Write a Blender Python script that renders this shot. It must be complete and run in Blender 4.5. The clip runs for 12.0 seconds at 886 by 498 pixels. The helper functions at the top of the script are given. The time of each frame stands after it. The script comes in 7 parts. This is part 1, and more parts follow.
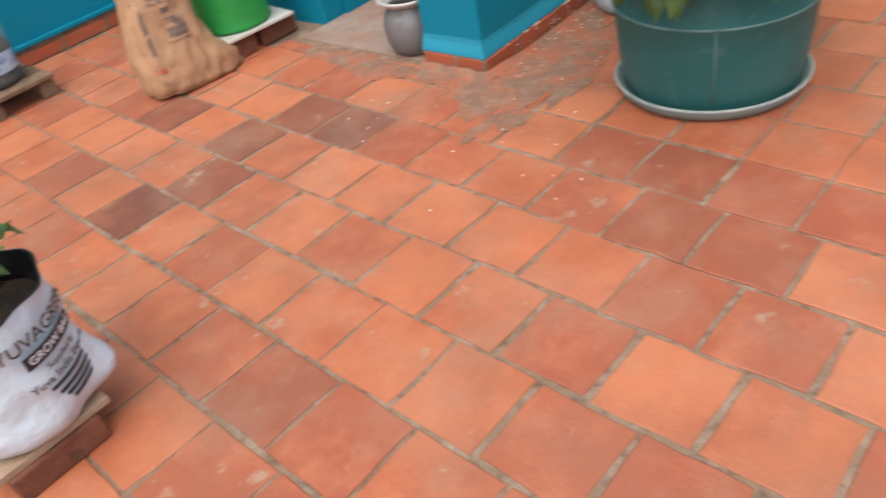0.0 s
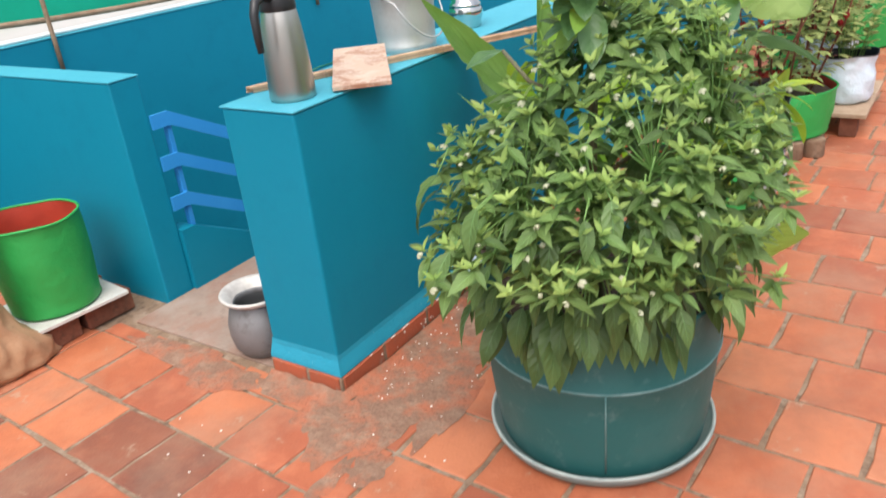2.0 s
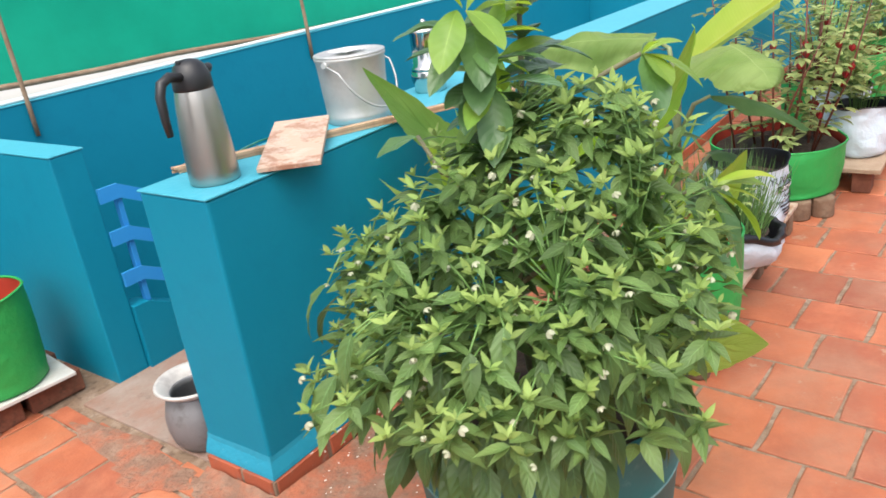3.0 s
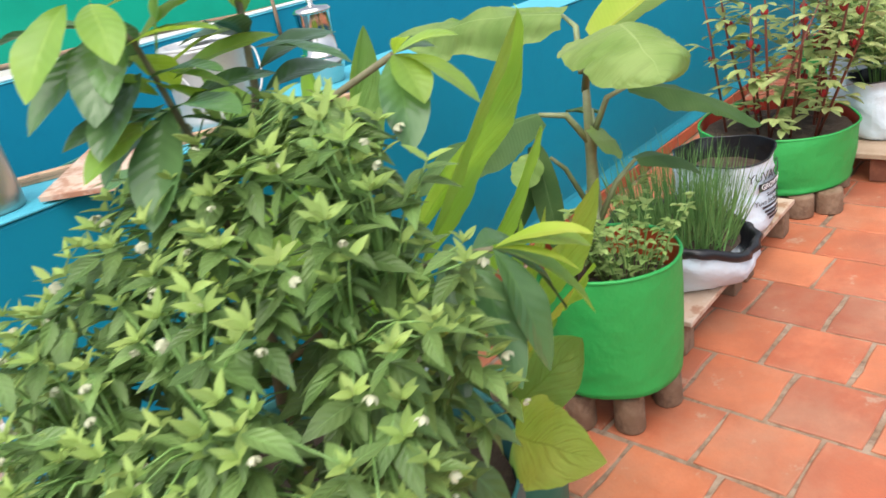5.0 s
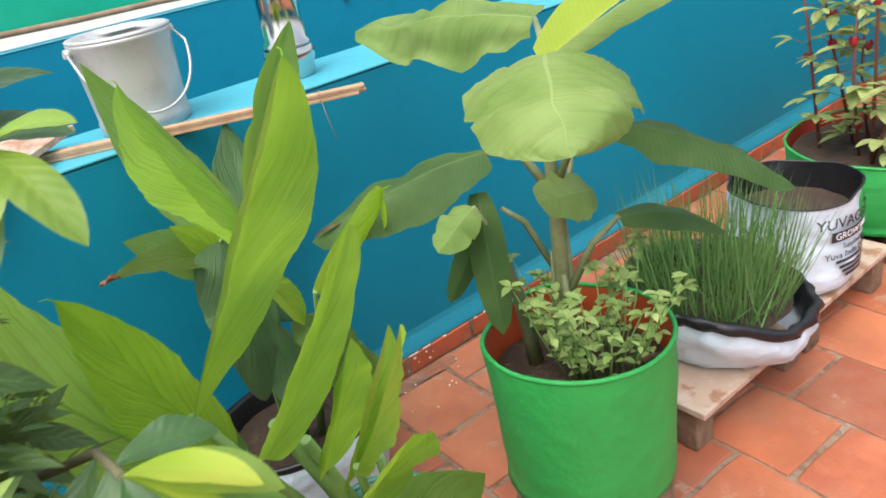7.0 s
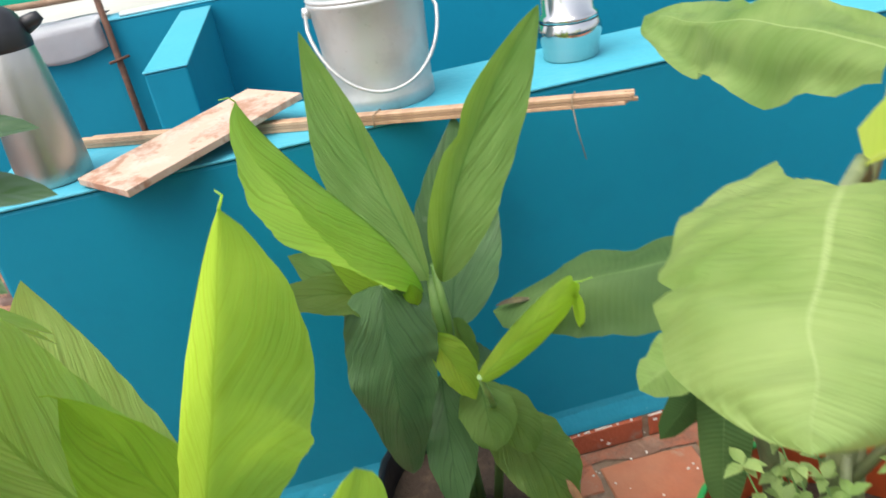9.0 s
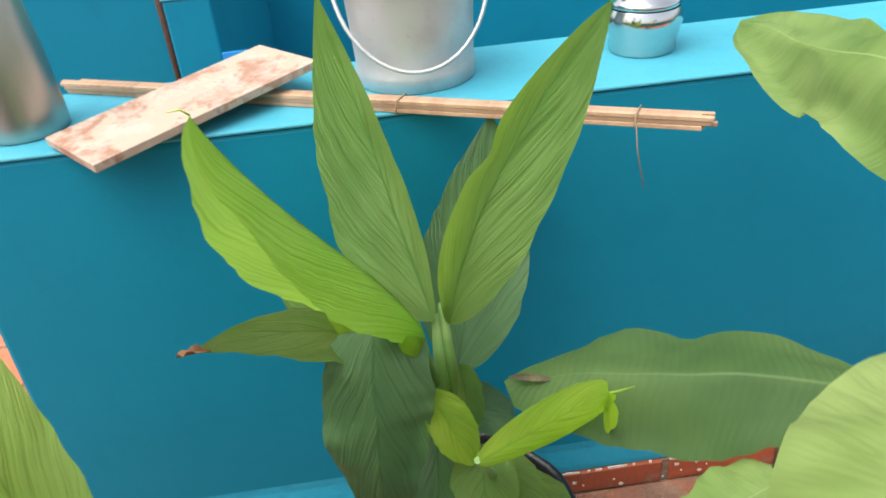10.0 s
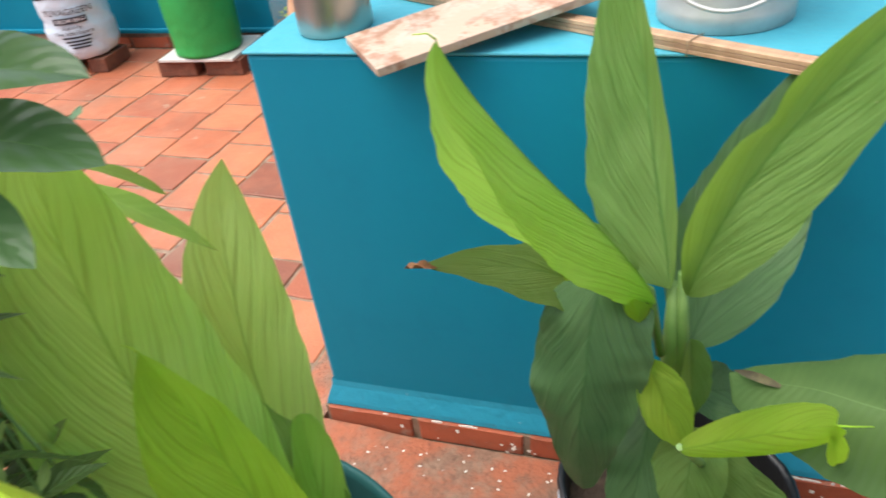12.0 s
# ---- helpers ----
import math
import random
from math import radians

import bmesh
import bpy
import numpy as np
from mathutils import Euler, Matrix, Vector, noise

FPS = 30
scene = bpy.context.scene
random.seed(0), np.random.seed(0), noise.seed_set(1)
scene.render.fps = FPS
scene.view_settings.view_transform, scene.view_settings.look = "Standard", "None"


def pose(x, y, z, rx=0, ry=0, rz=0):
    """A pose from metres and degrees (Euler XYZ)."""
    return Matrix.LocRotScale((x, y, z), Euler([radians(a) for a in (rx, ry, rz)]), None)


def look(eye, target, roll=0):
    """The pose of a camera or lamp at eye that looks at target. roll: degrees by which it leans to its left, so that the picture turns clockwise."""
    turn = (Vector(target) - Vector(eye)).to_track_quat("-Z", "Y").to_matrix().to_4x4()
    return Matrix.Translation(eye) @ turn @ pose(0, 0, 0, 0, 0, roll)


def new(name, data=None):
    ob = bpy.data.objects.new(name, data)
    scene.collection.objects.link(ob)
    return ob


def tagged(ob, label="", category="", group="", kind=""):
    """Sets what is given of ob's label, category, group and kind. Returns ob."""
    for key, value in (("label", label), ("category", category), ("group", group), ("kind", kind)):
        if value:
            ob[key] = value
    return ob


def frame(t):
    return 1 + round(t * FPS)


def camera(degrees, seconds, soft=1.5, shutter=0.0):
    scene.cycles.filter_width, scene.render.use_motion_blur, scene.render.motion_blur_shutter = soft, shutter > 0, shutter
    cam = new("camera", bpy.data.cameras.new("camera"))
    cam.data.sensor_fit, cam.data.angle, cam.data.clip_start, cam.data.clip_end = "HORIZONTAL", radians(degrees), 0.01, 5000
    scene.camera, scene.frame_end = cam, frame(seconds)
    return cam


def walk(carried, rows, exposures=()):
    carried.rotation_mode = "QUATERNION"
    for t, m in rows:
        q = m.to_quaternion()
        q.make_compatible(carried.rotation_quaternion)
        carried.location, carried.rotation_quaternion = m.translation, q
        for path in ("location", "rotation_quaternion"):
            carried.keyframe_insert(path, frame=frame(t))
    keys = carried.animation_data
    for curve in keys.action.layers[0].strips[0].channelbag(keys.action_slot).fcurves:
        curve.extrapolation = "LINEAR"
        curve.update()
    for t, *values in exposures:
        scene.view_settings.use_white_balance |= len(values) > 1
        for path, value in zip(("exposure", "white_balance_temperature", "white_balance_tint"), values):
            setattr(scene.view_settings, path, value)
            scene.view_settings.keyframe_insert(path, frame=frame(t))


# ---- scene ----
PATH = [
    (0, (-1.94, -1.636, 1.189), (-0.842, -0.48, -0.018), -12.4),
    (0.5, (-1.825, -1.574, 1.215), (-0.934, -0.252, 0.007), -15.4),
    (1, (-1.636, -1.585, 1.248), (-0.59, -0.218, 0.229), -19.3),
    (1.5, (-1.503, -1.504, 1.274), (-0.174, -0.38, 0.289), -11.9),
    (2, (-1.375, -1.393, 1.327), (0.102, -0.344, 0.479), -6.1),
    (2.5, (-1.21, -1.449, 1.346), (0.276, -0.355, 0.574), -6.2),
    (2.7, (-1.128, -1.488, 1.355), (0.334, -0.343, 0.612), -7.5),
    (4.3, (-0.656, -1.442, 1.32), (0.767, -0.334, 0.455), -6.3),
    (4.5, (-0.556, -1.537, 1.315), (0.822, -0.338, 0.5), -8.3),
    (5, (-0.39, -1.609, 1.266), (0.934, -0.346, 0.46), -10.4),
    (5.5, (-0.219, -1.541, 1.282), (1.14, -0.352, 0.423), -9.7),
    (6, (-0.072, -1.514, 1.276), (1.267, -0.305, 0.412), -9.6),
    (6.5, (0.08, -1.576, 1.276), (1.227, -0.191, 0.4), -9.4),
    (6.7, (0.136, -1.615, 1.236), (1.231, -0.176, 0.382), -10.1),
    (8.3, (0.507, -1.386, 1.24), (1.136, 0.257, 0.289), -10.3),
    (8.5, (0.547, -1.392, 1.243), (1.026, 0.313, 0.314), -10.7),
    (9, (0.588, -1.313, 1.247), (0.82, 0.457, 0.345), -10.6),
    (9.5, (0.588, -1.19, 1.268), (0.811, 0.566, 0.337), -7.6),
    (10, (0.654, -1.083, 1.262), (0.775, 0.622, 0.223), -5.3),
    (10.5, (0.739, -1.017, 1.255), (0.637, 0.656, 0.163), -4.8),
    (11, (0.759, -1.024, 1.261), (0.449, 0.608, 0.149), -7.3),
    (11.5, (0.734, -1.016, 1.243), (0.307, 0.567, 0.097), -8.0),
    (12, (0.707, -1.039, 1.26), (0.099, 0.489, 0.122), -7.9),
]
cam = camera(59.5, 12.0, soft=1.6, shutter=0.4)
walk(cam, [(t, look(eye, target, roll)) for t, eye, target, roll in PATH], exposures=[(0, 0.55), (1, 0.65), (2, 0.88), (2.7, 0.95), (5, 1.05), (12, 1.1)])
# ---------------------------------------------------------------- light
world = bpy.data.worlds.new("sky")
scene.world = world
world.use_nodes = True
nt = world.node_tree
sky = nt.nodes.new("ShaderNodeTexSky")
sky.sky_type = "NISHITA"
sky.sun_disc = False
sky.sun_elevation = radians(64)
sky.sun_rotation = radians(243)
sky.dust_density = 4.0
# thin cloud takes most of the blue out of the sky
cloud = nt.nodes.new("ShaderNodeHueSaturation")
cloud.inputs["Saturation"].default_value = 0.55
nt.links.new(sky.outputs[0], cloud.inputs["Color"])
nt.links.new(cloud.outputs[0], nt.nodes["Background"].inputs[0])
nt.nodes["Background"].inputs[1].default_value = 0.15
sun = new("sun", bpy.data.lights.new("sun", "SUN"))
sun.data.energy = 1.3
sun.data.angle = radians(75)
sun.data.color = (1.0, 0.96, 0.9)
sun.matrix_world = look((-3.5, -1.8, 8.0), (0, 0, 0))


# ---------------------------------------------------------------- materials
def material(name, base, rough=0.8, metal=0.0, spots=(), bump=0.0, bump_scale=60.0, island=0.0, spec=0.5, trans=0.0, random_value=0.0):
    """A node material: base colour, then spots of (colour, scale, threshold, softness, amount), a bump of noise,
    and a change of value from object to object or island to island."""
    m = bpy.data.materials.new(name)
    m.use_nodes = True
    n, l = m.node_tree.nodes, m.node_tree.links
    b = n["Principled BSDF"]
    b.inputs["Roughness"].default_value = rough
    b.inputs["Metallic"].default_value = metal
    b.inputs["Specular IOR Level"].default_value = spec
    co = n.new("ShaderNodeTexCoord").outputs["Object"]
    rgb = n.new("ShaderNodeRGB")
    rgb.outputs[0].default_value = (*base, 1)
    out = rgb.outputs[0]
    if random_value or island:
        src = n.new("ShaderNodeObjectInfo").outputs["Random"] if random_value else n.new("ShaderNodeNewGeometry").outputs["Random Per Island"]
        mr = n.new("ShaderNodeMapRange")
        amount = random_value or island
        mr.inputs["To Min"].default_value, mr.inputs["To Max"].default_value = 1 - amount, 1 + amount
        l.new(src, mr.inputs["Value"])
        hs = n.new("ShaderNodeHueSaturation")
        l.new(mr.outputs[0], hs.inputs["Value"])
        l.new(out, hs.inputs["Color"])
        out = hs.outputs[0]
    for colour, scale, threshold, soft, amount in spots:
        t = n.new("ShaderNodeTexNoise")
        t.inputs["Scale"].default_value = scale
        t.inputs["Detail"].default_value = 6
        t.inputs["Roughness"].default_value = 0.65
        l.new(co, t.inputs["Vector"])
        r = n.new("ShaderNodeMapRange")
        r.inputs["From Min"].default_value, r.inputs["From Max"].default_value = threshold - soft, threshold + soft
        r.inputs["To Max"].default_value = amount
        l.new(t.outputs[0], r.inputs["Value"])
        mix = n.new("ShaderNodeMix")
        mix.data_type = "RGBA"
        l.new(r.outputs[0], mix.inputs["Factor"])
        l.new(out, mix.inputs["A"])
        mix.inputs["B"].default_value = (*colour, 1)
        out = mix.outputs["Result"]
    l.new(out, b.inputs["Base Color"])
    if bump:
        t = n.new("ShaderNodeTexNoise")
        t.inputs["Scale"].default_value = bump_scale
        t.inputs["Detail"].default_value = 5
        l.new(co, t.inputs["Vector"])
        bp = n.new("ShaderNodeBump")
        bp.inputs["Strength"].default_value = bump
        bp.inputs["Distance"].default_value = 0.01
        l.new(t.outputs[0], bp.inputs["Height"])
        l.new(bp.outputs[0], b.inputs["Normal"])
    if trans:
        tr = n.new("ShaderNodeBsdfTranslucent")
        l.new(out, tr.inputs["Color"])
        mx = n.new("ShaderNodeMixShader")
        mx.inputs[0].default_value = trans
        l.new(b.outputs[0], mx.inputs[1])
        l.new(tr.outputs[0], mx.inputs[2])
        l.new(mx.outputs[0], n["Material Output"].inputs["Surface"])
    return m


BLUE = material("blue_wall_paint", (0.001, 0.205, 0.315), 0.6, spec=0.25, spots=[((0.002, 0.235, 0.35), 1.6, 0.55, 0.2, 0.6), ((0.001, 0.17, 0.27), 9, 0.62, 0.1, 0.4)], bump=0.09, bump_scale=38)
# same blue as the walls; sky light on the level tops is put into it
BLUE_SKYLIT = material("skylit_blue_paint", (0.05, 0.33, 0.43), 0.55, spots=[((0.07, 0.38, 0.48), 3, 0.55, 0.2, 0.6), ((0.015, 0.28, 0.42), 20, 0.62, 0.1, 0.4)], bump=0.2, bump_scale=60)
# white chips in the paint; light on the upturned flare raises the base blue
BLUE_FOOT = material("chipped_skylit_blue_paint", (0.008, 0.25, 0.37), 0.6, spots=[((0.02, 0.30, 0.43), 5, 0.55, 0.2, 0.6), ((0.62, 0.66, 0.68), 34, 0.69, 0.03, 0.9)], bump=0.4, bump_scale=40)
RAIL_BLUE = material("rail_blue_paint", (0.03, 0.27, 0.66), 0.4, spots=[((0.05, 0.33, 0.7), 8, 0.55, 0.2, 0.5)])


def terracotta(name, island, dark=""):
    """Fired clay: each tile takes its own tone, some are over-fired and dark; stains, mortar smears and grit on top."""
    m = material(name, (0.5, 0.14, 0.06), 0.6, spots=[], bump=0.22, bump_scale=110)
    n, l = m.node_tree.nodes, m.node_tree.links
    b = n["Principled BSDF"]
    src = n.new("ShaderNodeNewGeometry").outputs["Random Per Island"] if island else n.new("ShaderNodeObjectInfo").outputs["Random"]
    ramp = n.new("ShaderNodeValToRGB")
    e = ramp.color_ramp.elements
    tones = {
        "": ((0.0, (0.348, 0.095, 0.046)), (0.2, (0.392, 0.106, 0.049)), (0.45, (0.435, 0.126, 0.055)), (0.75, (0.479, 0.149, 0.064)), (1.0, (0.522, 0.180, 0.085))),
        # mid-dark clay; for the tiles by the drum this tone also holds its shade
        "dusky": ((0.0, (0.261, 0.077, 0.042)), (0.5, (0.296, 0.085, 0.044)), (1.0, (0.339, 0.095, 0.048))),
        "overfired": ((0.0, (0.157, 0.056, 0.037)), (0.5, (0.187, 0.065, 0.040)), (1.0, (0.226, 0.075, 0.043))),
    }[dark]
    for i, (p, c) in enumerate(tones):
        el = e[i] if i < 2 else e.new(p)
        el.position, el.color = p, (*c, 1)
    l.new(src, ramp.inputs[0])
    geo = n.new("ShaderNodeNewGeometry").outputs["Position"]
    out = ramp.outputs[0]
    for colour, scale, threshold, soft, amount in (((0.30, 0.075, 0.035), 5, 0.53, 0.10, 0.45), ((0.58, 0.20, 0.10), 7, 0.58, 0.10, 0.25 if dark else 0.5), ((0.26, 0.11, 0.065), 2.2, 0.58, 0.12, 0.6), ((0.42, 0.30, 0.21), 9, 0.655, 0.03, 0.6), ((0.40, 0.27, 0.18), 3.1, 0.60, 0.12, 0.35), ((0.10, 0.04, 0.025), 75, 0.72, 0.03, 0.6), ((0.8, 0.68, 0.58), 55, 0.76, 0.02, 0.6)):
        t = n.new("ShaderNodeTexNoise")
        t.inputs["Scale"].default_value, t.inputs["Detail"].default_value, t.inputs["Roughness"].default_value = scale, 6, 0.65
        l.new(geo, t.inputs["Vector"])
        r = n.new("ShaderNodeMapRange")
        r.inputs["From Min"].default_value, r.inputs["From Max"].default_value, r.inputs["To Max"].default_value = threshold - soft, threshold + soft, amount
        l.new(t.outputs[0], r.inputs["Value"])
        mix = n.new("ShaderNodeMix")
        mix.data_type = "RGBA"
        l.new(r.outputs[0], mix.inputs["Factor"])
        l.new(out, mix.inputs["A"])
        mix.inputs["B"].default_value = (*colour, 1)
        out = mix.outputs["Result"]
    l.new(out, b.inputs["Base Color"])
    return m


TERRACOTTA = terracotta("terracotta", False)
TERRACOTTA_DARK = terracotta("overfired_terracotta", False, "overfired")
TERRACOTTA_DUSKY_SHADED = terracotta("dusky_shaded_terracotta", False, "dusky")
TERRACOTTA_FAR = terracotta("terracotta_joined", True)
SKIRT = material("skirting_clay", (0.42, 0.10, 0.045), 0.7, spots=[((0.30, 0.08, 0.04), 9, 0.55, 0.12, 0.6), ((0.75, 0.72, 0.7), 40, 0.72, 0.03, 0.8), ((0.3, 0.22, 0.17), 16, 0.64, 0.06, 0.6)], bump=0.3, bump_scale=90, random_value=0.15)
MORTAR = material("grey_mortar", (0.235, 0.155, 0.10), 0.9, spots=[((0.40, 0.31, 0.235), 14, 0.57, 0.12, 0.7), ((0.12, 0.07, 0.045), 30, 0.58, 0.08, 0.8)], bump=0.5, bump_scale=90)
CONCRETE = material("concrete", (0.28, 0.20, 0.155), 0.85, spots=[((0.38, 0.31, 0.26), 6, 0.57, 0.15, 0.7), ((0.30, 0.12, 0.07), 4, 0.55, 0.1, 0.6), ((0.15, 0.10, 0.075), 18, 0.65, 0.08, 0.6)], bump=0.3, bump_scale=80)
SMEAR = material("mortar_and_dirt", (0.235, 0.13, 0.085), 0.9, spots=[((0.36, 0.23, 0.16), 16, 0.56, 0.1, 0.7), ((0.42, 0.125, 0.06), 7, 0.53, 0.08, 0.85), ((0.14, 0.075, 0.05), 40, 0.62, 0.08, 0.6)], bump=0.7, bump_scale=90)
DRUM = material("teal_plastic", (0.024, 0.125, 0.12), 0.5, spec=0.3, spots=[((0.07, 0.20, 0.195), 3, 0.55, 0.12, 0.7), ((0.16, 0.27, 0.26), 20, 0.66, 0.08, 0.45), ((0.012, 0.075, 0.07), 6, 0.62, 0.10, 0.5)], bump=0.10, bump_scale=30)
GREEN_BAG = material("green_woven_plastic", (0.02, 0.30, 0.06), 0.55, spots=[((0.03, 0.37, 0.08), 6, 0.55, 0.2, 0.6)], bump=0.55, bump_scale=26)
RED_LINING = material("red_lining", (0.45, 0.045, 0.02), 0.6, spots=[((0.3, 0.03, 0.02), 9, 0.55, 0.2, 0.6)], bump=0.2, bump_scale=40)
WHITE_BAG = material("white_plastic", (0.60, 0.71, 0.80), 0.45, spots=[((0.6, 0.6, 0.64), 7, 0.58, 0.15, 0.5), ((0.42, 0.36, 0.3), 16, 0.7, 0.06, 0.4)], bump=0.9, bump_scale=24)
BLACK_PLASTIC = material("black_plastic", (0.012, 0.012, 0.014), 0.35, bump=0.3, bump_scale=30)
SOIL = material("soil", (0.045, 0.028, 0.018), 0.95, spots=[((0.10, 0.065, 0.04), 25, 0.6, 0.08, 0.7)], bump=0.9, bump_scale=60)
WOOD = material("weathered_wood", (0.17, 0.10, 0.06), 0.8, spots=[((0.30, 0.21, 0.14), 12, 0.55, 0.12, 0.7), ((0.06, 0.03, 0.02), 20, 0.62, 0.08, 0.7)], bump=0.5, bump_scale=70)
BRICK = material("dark_brick", (0.16, 0.055, 0.03), 0.85, spots=[((0.28, 0.11, 0.06), 14, 0.58, 0.12, 0.7), ((0.05, 0.03, 0.02), 24, 0.62, 0.08, 0.7)], bump=0.5, bump_scale=60)

SAUCER = material("saucer_plastic", (0.20, 0.26, 0.245), 0.6, spots=[((0.14, 0.22, 0.21), 12, 0.55, 0.15, 0.6)], bump=0.1)
SAUCER_RIM = material("worn_rim_plastic", (0.38, 0.42, 0.39), 0.65, spots=[((0.20, 0.26, 0.25), 16, 0.56, 0.12, 0.7)])
SCUFF = material("scuffed_plastic", (0.17, 0.30, 0.29), 0.6, spots=[((0.06, 0.18, 0.175), 14, 0.5, 0.12, 0.8)])
DARK_BAG = material("dark_green_plastic", (0.012, 0.13, 0.085), 0.4, spots=[((0.02, 0.18, 0.12), 9, 0.55, 0.2, 0.6)], bump=0.2, bump_scale=30)
ORANGE_LINING = material("orange_lining", (0.50, 0.085, 0.02), 0.6, spots=[((0.3, 0.04, 0.02), 9, 0.58, 0.15, 0.6)], bump=0.2, bump_scale=40)
MARBLE = material("marbled_tile", (0.50, 0.36, 0.27), 0.5, spots=[((0.30, 0.12, 0.06), 12, 0.53, 0.03, 0.75), ((0.60, 0.50, 0.42), 22, 0.56, 0.08, 0.6), ((0.3, 0.2, 0.14), 30, 0.68, 0.04, 0.7)], bump=0.1, bump_scale=60)
PALE_WOOD = material("pale_wood", (0.42, 0.30, 0.21), 0.75, spots=[((0.30, 0.19, 0.12), 14, 0.56, 0.12, 0.7)], bump=0.3, bump_scale=60)

STEEL = material("brushed_steel", (0.50, 0.47, 0.43), 0.36, 1.0, bump=0.05, bump_scale=150)
CHROME = material("polished_steel", (0.62, 0.60, 0.57), 0.14, 1.0, bump=0.03, bump_scale=20)
ALUMINIUM = material("dull_aluminium", (0.58, 0.58, 0.57), 0.55, 0.75, spots=[((0.38, 0.38, 0.37), 9, 0.58, 0.12, 0.6), ((0.25, 0.24, 0.22), 40, 0.70, 0.04, 0.6)], bump=0.12, bump_scale=25)
POT_METAL = material("grey_aluminium", (0.22, 0.22, 0.225), 0.6, 0.45, spots=[((0.30, 0.30, 0.30), 9, 0.55, 0.15, 0.6), ((0.10, 0.09, 0.08), 18, 0.62, 0.08, 0.6)], bump=0.12, bump_scale=30)
POT_RIM = material("pale_aluminium", (0.60, 0.57, 0.53), 0.6, 0.3, spots=[((0.35, 0.32, 0.3), 20, 0.58, 0.1, 0.6)])
BLACK_MATT = material("black_matt_plastic", (0.018, 0.018, 0.02), 0.4)
WHITE_PAPER = material("white_paper", (0.75, 0.74, 0.72), 0.8)
SPLIT_WOOD = material("split_wood", (0.45, 0.29, 0.18), 0.7, spots=[((0.30, 0.17, 0.10), 30, 0.56, 0.12, 0.7)], bump=0.2, bump_scale=90, random_value=0.2)
STRING = material("jute_string", (0.30, 0.22, 0.14), 0.9)
KRAFT = material("kraft_paper", (0.47, 0.27, 0.15), 0.75, spots=[((0.36, 0.19, 0.10), 7, 0.55, 0.15, 0.7), ((0.55, 0.35, 0.21), 16, 0.6, 0.1, 0.5), ((0.25, 0.13, 0.07), 40, 0.66, 0.06, 0.5)], bump=0.6, bump_scale=22)
PRINT_RED = material("faded_red_print", (0.42, 0.10, 0.06), 0.8, spots=[((0.46, 0.26, 0.15), 30, 0.54, 0.08, 0.85)])
PRINT_GREY = material("faded_grey_print", (0.16, 0.11, 0.09), 0.8, spots=[((0.46, 0.26, 0.15), 22, 0.53, 0.05, 0.9)])
WHITE_TILE = material("white_glazed_tile", (0.62, 0.60, 0.56), 0.4, spots=[((0.42, 0.36, 0.3), 10, 0.6, 0.1, 0.6)])
BLUE_LABEL = material("blue_label", (0.40, 0.52, 0.66), 0.6, spots=[((0.12, 0.2, 0.42), 28, 0.56, 0.04, 0.9), ((0.7, 0.74, 0.8), 22, 0.6, 0.05, 0.8)])
RUST = material("rusty_iron", (0.07, 0.032, 0.02), 0.8, spots=[((0.14, 0.06, 0.03), 25, 0.55, 0.1, 0.7)], bump=0.3)
BANNER = material("white_banner", (0.68, 0.68, 0.70), 0.6, spots=[((0.5, 0.5, 0.52), 5, 0.58, 0.15, 0.5)], bump=0.3, bump_scale=14)
BAMBOO = material("weathered_bamboo", (0.24, 0.15, 0.09), 0.75, spots=[((0.38, 0.28, 0.19), 12, 0.55, 0.12, 0.6)], bump=0.3)
NET = material("green_shade_net", (0.004, 0.42, 0.26), 0.6, spots=[((0.002, 0.30, 0.19), 3, 0.55, 0.2, 0.6)], bump=0.1, bump_scale=200, trans=0.6)
WHITE_PIPE = material("white_pvc", (0.72, 0.72, 0.70), 0.4)
GRAIN = material("white_grain", (0.78, 0.72, 0.64), 0.7)
HAZE_GROUND = material("hazy_ground", (0.42, 0.40, 0.37), 0.9, spots=[((0.30, 0.33, 0.26), 0.02, 0.52, 0.1, 0.8)])
CLEAR = bpy.data.materials.new("cloudy_clear_plastic")
CLEAR.use_nodes = True
CLEAR.node_tree.nodes["Principled BSDF"].inputs["Base Color"].default_value = (0.42, 0.50, 0.50, 1)
CLEAR.node_tree.nodes["Principled BSDF"].inputs["Roughness"].default_value = 0.25
CLEAR.node_tree.nodes["Principled BSDF"].inputs["Alpha"].default_value = 0.11


# ---------------------------------------------------------------- builders
def empty(name, at=(0, 0, 0), rz=0.0):
    ob = new(name)
    ob.empty_display_size = 0.05
    ob.matrix_world = pose(*at, 0, 0, rz)
    return ob


def part(name, bm, mat, parent=None, label="", smooth=False, at=None):
    """Link a bmesh as one mesh object, in the frame of its parent."""
    me = bpy.data.meshes.new(name)
    bm.normal_update()
    bm.to_mesh(me)
    bm.free()
    for m in (mat if isinstance(mat, (list, tuple)) else (mat,)):
        me.materials.append(m)
    if smooth:
        me.shade_smooth()
    ob = new(name, me)
    if parent is not None:
        ob.parent = parent
    if at is not None:
        ob.matrix_basis = at
    if label:
        ob["label"] = label
    return ob


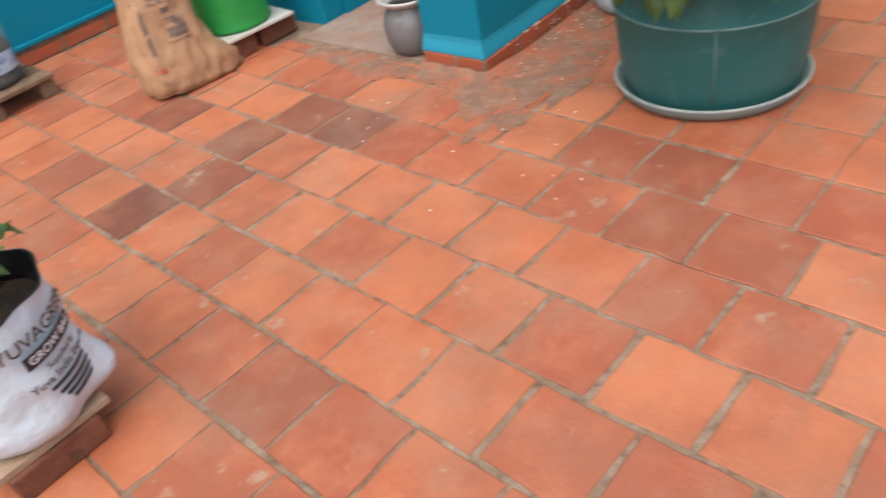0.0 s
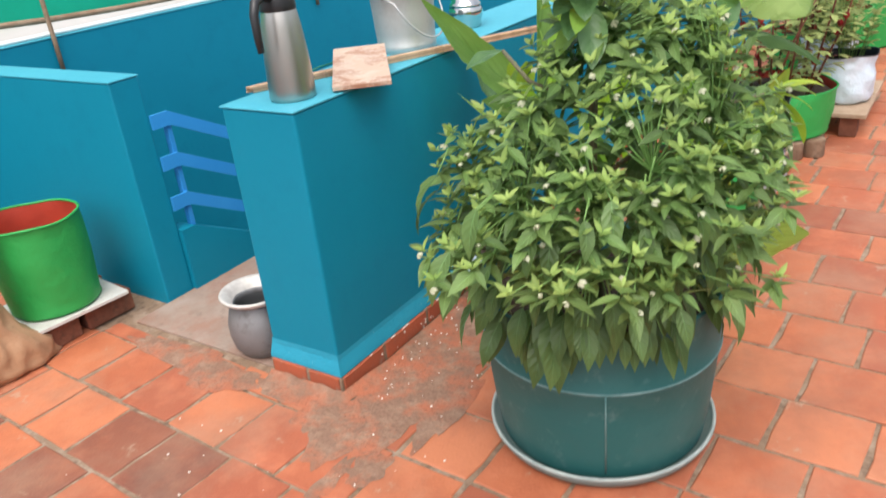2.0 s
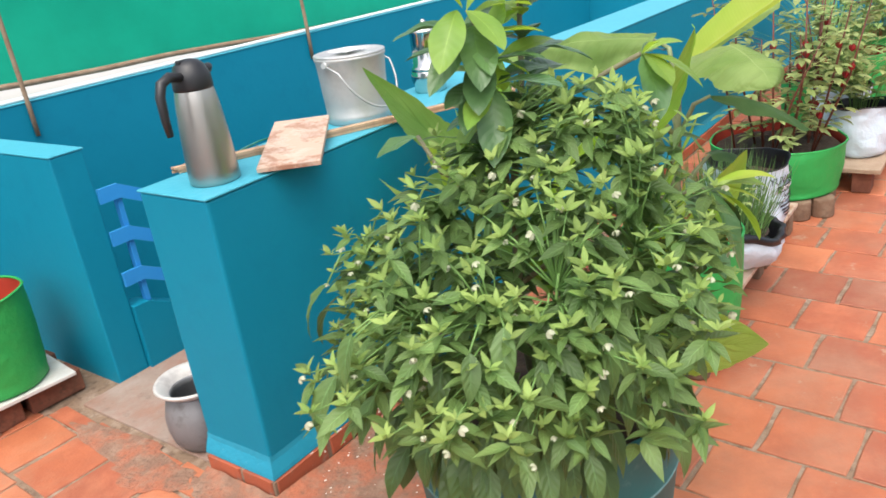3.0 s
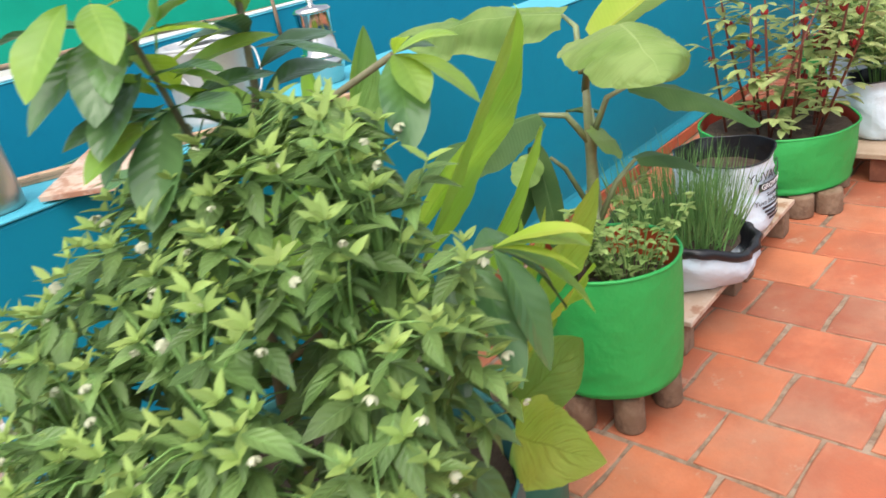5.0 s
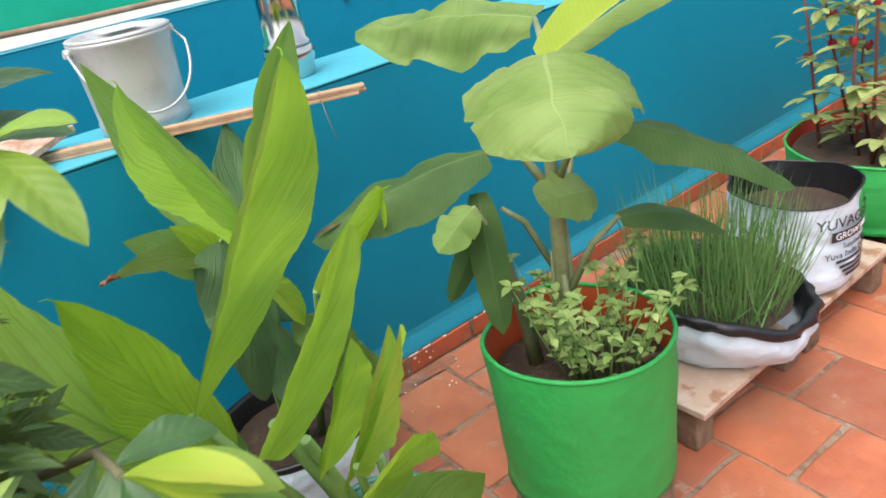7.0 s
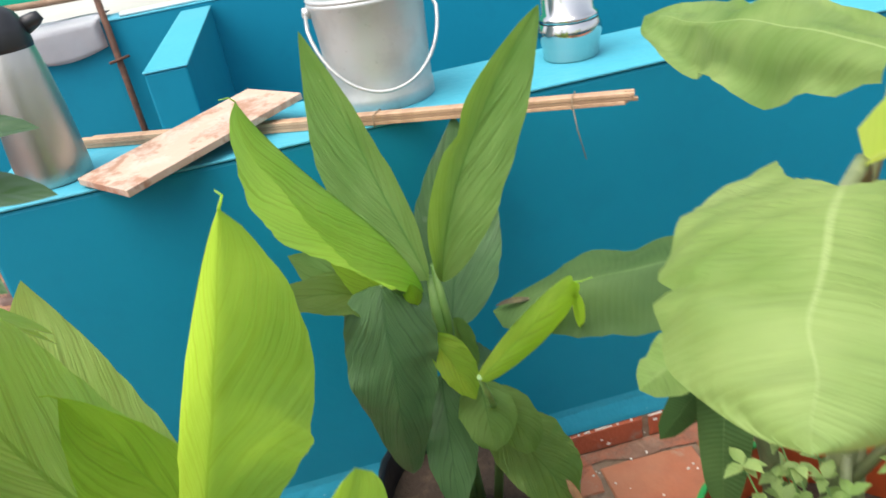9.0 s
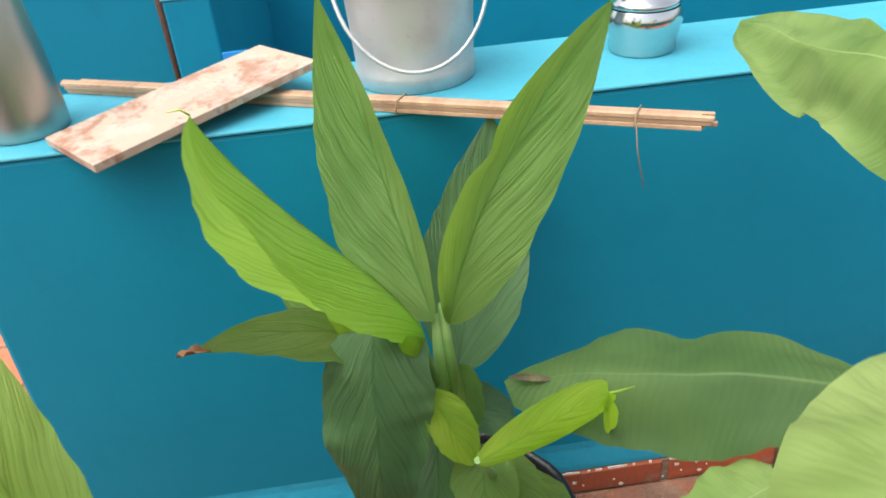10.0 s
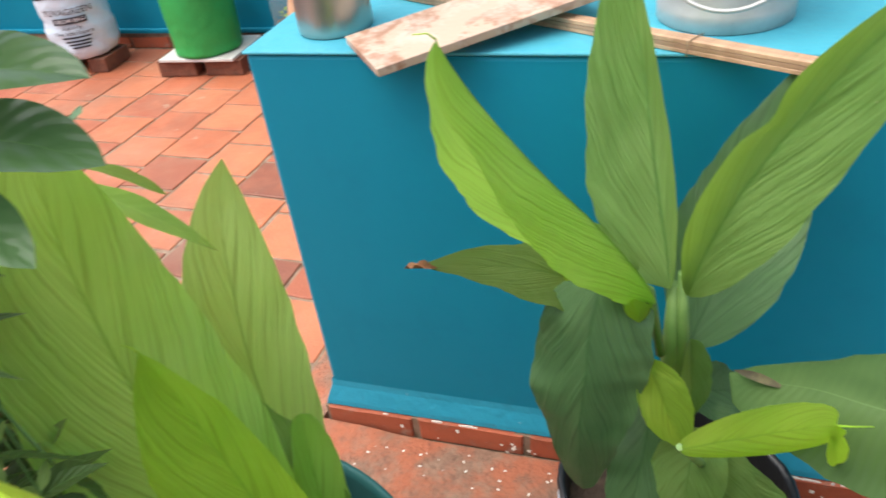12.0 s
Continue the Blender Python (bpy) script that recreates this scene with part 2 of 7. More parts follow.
def box(x0, x1, y0, y1, z0, z1, bevel=0.0, segs=2, bm=None, m=None):
    own = bmesh.new()
    vs = bmesh.ops.create_cube(own, size=1.0)["verts"]
    for v in vs:
        v.co = Vector(((x0 + x1) / 2 + v.co.x * (x1 - x0), (y0 + y1) / 2 + v.co.y * (y1 - y0), (z0 + z1) / 2 + v.co.z * (z1 - z0)))
    if bevel:
        bmesh.ops.bevel(own, geom=own.edges[:], offset=bevel, segments=segs, affect="EDGES", profile=0.5)
    if m is not None:
        bmesh.ops.transform(own, matrix=m, verts=own.verts[:])
    if bm is None:
        return own
    return merge(bm, own)


def merge(bm, other):
    vm = {}
    for v in other.verts:
        vm[v] = bm.verts.new(v.co)
    for f in other.faces:
        try:
            nf = bm.faces.new([vm[v] for v in f.verts])
            nf.material_index = f.material_index
            nf.smooth = f.smooth
        except ValueError:
            pass
    other.free()
    return bm


def lathe(profile, n=32, wob=None, bm=None, close_bottom=True):
    """Turn a profile of (radius, height) round z. wob(angle, k, r, z) may shift each point."""
    bm = bm or bmesh.new()
    rings = []
    for k, (r, z) in enumerate(profile):
        ring = []
        for i in range(n):
            a = 2 * math.pi * i / n
            rr, zz = (r, z) if wob is None else wob(a, k, r, z)
            ring.append(bm.verts.new((rr * math.cos(a), rr * math.sin(a), zz)))
        rings.append(ring)
    for k in range(len(rings) - 1):
        for i in range(n):
            j = (i + 1) % n
            f = bm.faces.new((rings[k][i], rings[k][j], rings[k + 1][j], rings[k + 1][i]))
            f.smooth = True
    if close_bottom:
        bm.faces.new(rings[0][::-1])
    return bm


def tube(points, radii, n=8, bm=None, cap=True):
    """A round bar along points; radii is one number or one a point."""
    bm = bm or bmesh.new()
    pts = [Vector(p) for p in points]
    radii = [radii] * len(pts) if isinstance(radii, (int, float)) else radii
    rings = []
    side = None
    for k, p in enumerate(pts):
        d = (pts[min(k + 1, len(pts) - 1)] - pts[max(k - 1, 0)]).normalized()
        if side is None:
            side = d.orthogonal().normalized()
        side = (side - d * side.dot(d)).normalized()
        up = d.cross(side)
        rings.append([bm.verts.new(p + radii[k] * (math.cos(2 * math.pi * i / n) * side + math.sin(2 * math.pi * i / n) * up)) for i in range(n)])
    for k in range(len(rings) - 1):
        for i in range(n):
            j = (i + 1) % n
            f = bm.faces.new((rings[k][i], rings[k][j], rings[k + 1][j], rings[k + 1][i]))
            f.smooth = True
    if cap:
        bm.faces.new(rings[0][::-1])
        bm.faces.new(rings[-1])
    return bm


def fuzz(bm, amount, scale=8.0, seed=0.0):
    for v in bm.verts:
        d = noise.noise_vector(v.co * scale + Vector((seed, seed * 1.7, 0)))
        v.co += d * amount
    return bm
# ---------------------------------------------------------------- structure
H = 0.847          # top of the stair wall
Z_PAR = 0.86       # top of the parapet


def structure(name, bm, mat, label, category="wall"):
    return tagged(part(name, bm, mat), label, category, kind="structure")


gbm = box(-3.6, 0.149, -3.4, 2.189, -0.3, -0.005)
box(0.15, 6.6, -3.4, -0.001, -0.3, -0.005, bm=gbm)
ground = structure("ground", gbm, MORTAR, "grey mortar bed under worn terracotta roof tiles", "floor")

near_wall = structure("wall_stair", box(0.0, 5.6, 0.0, 0.265, -2.7, H - 0.006, 0.008), BLUE, "blue painted low masonry wall beside the stairs")
part("wall_cap", fuzz(box(-0.004, 5.604, -0.004, 0.269, H - 0.0058, H, 0.0025), 0.0008, 9), BLUE_SKYLIT, near_wall, "blue painted wall top with sky light in its colour")
foot = bmesh.new()
section = [(0.0, 0.118), (-0.003, 0.100), (-0.015, 0.068), (-0.017, 0.058), (0.0, 0.055)]
long_ring, end_ring, back_ring = [], [], []
foot_rings = []
for off, z in section:
    foot_rings.append([foot.verts.new((5.6, off, z)), foot.verts.new((off, off, z)), foot.verts.new((off, 0.265, z))])
for a, b in zip(foot_rings, foot_rings[1:]):
    for i in range(2):
        foot.faces.new((a[i], a[i + 1], b[i + 1], b[i]))
part("wall_foot", fuzz(foot, 0.0025, 9), BLUE_FOOT, near_wall, "flared foot of the wall")

parapet = structure("wall_parapet", box(-3.6, 6.6, 2.19, 2.40, -2.7, Z_PAR - 0.006, 0.006), BLUE, "blue painted parapet wall of the roof terrace")
part("wall_cap", box(-3.6, 6.6, 2.186, 2.404, Z_PAR - 0.0058, Z_PAR, 0.0025), BLUE_SKYLIT, parapet, "blue painted parapet top with sky light in its colour")
part("wall_foot", box(-3.6, 0.149, 2.165, 2.189, 0.076, 0.10, 0.006), BLUE, parapet, "blue painted foot of the parapet")
ret = structure("wall_return", box(0.15, 0.27, 0.98, 2.188, -2.7, 0.834, 0.006), BLUE, "blue painted short wall beside the stairs")
part("wall_cap", box(0.147, 0.273, 0.977, 2.184, 0.8342, 0.84, 0.0025), BLUE_SKYLIT, ret, "blue painted wall top with sky light in its colour")
structure("wall_west", box(-3.8, -3.602, -3.4, 2.4, -0.2, 0.86), BLUE, "blue painted parapet wall of the roof terrace")
structure("wall_south", box(-3.6, 6.6, -3.62, -3.402, -0.2, 0.86), BLUE, "blue painted parapet wall of the roof terrace")
structure("wall_east", box(6.602, 6.8, -3.4, 2.4, -0.2, 0.95), BLUE, "blue painted parapet wall of the roof terrace")

# the curb below the railing follows the stairs down
curb = bmesh.new()
prof = [(0.271, 0.25), (0.33, 0.25), (1.9, -0.58), (1.9, -1.2), (0.271, -1.2)]
fr = [curb.verts.new((x, 0.96, z)) for x, z in prof]
bk = [curb.verts.new((x, 1.05, z)) for x, z in prof]
curb.faces.new(fr)
curb.faces.new(bk[::-1])
for i in range(5):
    j = (i + 1) % 5
    curb.faces.new((fr[j], fr[i], bk[i], bk[j]))
structure("wall_stair_curb", curb, BLUE, "blue painted low wall under the stair railing")
structure("landing", box(0.0, 0.62, 0.2655, 0.979, -0.25, 0.003, 0.003), CONCRETE, "worn grey cement stair landing", "floor")
for i in range(4):
    structure("stair_step", box(0.6201 + 0.25 * i, 0.87 + 0.25 * i, 0.2655, 0.959, -0.4 - 0.18 * i, -0.18 * (i + 1)), CONCRETE, "grey cement stair tread", "step")
structure("stair_floor", box(1.621, 6.6, 0.2655, 2.189, -2.6, -2.4), CONCRETE, "grey cement floor at the bottom of the stairs", "floor")
structure("stair_side", box(0.271, 1.62, 1.051, 2.189, -2.6, -2.4), CONCRETE, "grey cement floor below the railing", "floor")

# railing: a corner post, three flat bars that run level and then down along the stairs
railing = tagged(empty("stair_railing", (0.3, 0.985, 0.25)), "blue painted flat bar stair railing on the curb", "railing")
part("post", box(0.035, 0.055, -0.004, 0.020, -0.01, 0.425, 0.002), RAIL_BLUE, railing)
part("post", box(0.86, 0.88, -0.004, 0.020, -0.47, -0.03, 0.002), RAIL_BLUE, railing)
for z in (0.415, 0.26, 0.105):
    bar = bmesh.new()
    pts = [(-0.029, z), (0.045, z), (1.25, z - 0.64)]
    for lo, hi in ((-0.026, 0.026),):
        a = [bar.verts.new((x, -0.016, zz + lo)) for x, zz in pts] + [bar.verts.new((x, -0.016, zz + hi)) for x, zz in reversed(pts)]
        b = [bar.verts.new((x, -0.005, zz + lo)) for x, zz in pts] + [bar.verts.new((x, -0.005, zz + hi)) for x, zz in reversed(pts)]
        bar.faces.new(a)
        bar.faces.new(b[::-1])
        for i in range(6):
            j = (i + 1) % 6
            bar.faces.new((a[j], a[i], b[i], b[j]))
    part("rail", bar, RAIL_BLUE, railing)
# ---------------------------------------------------------------- leaves
def leaf_material(name, base, light, rough=0.45, veins=16, slant=0.35, trans=0.3, rib=(0.5, 0.65, 0.3), rib_w=0.018, pleat=0.5, object_random=0.0, island=0.0, spots=(), shine=None, spec=0.2):
    """A leaf: side veins that slant from a midrib, tone that drifts along the blade, light that shines through."""
    base, light = (base[0] * 1.08, base[1], base[2] * 1.1 + 0.005), (light[0] * 1.10, light[1], light[2] * 1.1 + 0.008)
    shine = shine or light
    m = bpy.data.materials.new(name)
    m.use_nodes = True
    n, l = m.node_tree.nodes, m.node_tree.links
    b = n["Principled BSDF"]
    b.inputs["Roughness"].default_value = rough
    b.inputs["Specular IOR Level"].default_value = spec
    uv = n.new("ShaderNodeUVMap")
    sep = n.new("ShaderNodeSeparateXYZ")
    l.new(uv.outputs[0], sep.inputs[0])

    def op(kind, a, bb=None, clamp=False):
        k = n.new("ShaderNodeMath")
        k.operation, k.use_clamp = kind, clamp
        for i, v in enumerate((a, bb)):
            if v is None:
                continue
            if isinstance(v, (int, float)):
                k.inputs[i].default_value = v
            else:
                l.new(v, k.inputs[i])
        return k.outputs[0]

    def mixed(f, a, bb):
        k = n.new("ShaderNodeMix")
        k.data_type = "RGBA"
        for key, v in (("Factor", f), ("A", a), ("B", bb)):
            if isinstance(v, tuple):
                k.inputs[key].default_value = (*v, 1)
            elif isinstance(v, (int, float)):
                k.inputs[key].default_value = v
            else:
                l.new(v, k.inputs[key])
        return k.outputs["Result"]

    across = op("ABSOLUTE", op("SUBTRACT", sep.outputs[0], 0.5))
    phase = op("MULTIPLY", op("SUBTRACT", sep.outputs[1], op("MULTIPLY", across, slant)), veins * 6.2832)
    wob = n.new("ShaderNodeTexNoise")
    wob.inputs["Scale"].default_value = 30
    l.new(n.new("ShaderNodeTexCoord").outputs["Object"], wob.inputs["Vector"])
    fade = n.new("ShaderNodeTexNoise")
    fade.inputs["Scale"].default_value = 14
    l.new(n.new("ShaderNodeTexCoord").outputs["Object"], fade.inputs["Vector"])
    strength = op("MULTIPLY", op("SUBTRACT", fade.outputs[0], 0.05, True), 2.0, True)
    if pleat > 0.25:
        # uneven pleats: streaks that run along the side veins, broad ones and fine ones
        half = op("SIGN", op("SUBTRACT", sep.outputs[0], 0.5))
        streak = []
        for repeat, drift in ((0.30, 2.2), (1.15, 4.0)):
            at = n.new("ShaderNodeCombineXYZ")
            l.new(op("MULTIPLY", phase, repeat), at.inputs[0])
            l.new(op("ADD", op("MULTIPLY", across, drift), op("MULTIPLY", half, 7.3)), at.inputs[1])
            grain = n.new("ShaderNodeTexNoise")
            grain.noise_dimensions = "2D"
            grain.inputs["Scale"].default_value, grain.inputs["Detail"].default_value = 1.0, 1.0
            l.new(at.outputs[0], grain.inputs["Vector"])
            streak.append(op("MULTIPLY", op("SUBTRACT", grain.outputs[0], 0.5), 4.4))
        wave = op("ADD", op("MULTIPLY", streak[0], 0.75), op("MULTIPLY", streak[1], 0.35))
    else:
        wave = op("MULTIPLY", op("SINE", op("ADD", phase, op("MULTIPLY", wob.outputs[0], 5.0))), strength)
    tex = n.new("ShaderNodeTexNoise")
    tex.inputs["Scale"].default_value, tex.inputs["Detail"].default_value = 9, 5
    l.new(n.new("ShaderNodeTexCoord").outputs["Object"], tex.inputs["Vector"])
    tone = n.new("ShaderNodeMapRange")
    tone.inputs["From Min"].default_value, tone.inputs["From Max"].default_value = 0.35, 0.68
    l.new(tex.outputs[0], tone.inputs["Value"])
    col = mixed(tone.outputs[0], base, light)
    # vein streaks; pleat shade that the weak bump lacks is coloured in with them
    vein_shade = op("POWER", op("MULTIPLY", op("ADD", wave, 1.0), 0.5, True), 3.0, True)
    col = mixed(op("MULTIPLY", vein_shade, 0.7 if pleat > 0.3 else 0.25 if pleat > 0.25 else 0.08), col, tuple(c * 0.4 for c in base))
    ribmask = op("LESS_THAN", across, op("MULTIPLY", op("SUBTRACT", 1.25, sep.outputs[1]), rib_w))
    col = mixed(op("MULTIPLY", ribmask, 0.7), col, rib)
    for colour, scale, threshold, soft, amount in spots:
        t = n.new("ShaderNodeTexNoise")
        t.inputs["Scale"].default_value, t.inputs["Detail"].default_value = scale, 5
        l.new(n.new("ShaderNodeTexCoord").outputs["Object"], t.inputs["Vector"])
        r = n.new("ShaderNodeMapRange")
        r.inputs["From Min"].default_value, r.inputs["From Max"].default_value, r.inputs["To Max"].default_value = threshold - soft, threshold + soft, amount
        l.new(t.outputs[0], r.inputs["Value"])
        col = mixed(r.outputs[0], col, colour)
    if object_random or island:
        src = n.new("ShaderNodeNewGeometry").outputs["Random Per Island"] if island else n.new("ShaderNodeObjectInfo").outputs["Random"]
        amount = island or object_random
        mr = n.new("ShaderNodeMapRange")
        mr.inputs["To Min"].default_value, mr.inputs["To Max"].default_value = 1 - amount, 1 + amount
        l.new(src, mr.inputs["Value"])
        hs = n.new("ShaderNodeHueSaturation")
        l.new(mr.outputs[0], hs.inputs["Value"])
        l.new(col, hs.inputs["Color"])
        col = hs.outputs[0]
    l.new(col, b.inputs["Base Color"])
    height = op("ADD", op("MULTIPLY", wave, 0.5), op("MULTIPLY", ribmask, -1.5))
    bp = n.new("ShaderNodeBump")
    bp.inputs["Strength"].default_value, bp.inputs["Distance"].default_value = pleat, 0.008
    l.new(height, bp.inputs["Height"])
    l.new(bp.outputs[0], b.inputs["Normal"])
    tr = n.new("ShaderNodeBsdfTranslucent")
    l.new(mixed(0.65, col, shine), tr.inputs["Color"])
    mx = n.new("ShaderNodeMixShader")
    mx.inputs[0].default_value = trans
    l.new(b.outputs[0], mx.inputs[1])
    l.new(tr.outputs[0], mx.inputs[2])
    l.new(mx.outputs[0], n["Material Output"].inputs["Surface"])
    return m


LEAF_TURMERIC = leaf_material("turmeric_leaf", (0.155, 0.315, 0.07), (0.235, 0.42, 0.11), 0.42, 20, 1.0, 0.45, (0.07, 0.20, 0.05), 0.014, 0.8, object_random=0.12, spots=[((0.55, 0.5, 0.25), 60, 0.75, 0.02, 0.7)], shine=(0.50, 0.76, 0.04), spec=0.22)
# young leaves, and one grown blade with its backlight put into the colour
LEAF_TURMERIC_YOUNG_LIT = leaf_material("young_lit_turmeric_leaf", (0.38, 0.66, 0.06), (0.50, 0.76, 0.09), 0.42, 20, 1.0, 0.55, (0.26, 0.50, 0.06), 0.014, 0.8, object_random=0.08, shine=(0.64, 0.94, 0.04), spec=0.35)
# lit copy of the turmeric leaf: light on and through it raises the base
LEAF_TURMERIC_LIT = leaf_material("lit_turmeric_leaf", (0.36, 0.67, 0.13), (0.48, 0.78, 0.20), 0.42, 20, 1.0, 0.55, (0.14, 0.34, 0.07), 0.014, 0.8, object_random=0.1, shine=(0.58, 0.92, 0.05), spec=0.35)
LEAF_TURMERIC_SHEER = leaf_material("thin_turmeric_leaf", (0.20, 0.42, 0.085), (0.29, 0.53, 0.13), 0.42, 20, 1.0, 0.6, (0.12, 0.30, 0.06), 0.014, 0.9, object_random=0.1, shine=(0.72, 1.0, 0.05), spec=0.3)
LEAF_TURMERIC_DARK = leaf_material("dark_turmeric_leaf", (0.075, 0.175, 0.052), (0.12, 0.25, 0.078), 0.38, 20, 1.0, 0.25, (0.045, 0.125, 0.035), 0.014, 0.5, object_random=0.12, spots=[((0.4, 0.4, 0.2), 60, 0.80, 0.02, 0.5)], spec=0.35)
LEAF_BANANA = leaf_material("banana_leaf", (0.165, 0.30, 0.06), (0.275, 0.42, 0.115), 0.45, 15, 0.22, 0.4, (0.38, 0.50, 0.19), 0.009, 0.28, object_random=0.08)
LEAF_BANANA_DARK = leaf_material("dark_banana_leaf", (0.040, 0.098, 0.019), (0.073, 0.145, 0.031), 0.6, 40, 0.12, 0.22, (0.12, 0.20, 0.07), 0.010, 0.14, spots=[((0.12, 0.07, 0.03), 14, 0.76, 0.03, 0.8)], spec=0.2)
LEAF_BANANA_YOUNG = leaf_material("young_banana_leaf", (0.36, 0.56, 0.05), (0.46, 0.62, 0.09), 0.42, 58, 0.06, 0.55, (0.5, 0.62, 0.2), 0.016, 0.10)
LEAF_CITRUS = leaf_material("citrus_leaf", (0.05, 0.125, 0.034), (0.095, 0.20, 0.055), 0.3, 9, 0.35, 0.2, (0.11, 0.22, 0.06), 0.014, 0.1, object_random=0.25, spec=0.45)
LEAF_CITRUS_YOUNG = leaf_material("young_citrus_leaf", (0.13, 0.275, 0.042), (0.25, 0.42, 0.065), 0.34, 9, 0.35, 0.42, (0.42, 0.56, 0.12), 0.016, 0.1, object_random=0.2, shine=(0.6, 0.8, 0.04), spec=0.4)
LEAF_CHILI = leaf_material("chili_leaf", (0.080, 0.155, 0.036), (0.14, 0.24, 0.062), 0.38, 6, 0.5, 0.3, (0.17, 0.32, 0.11), 0.03, 0.2, object_random=0.3, spec=0.35)
LEAF_CHILI_MID = leaf_material("mid_chili_leaf", (0.092, 0.182, 0.042), (0.175, 0.295, 0.075), 0.38, 6, 0.5, 0.36, (0.24, 0.42, 0.13), 0.03, 0.25, island=0.38, spec=0.35)
LEAF_CHILI_TOP = leaf_material("young_chili_leaf", (0.20, 0.335, 0.07), (0.34, 0.48, 0.12), 0.42, 6, 0.5, 0.35, (0.32, 0.5, 0.16), 0.03, 0.2, island=0.25)
LEAF_HERB = leaf_material("herb_leaf", (0.22, 0.37, 0.09), (0.38, 0.52, 0.17), 0.6, 5, 0.5, 0.3, (0.26, 0.4, 0.16), 0.03, 0.2, island=0.3)
LEAF_GRASS = leaf_material("chive_leaf", (0.085, 0.215, 0.05), (0.19, 0.35, 0.10), 0.45, 1, 0, 0.25, (0.1, 0.25, 0.06), 0.01, 0.1, island=0.35)
LEAF_ROSELLE = leaf_material("roselle_leaf", (0.24, 0.38, 0.10), (0.44, 0.54, 0.20), 0.5, 5, 0.5, 0.35, (0.35, 0.3, 0.12), 0.03, 0.4, island=0.35)
LEAF_BEAN = leaf_material("bean_leaf", (0.10, 0.20, 0.055), (0.22, 0.33, 0.12), 0.55, 6, 0.5, 0.3, (0.2, 0.32, 0.12), 0.02, 0.25, object_random=0.3)
STEM = material("green_stem", (0.13, 0.26, 0.06), 0.5, spots=[((0.22, 0.34, 0.1), 30, 0.55, 0.15, 0.6)])
STEM_WOODY = material("woody_stem", (0.16, 0.15, 0.08), 0.7, spots=[((0.10, 0.08, 0.05), 40, 0.58, 0.1, 0.7)], bump=0.3)
STEM_BANANA = material("banana_stem", (0.16, 0.19, 0.085), 0.5, spots=[((0.11, 0.065, 0.045), 10, 0.57, 0.10, 0.8), ((0.30, 0.36, 0.17), 20, 0.56, 0.1, 0.6)])
STEM_RED = material("red_stem", (0.17, 0.05, 0.03), 0.5)
CALYX = material("red_calyx", (0.33, 0.016, 0.022), 0.4, island=0.3)
PETAL = material("white_petal", (0.56, 0.57, 0.40), 0.5, trans=0.3)
DRY_EDGE = material("withered_edge", (0.045, 0.038, 0.02), 0.9, spots=[((0.13, 0.12, 0.05), 60, 0.55, 0.1, 0.7)])
DRY_LEAF = material("dry_leaf", (0.30, 0.17, 0.08), 0.8, spots=[((0.25, 0.1, 0.04), 20, 0.55, 0.1, 0.7)])

SHAPES = {
    "turmeric": lambda s: (s ** 0.6 * (1 - s) ** 0.95) / 0.3536 + 0.02 * (1 - s),
    "tall": lambda s: (s ** 0.75 * (1 - s) ** 0.85) / 0.3292 + 0.05 * (1 - s),
    "broad": lambda s: (math.sin(math.pi * min(1, 0.02 + 0.98 * s ** 0.6)) ** 0.5) * (1 - 0.25 * s),
    "slim": lambda s: (s ** 1.15 * (1 - s) ** 0.78) / 0.2700 + 0.05 * (1 - s),
    "banana": lambda s: (math.sin(math.pi * min(1, 0.04 + 0.96 * s)) ** 0.42) * (1 - 0.18 * s),
    "heart": lambda s: max(0.0, 1 - abs((s - 0.36) / 0.64) ** 2.2) ** 0.6 if s > 0.36 else max(0.0, 1 - abs((s - 0.36) / 0.40) ** 4) ** 0.5,
    "citrus": lambda s: math.sin(math.pi * s ** 1.25) ** 0.75,
    "chili": lambda s: math.sin(math.pi * s ** 0.72) ** 1.05,
    "round": lambda s: math.sin(math.pi * (0.03 + 0.97 * s)) ** 0.5,
    "blade": lambda s: (1 - s) ** 0.6,
    "lance": lambda s: math.sin(math.pi * s) ** 0.9,
}


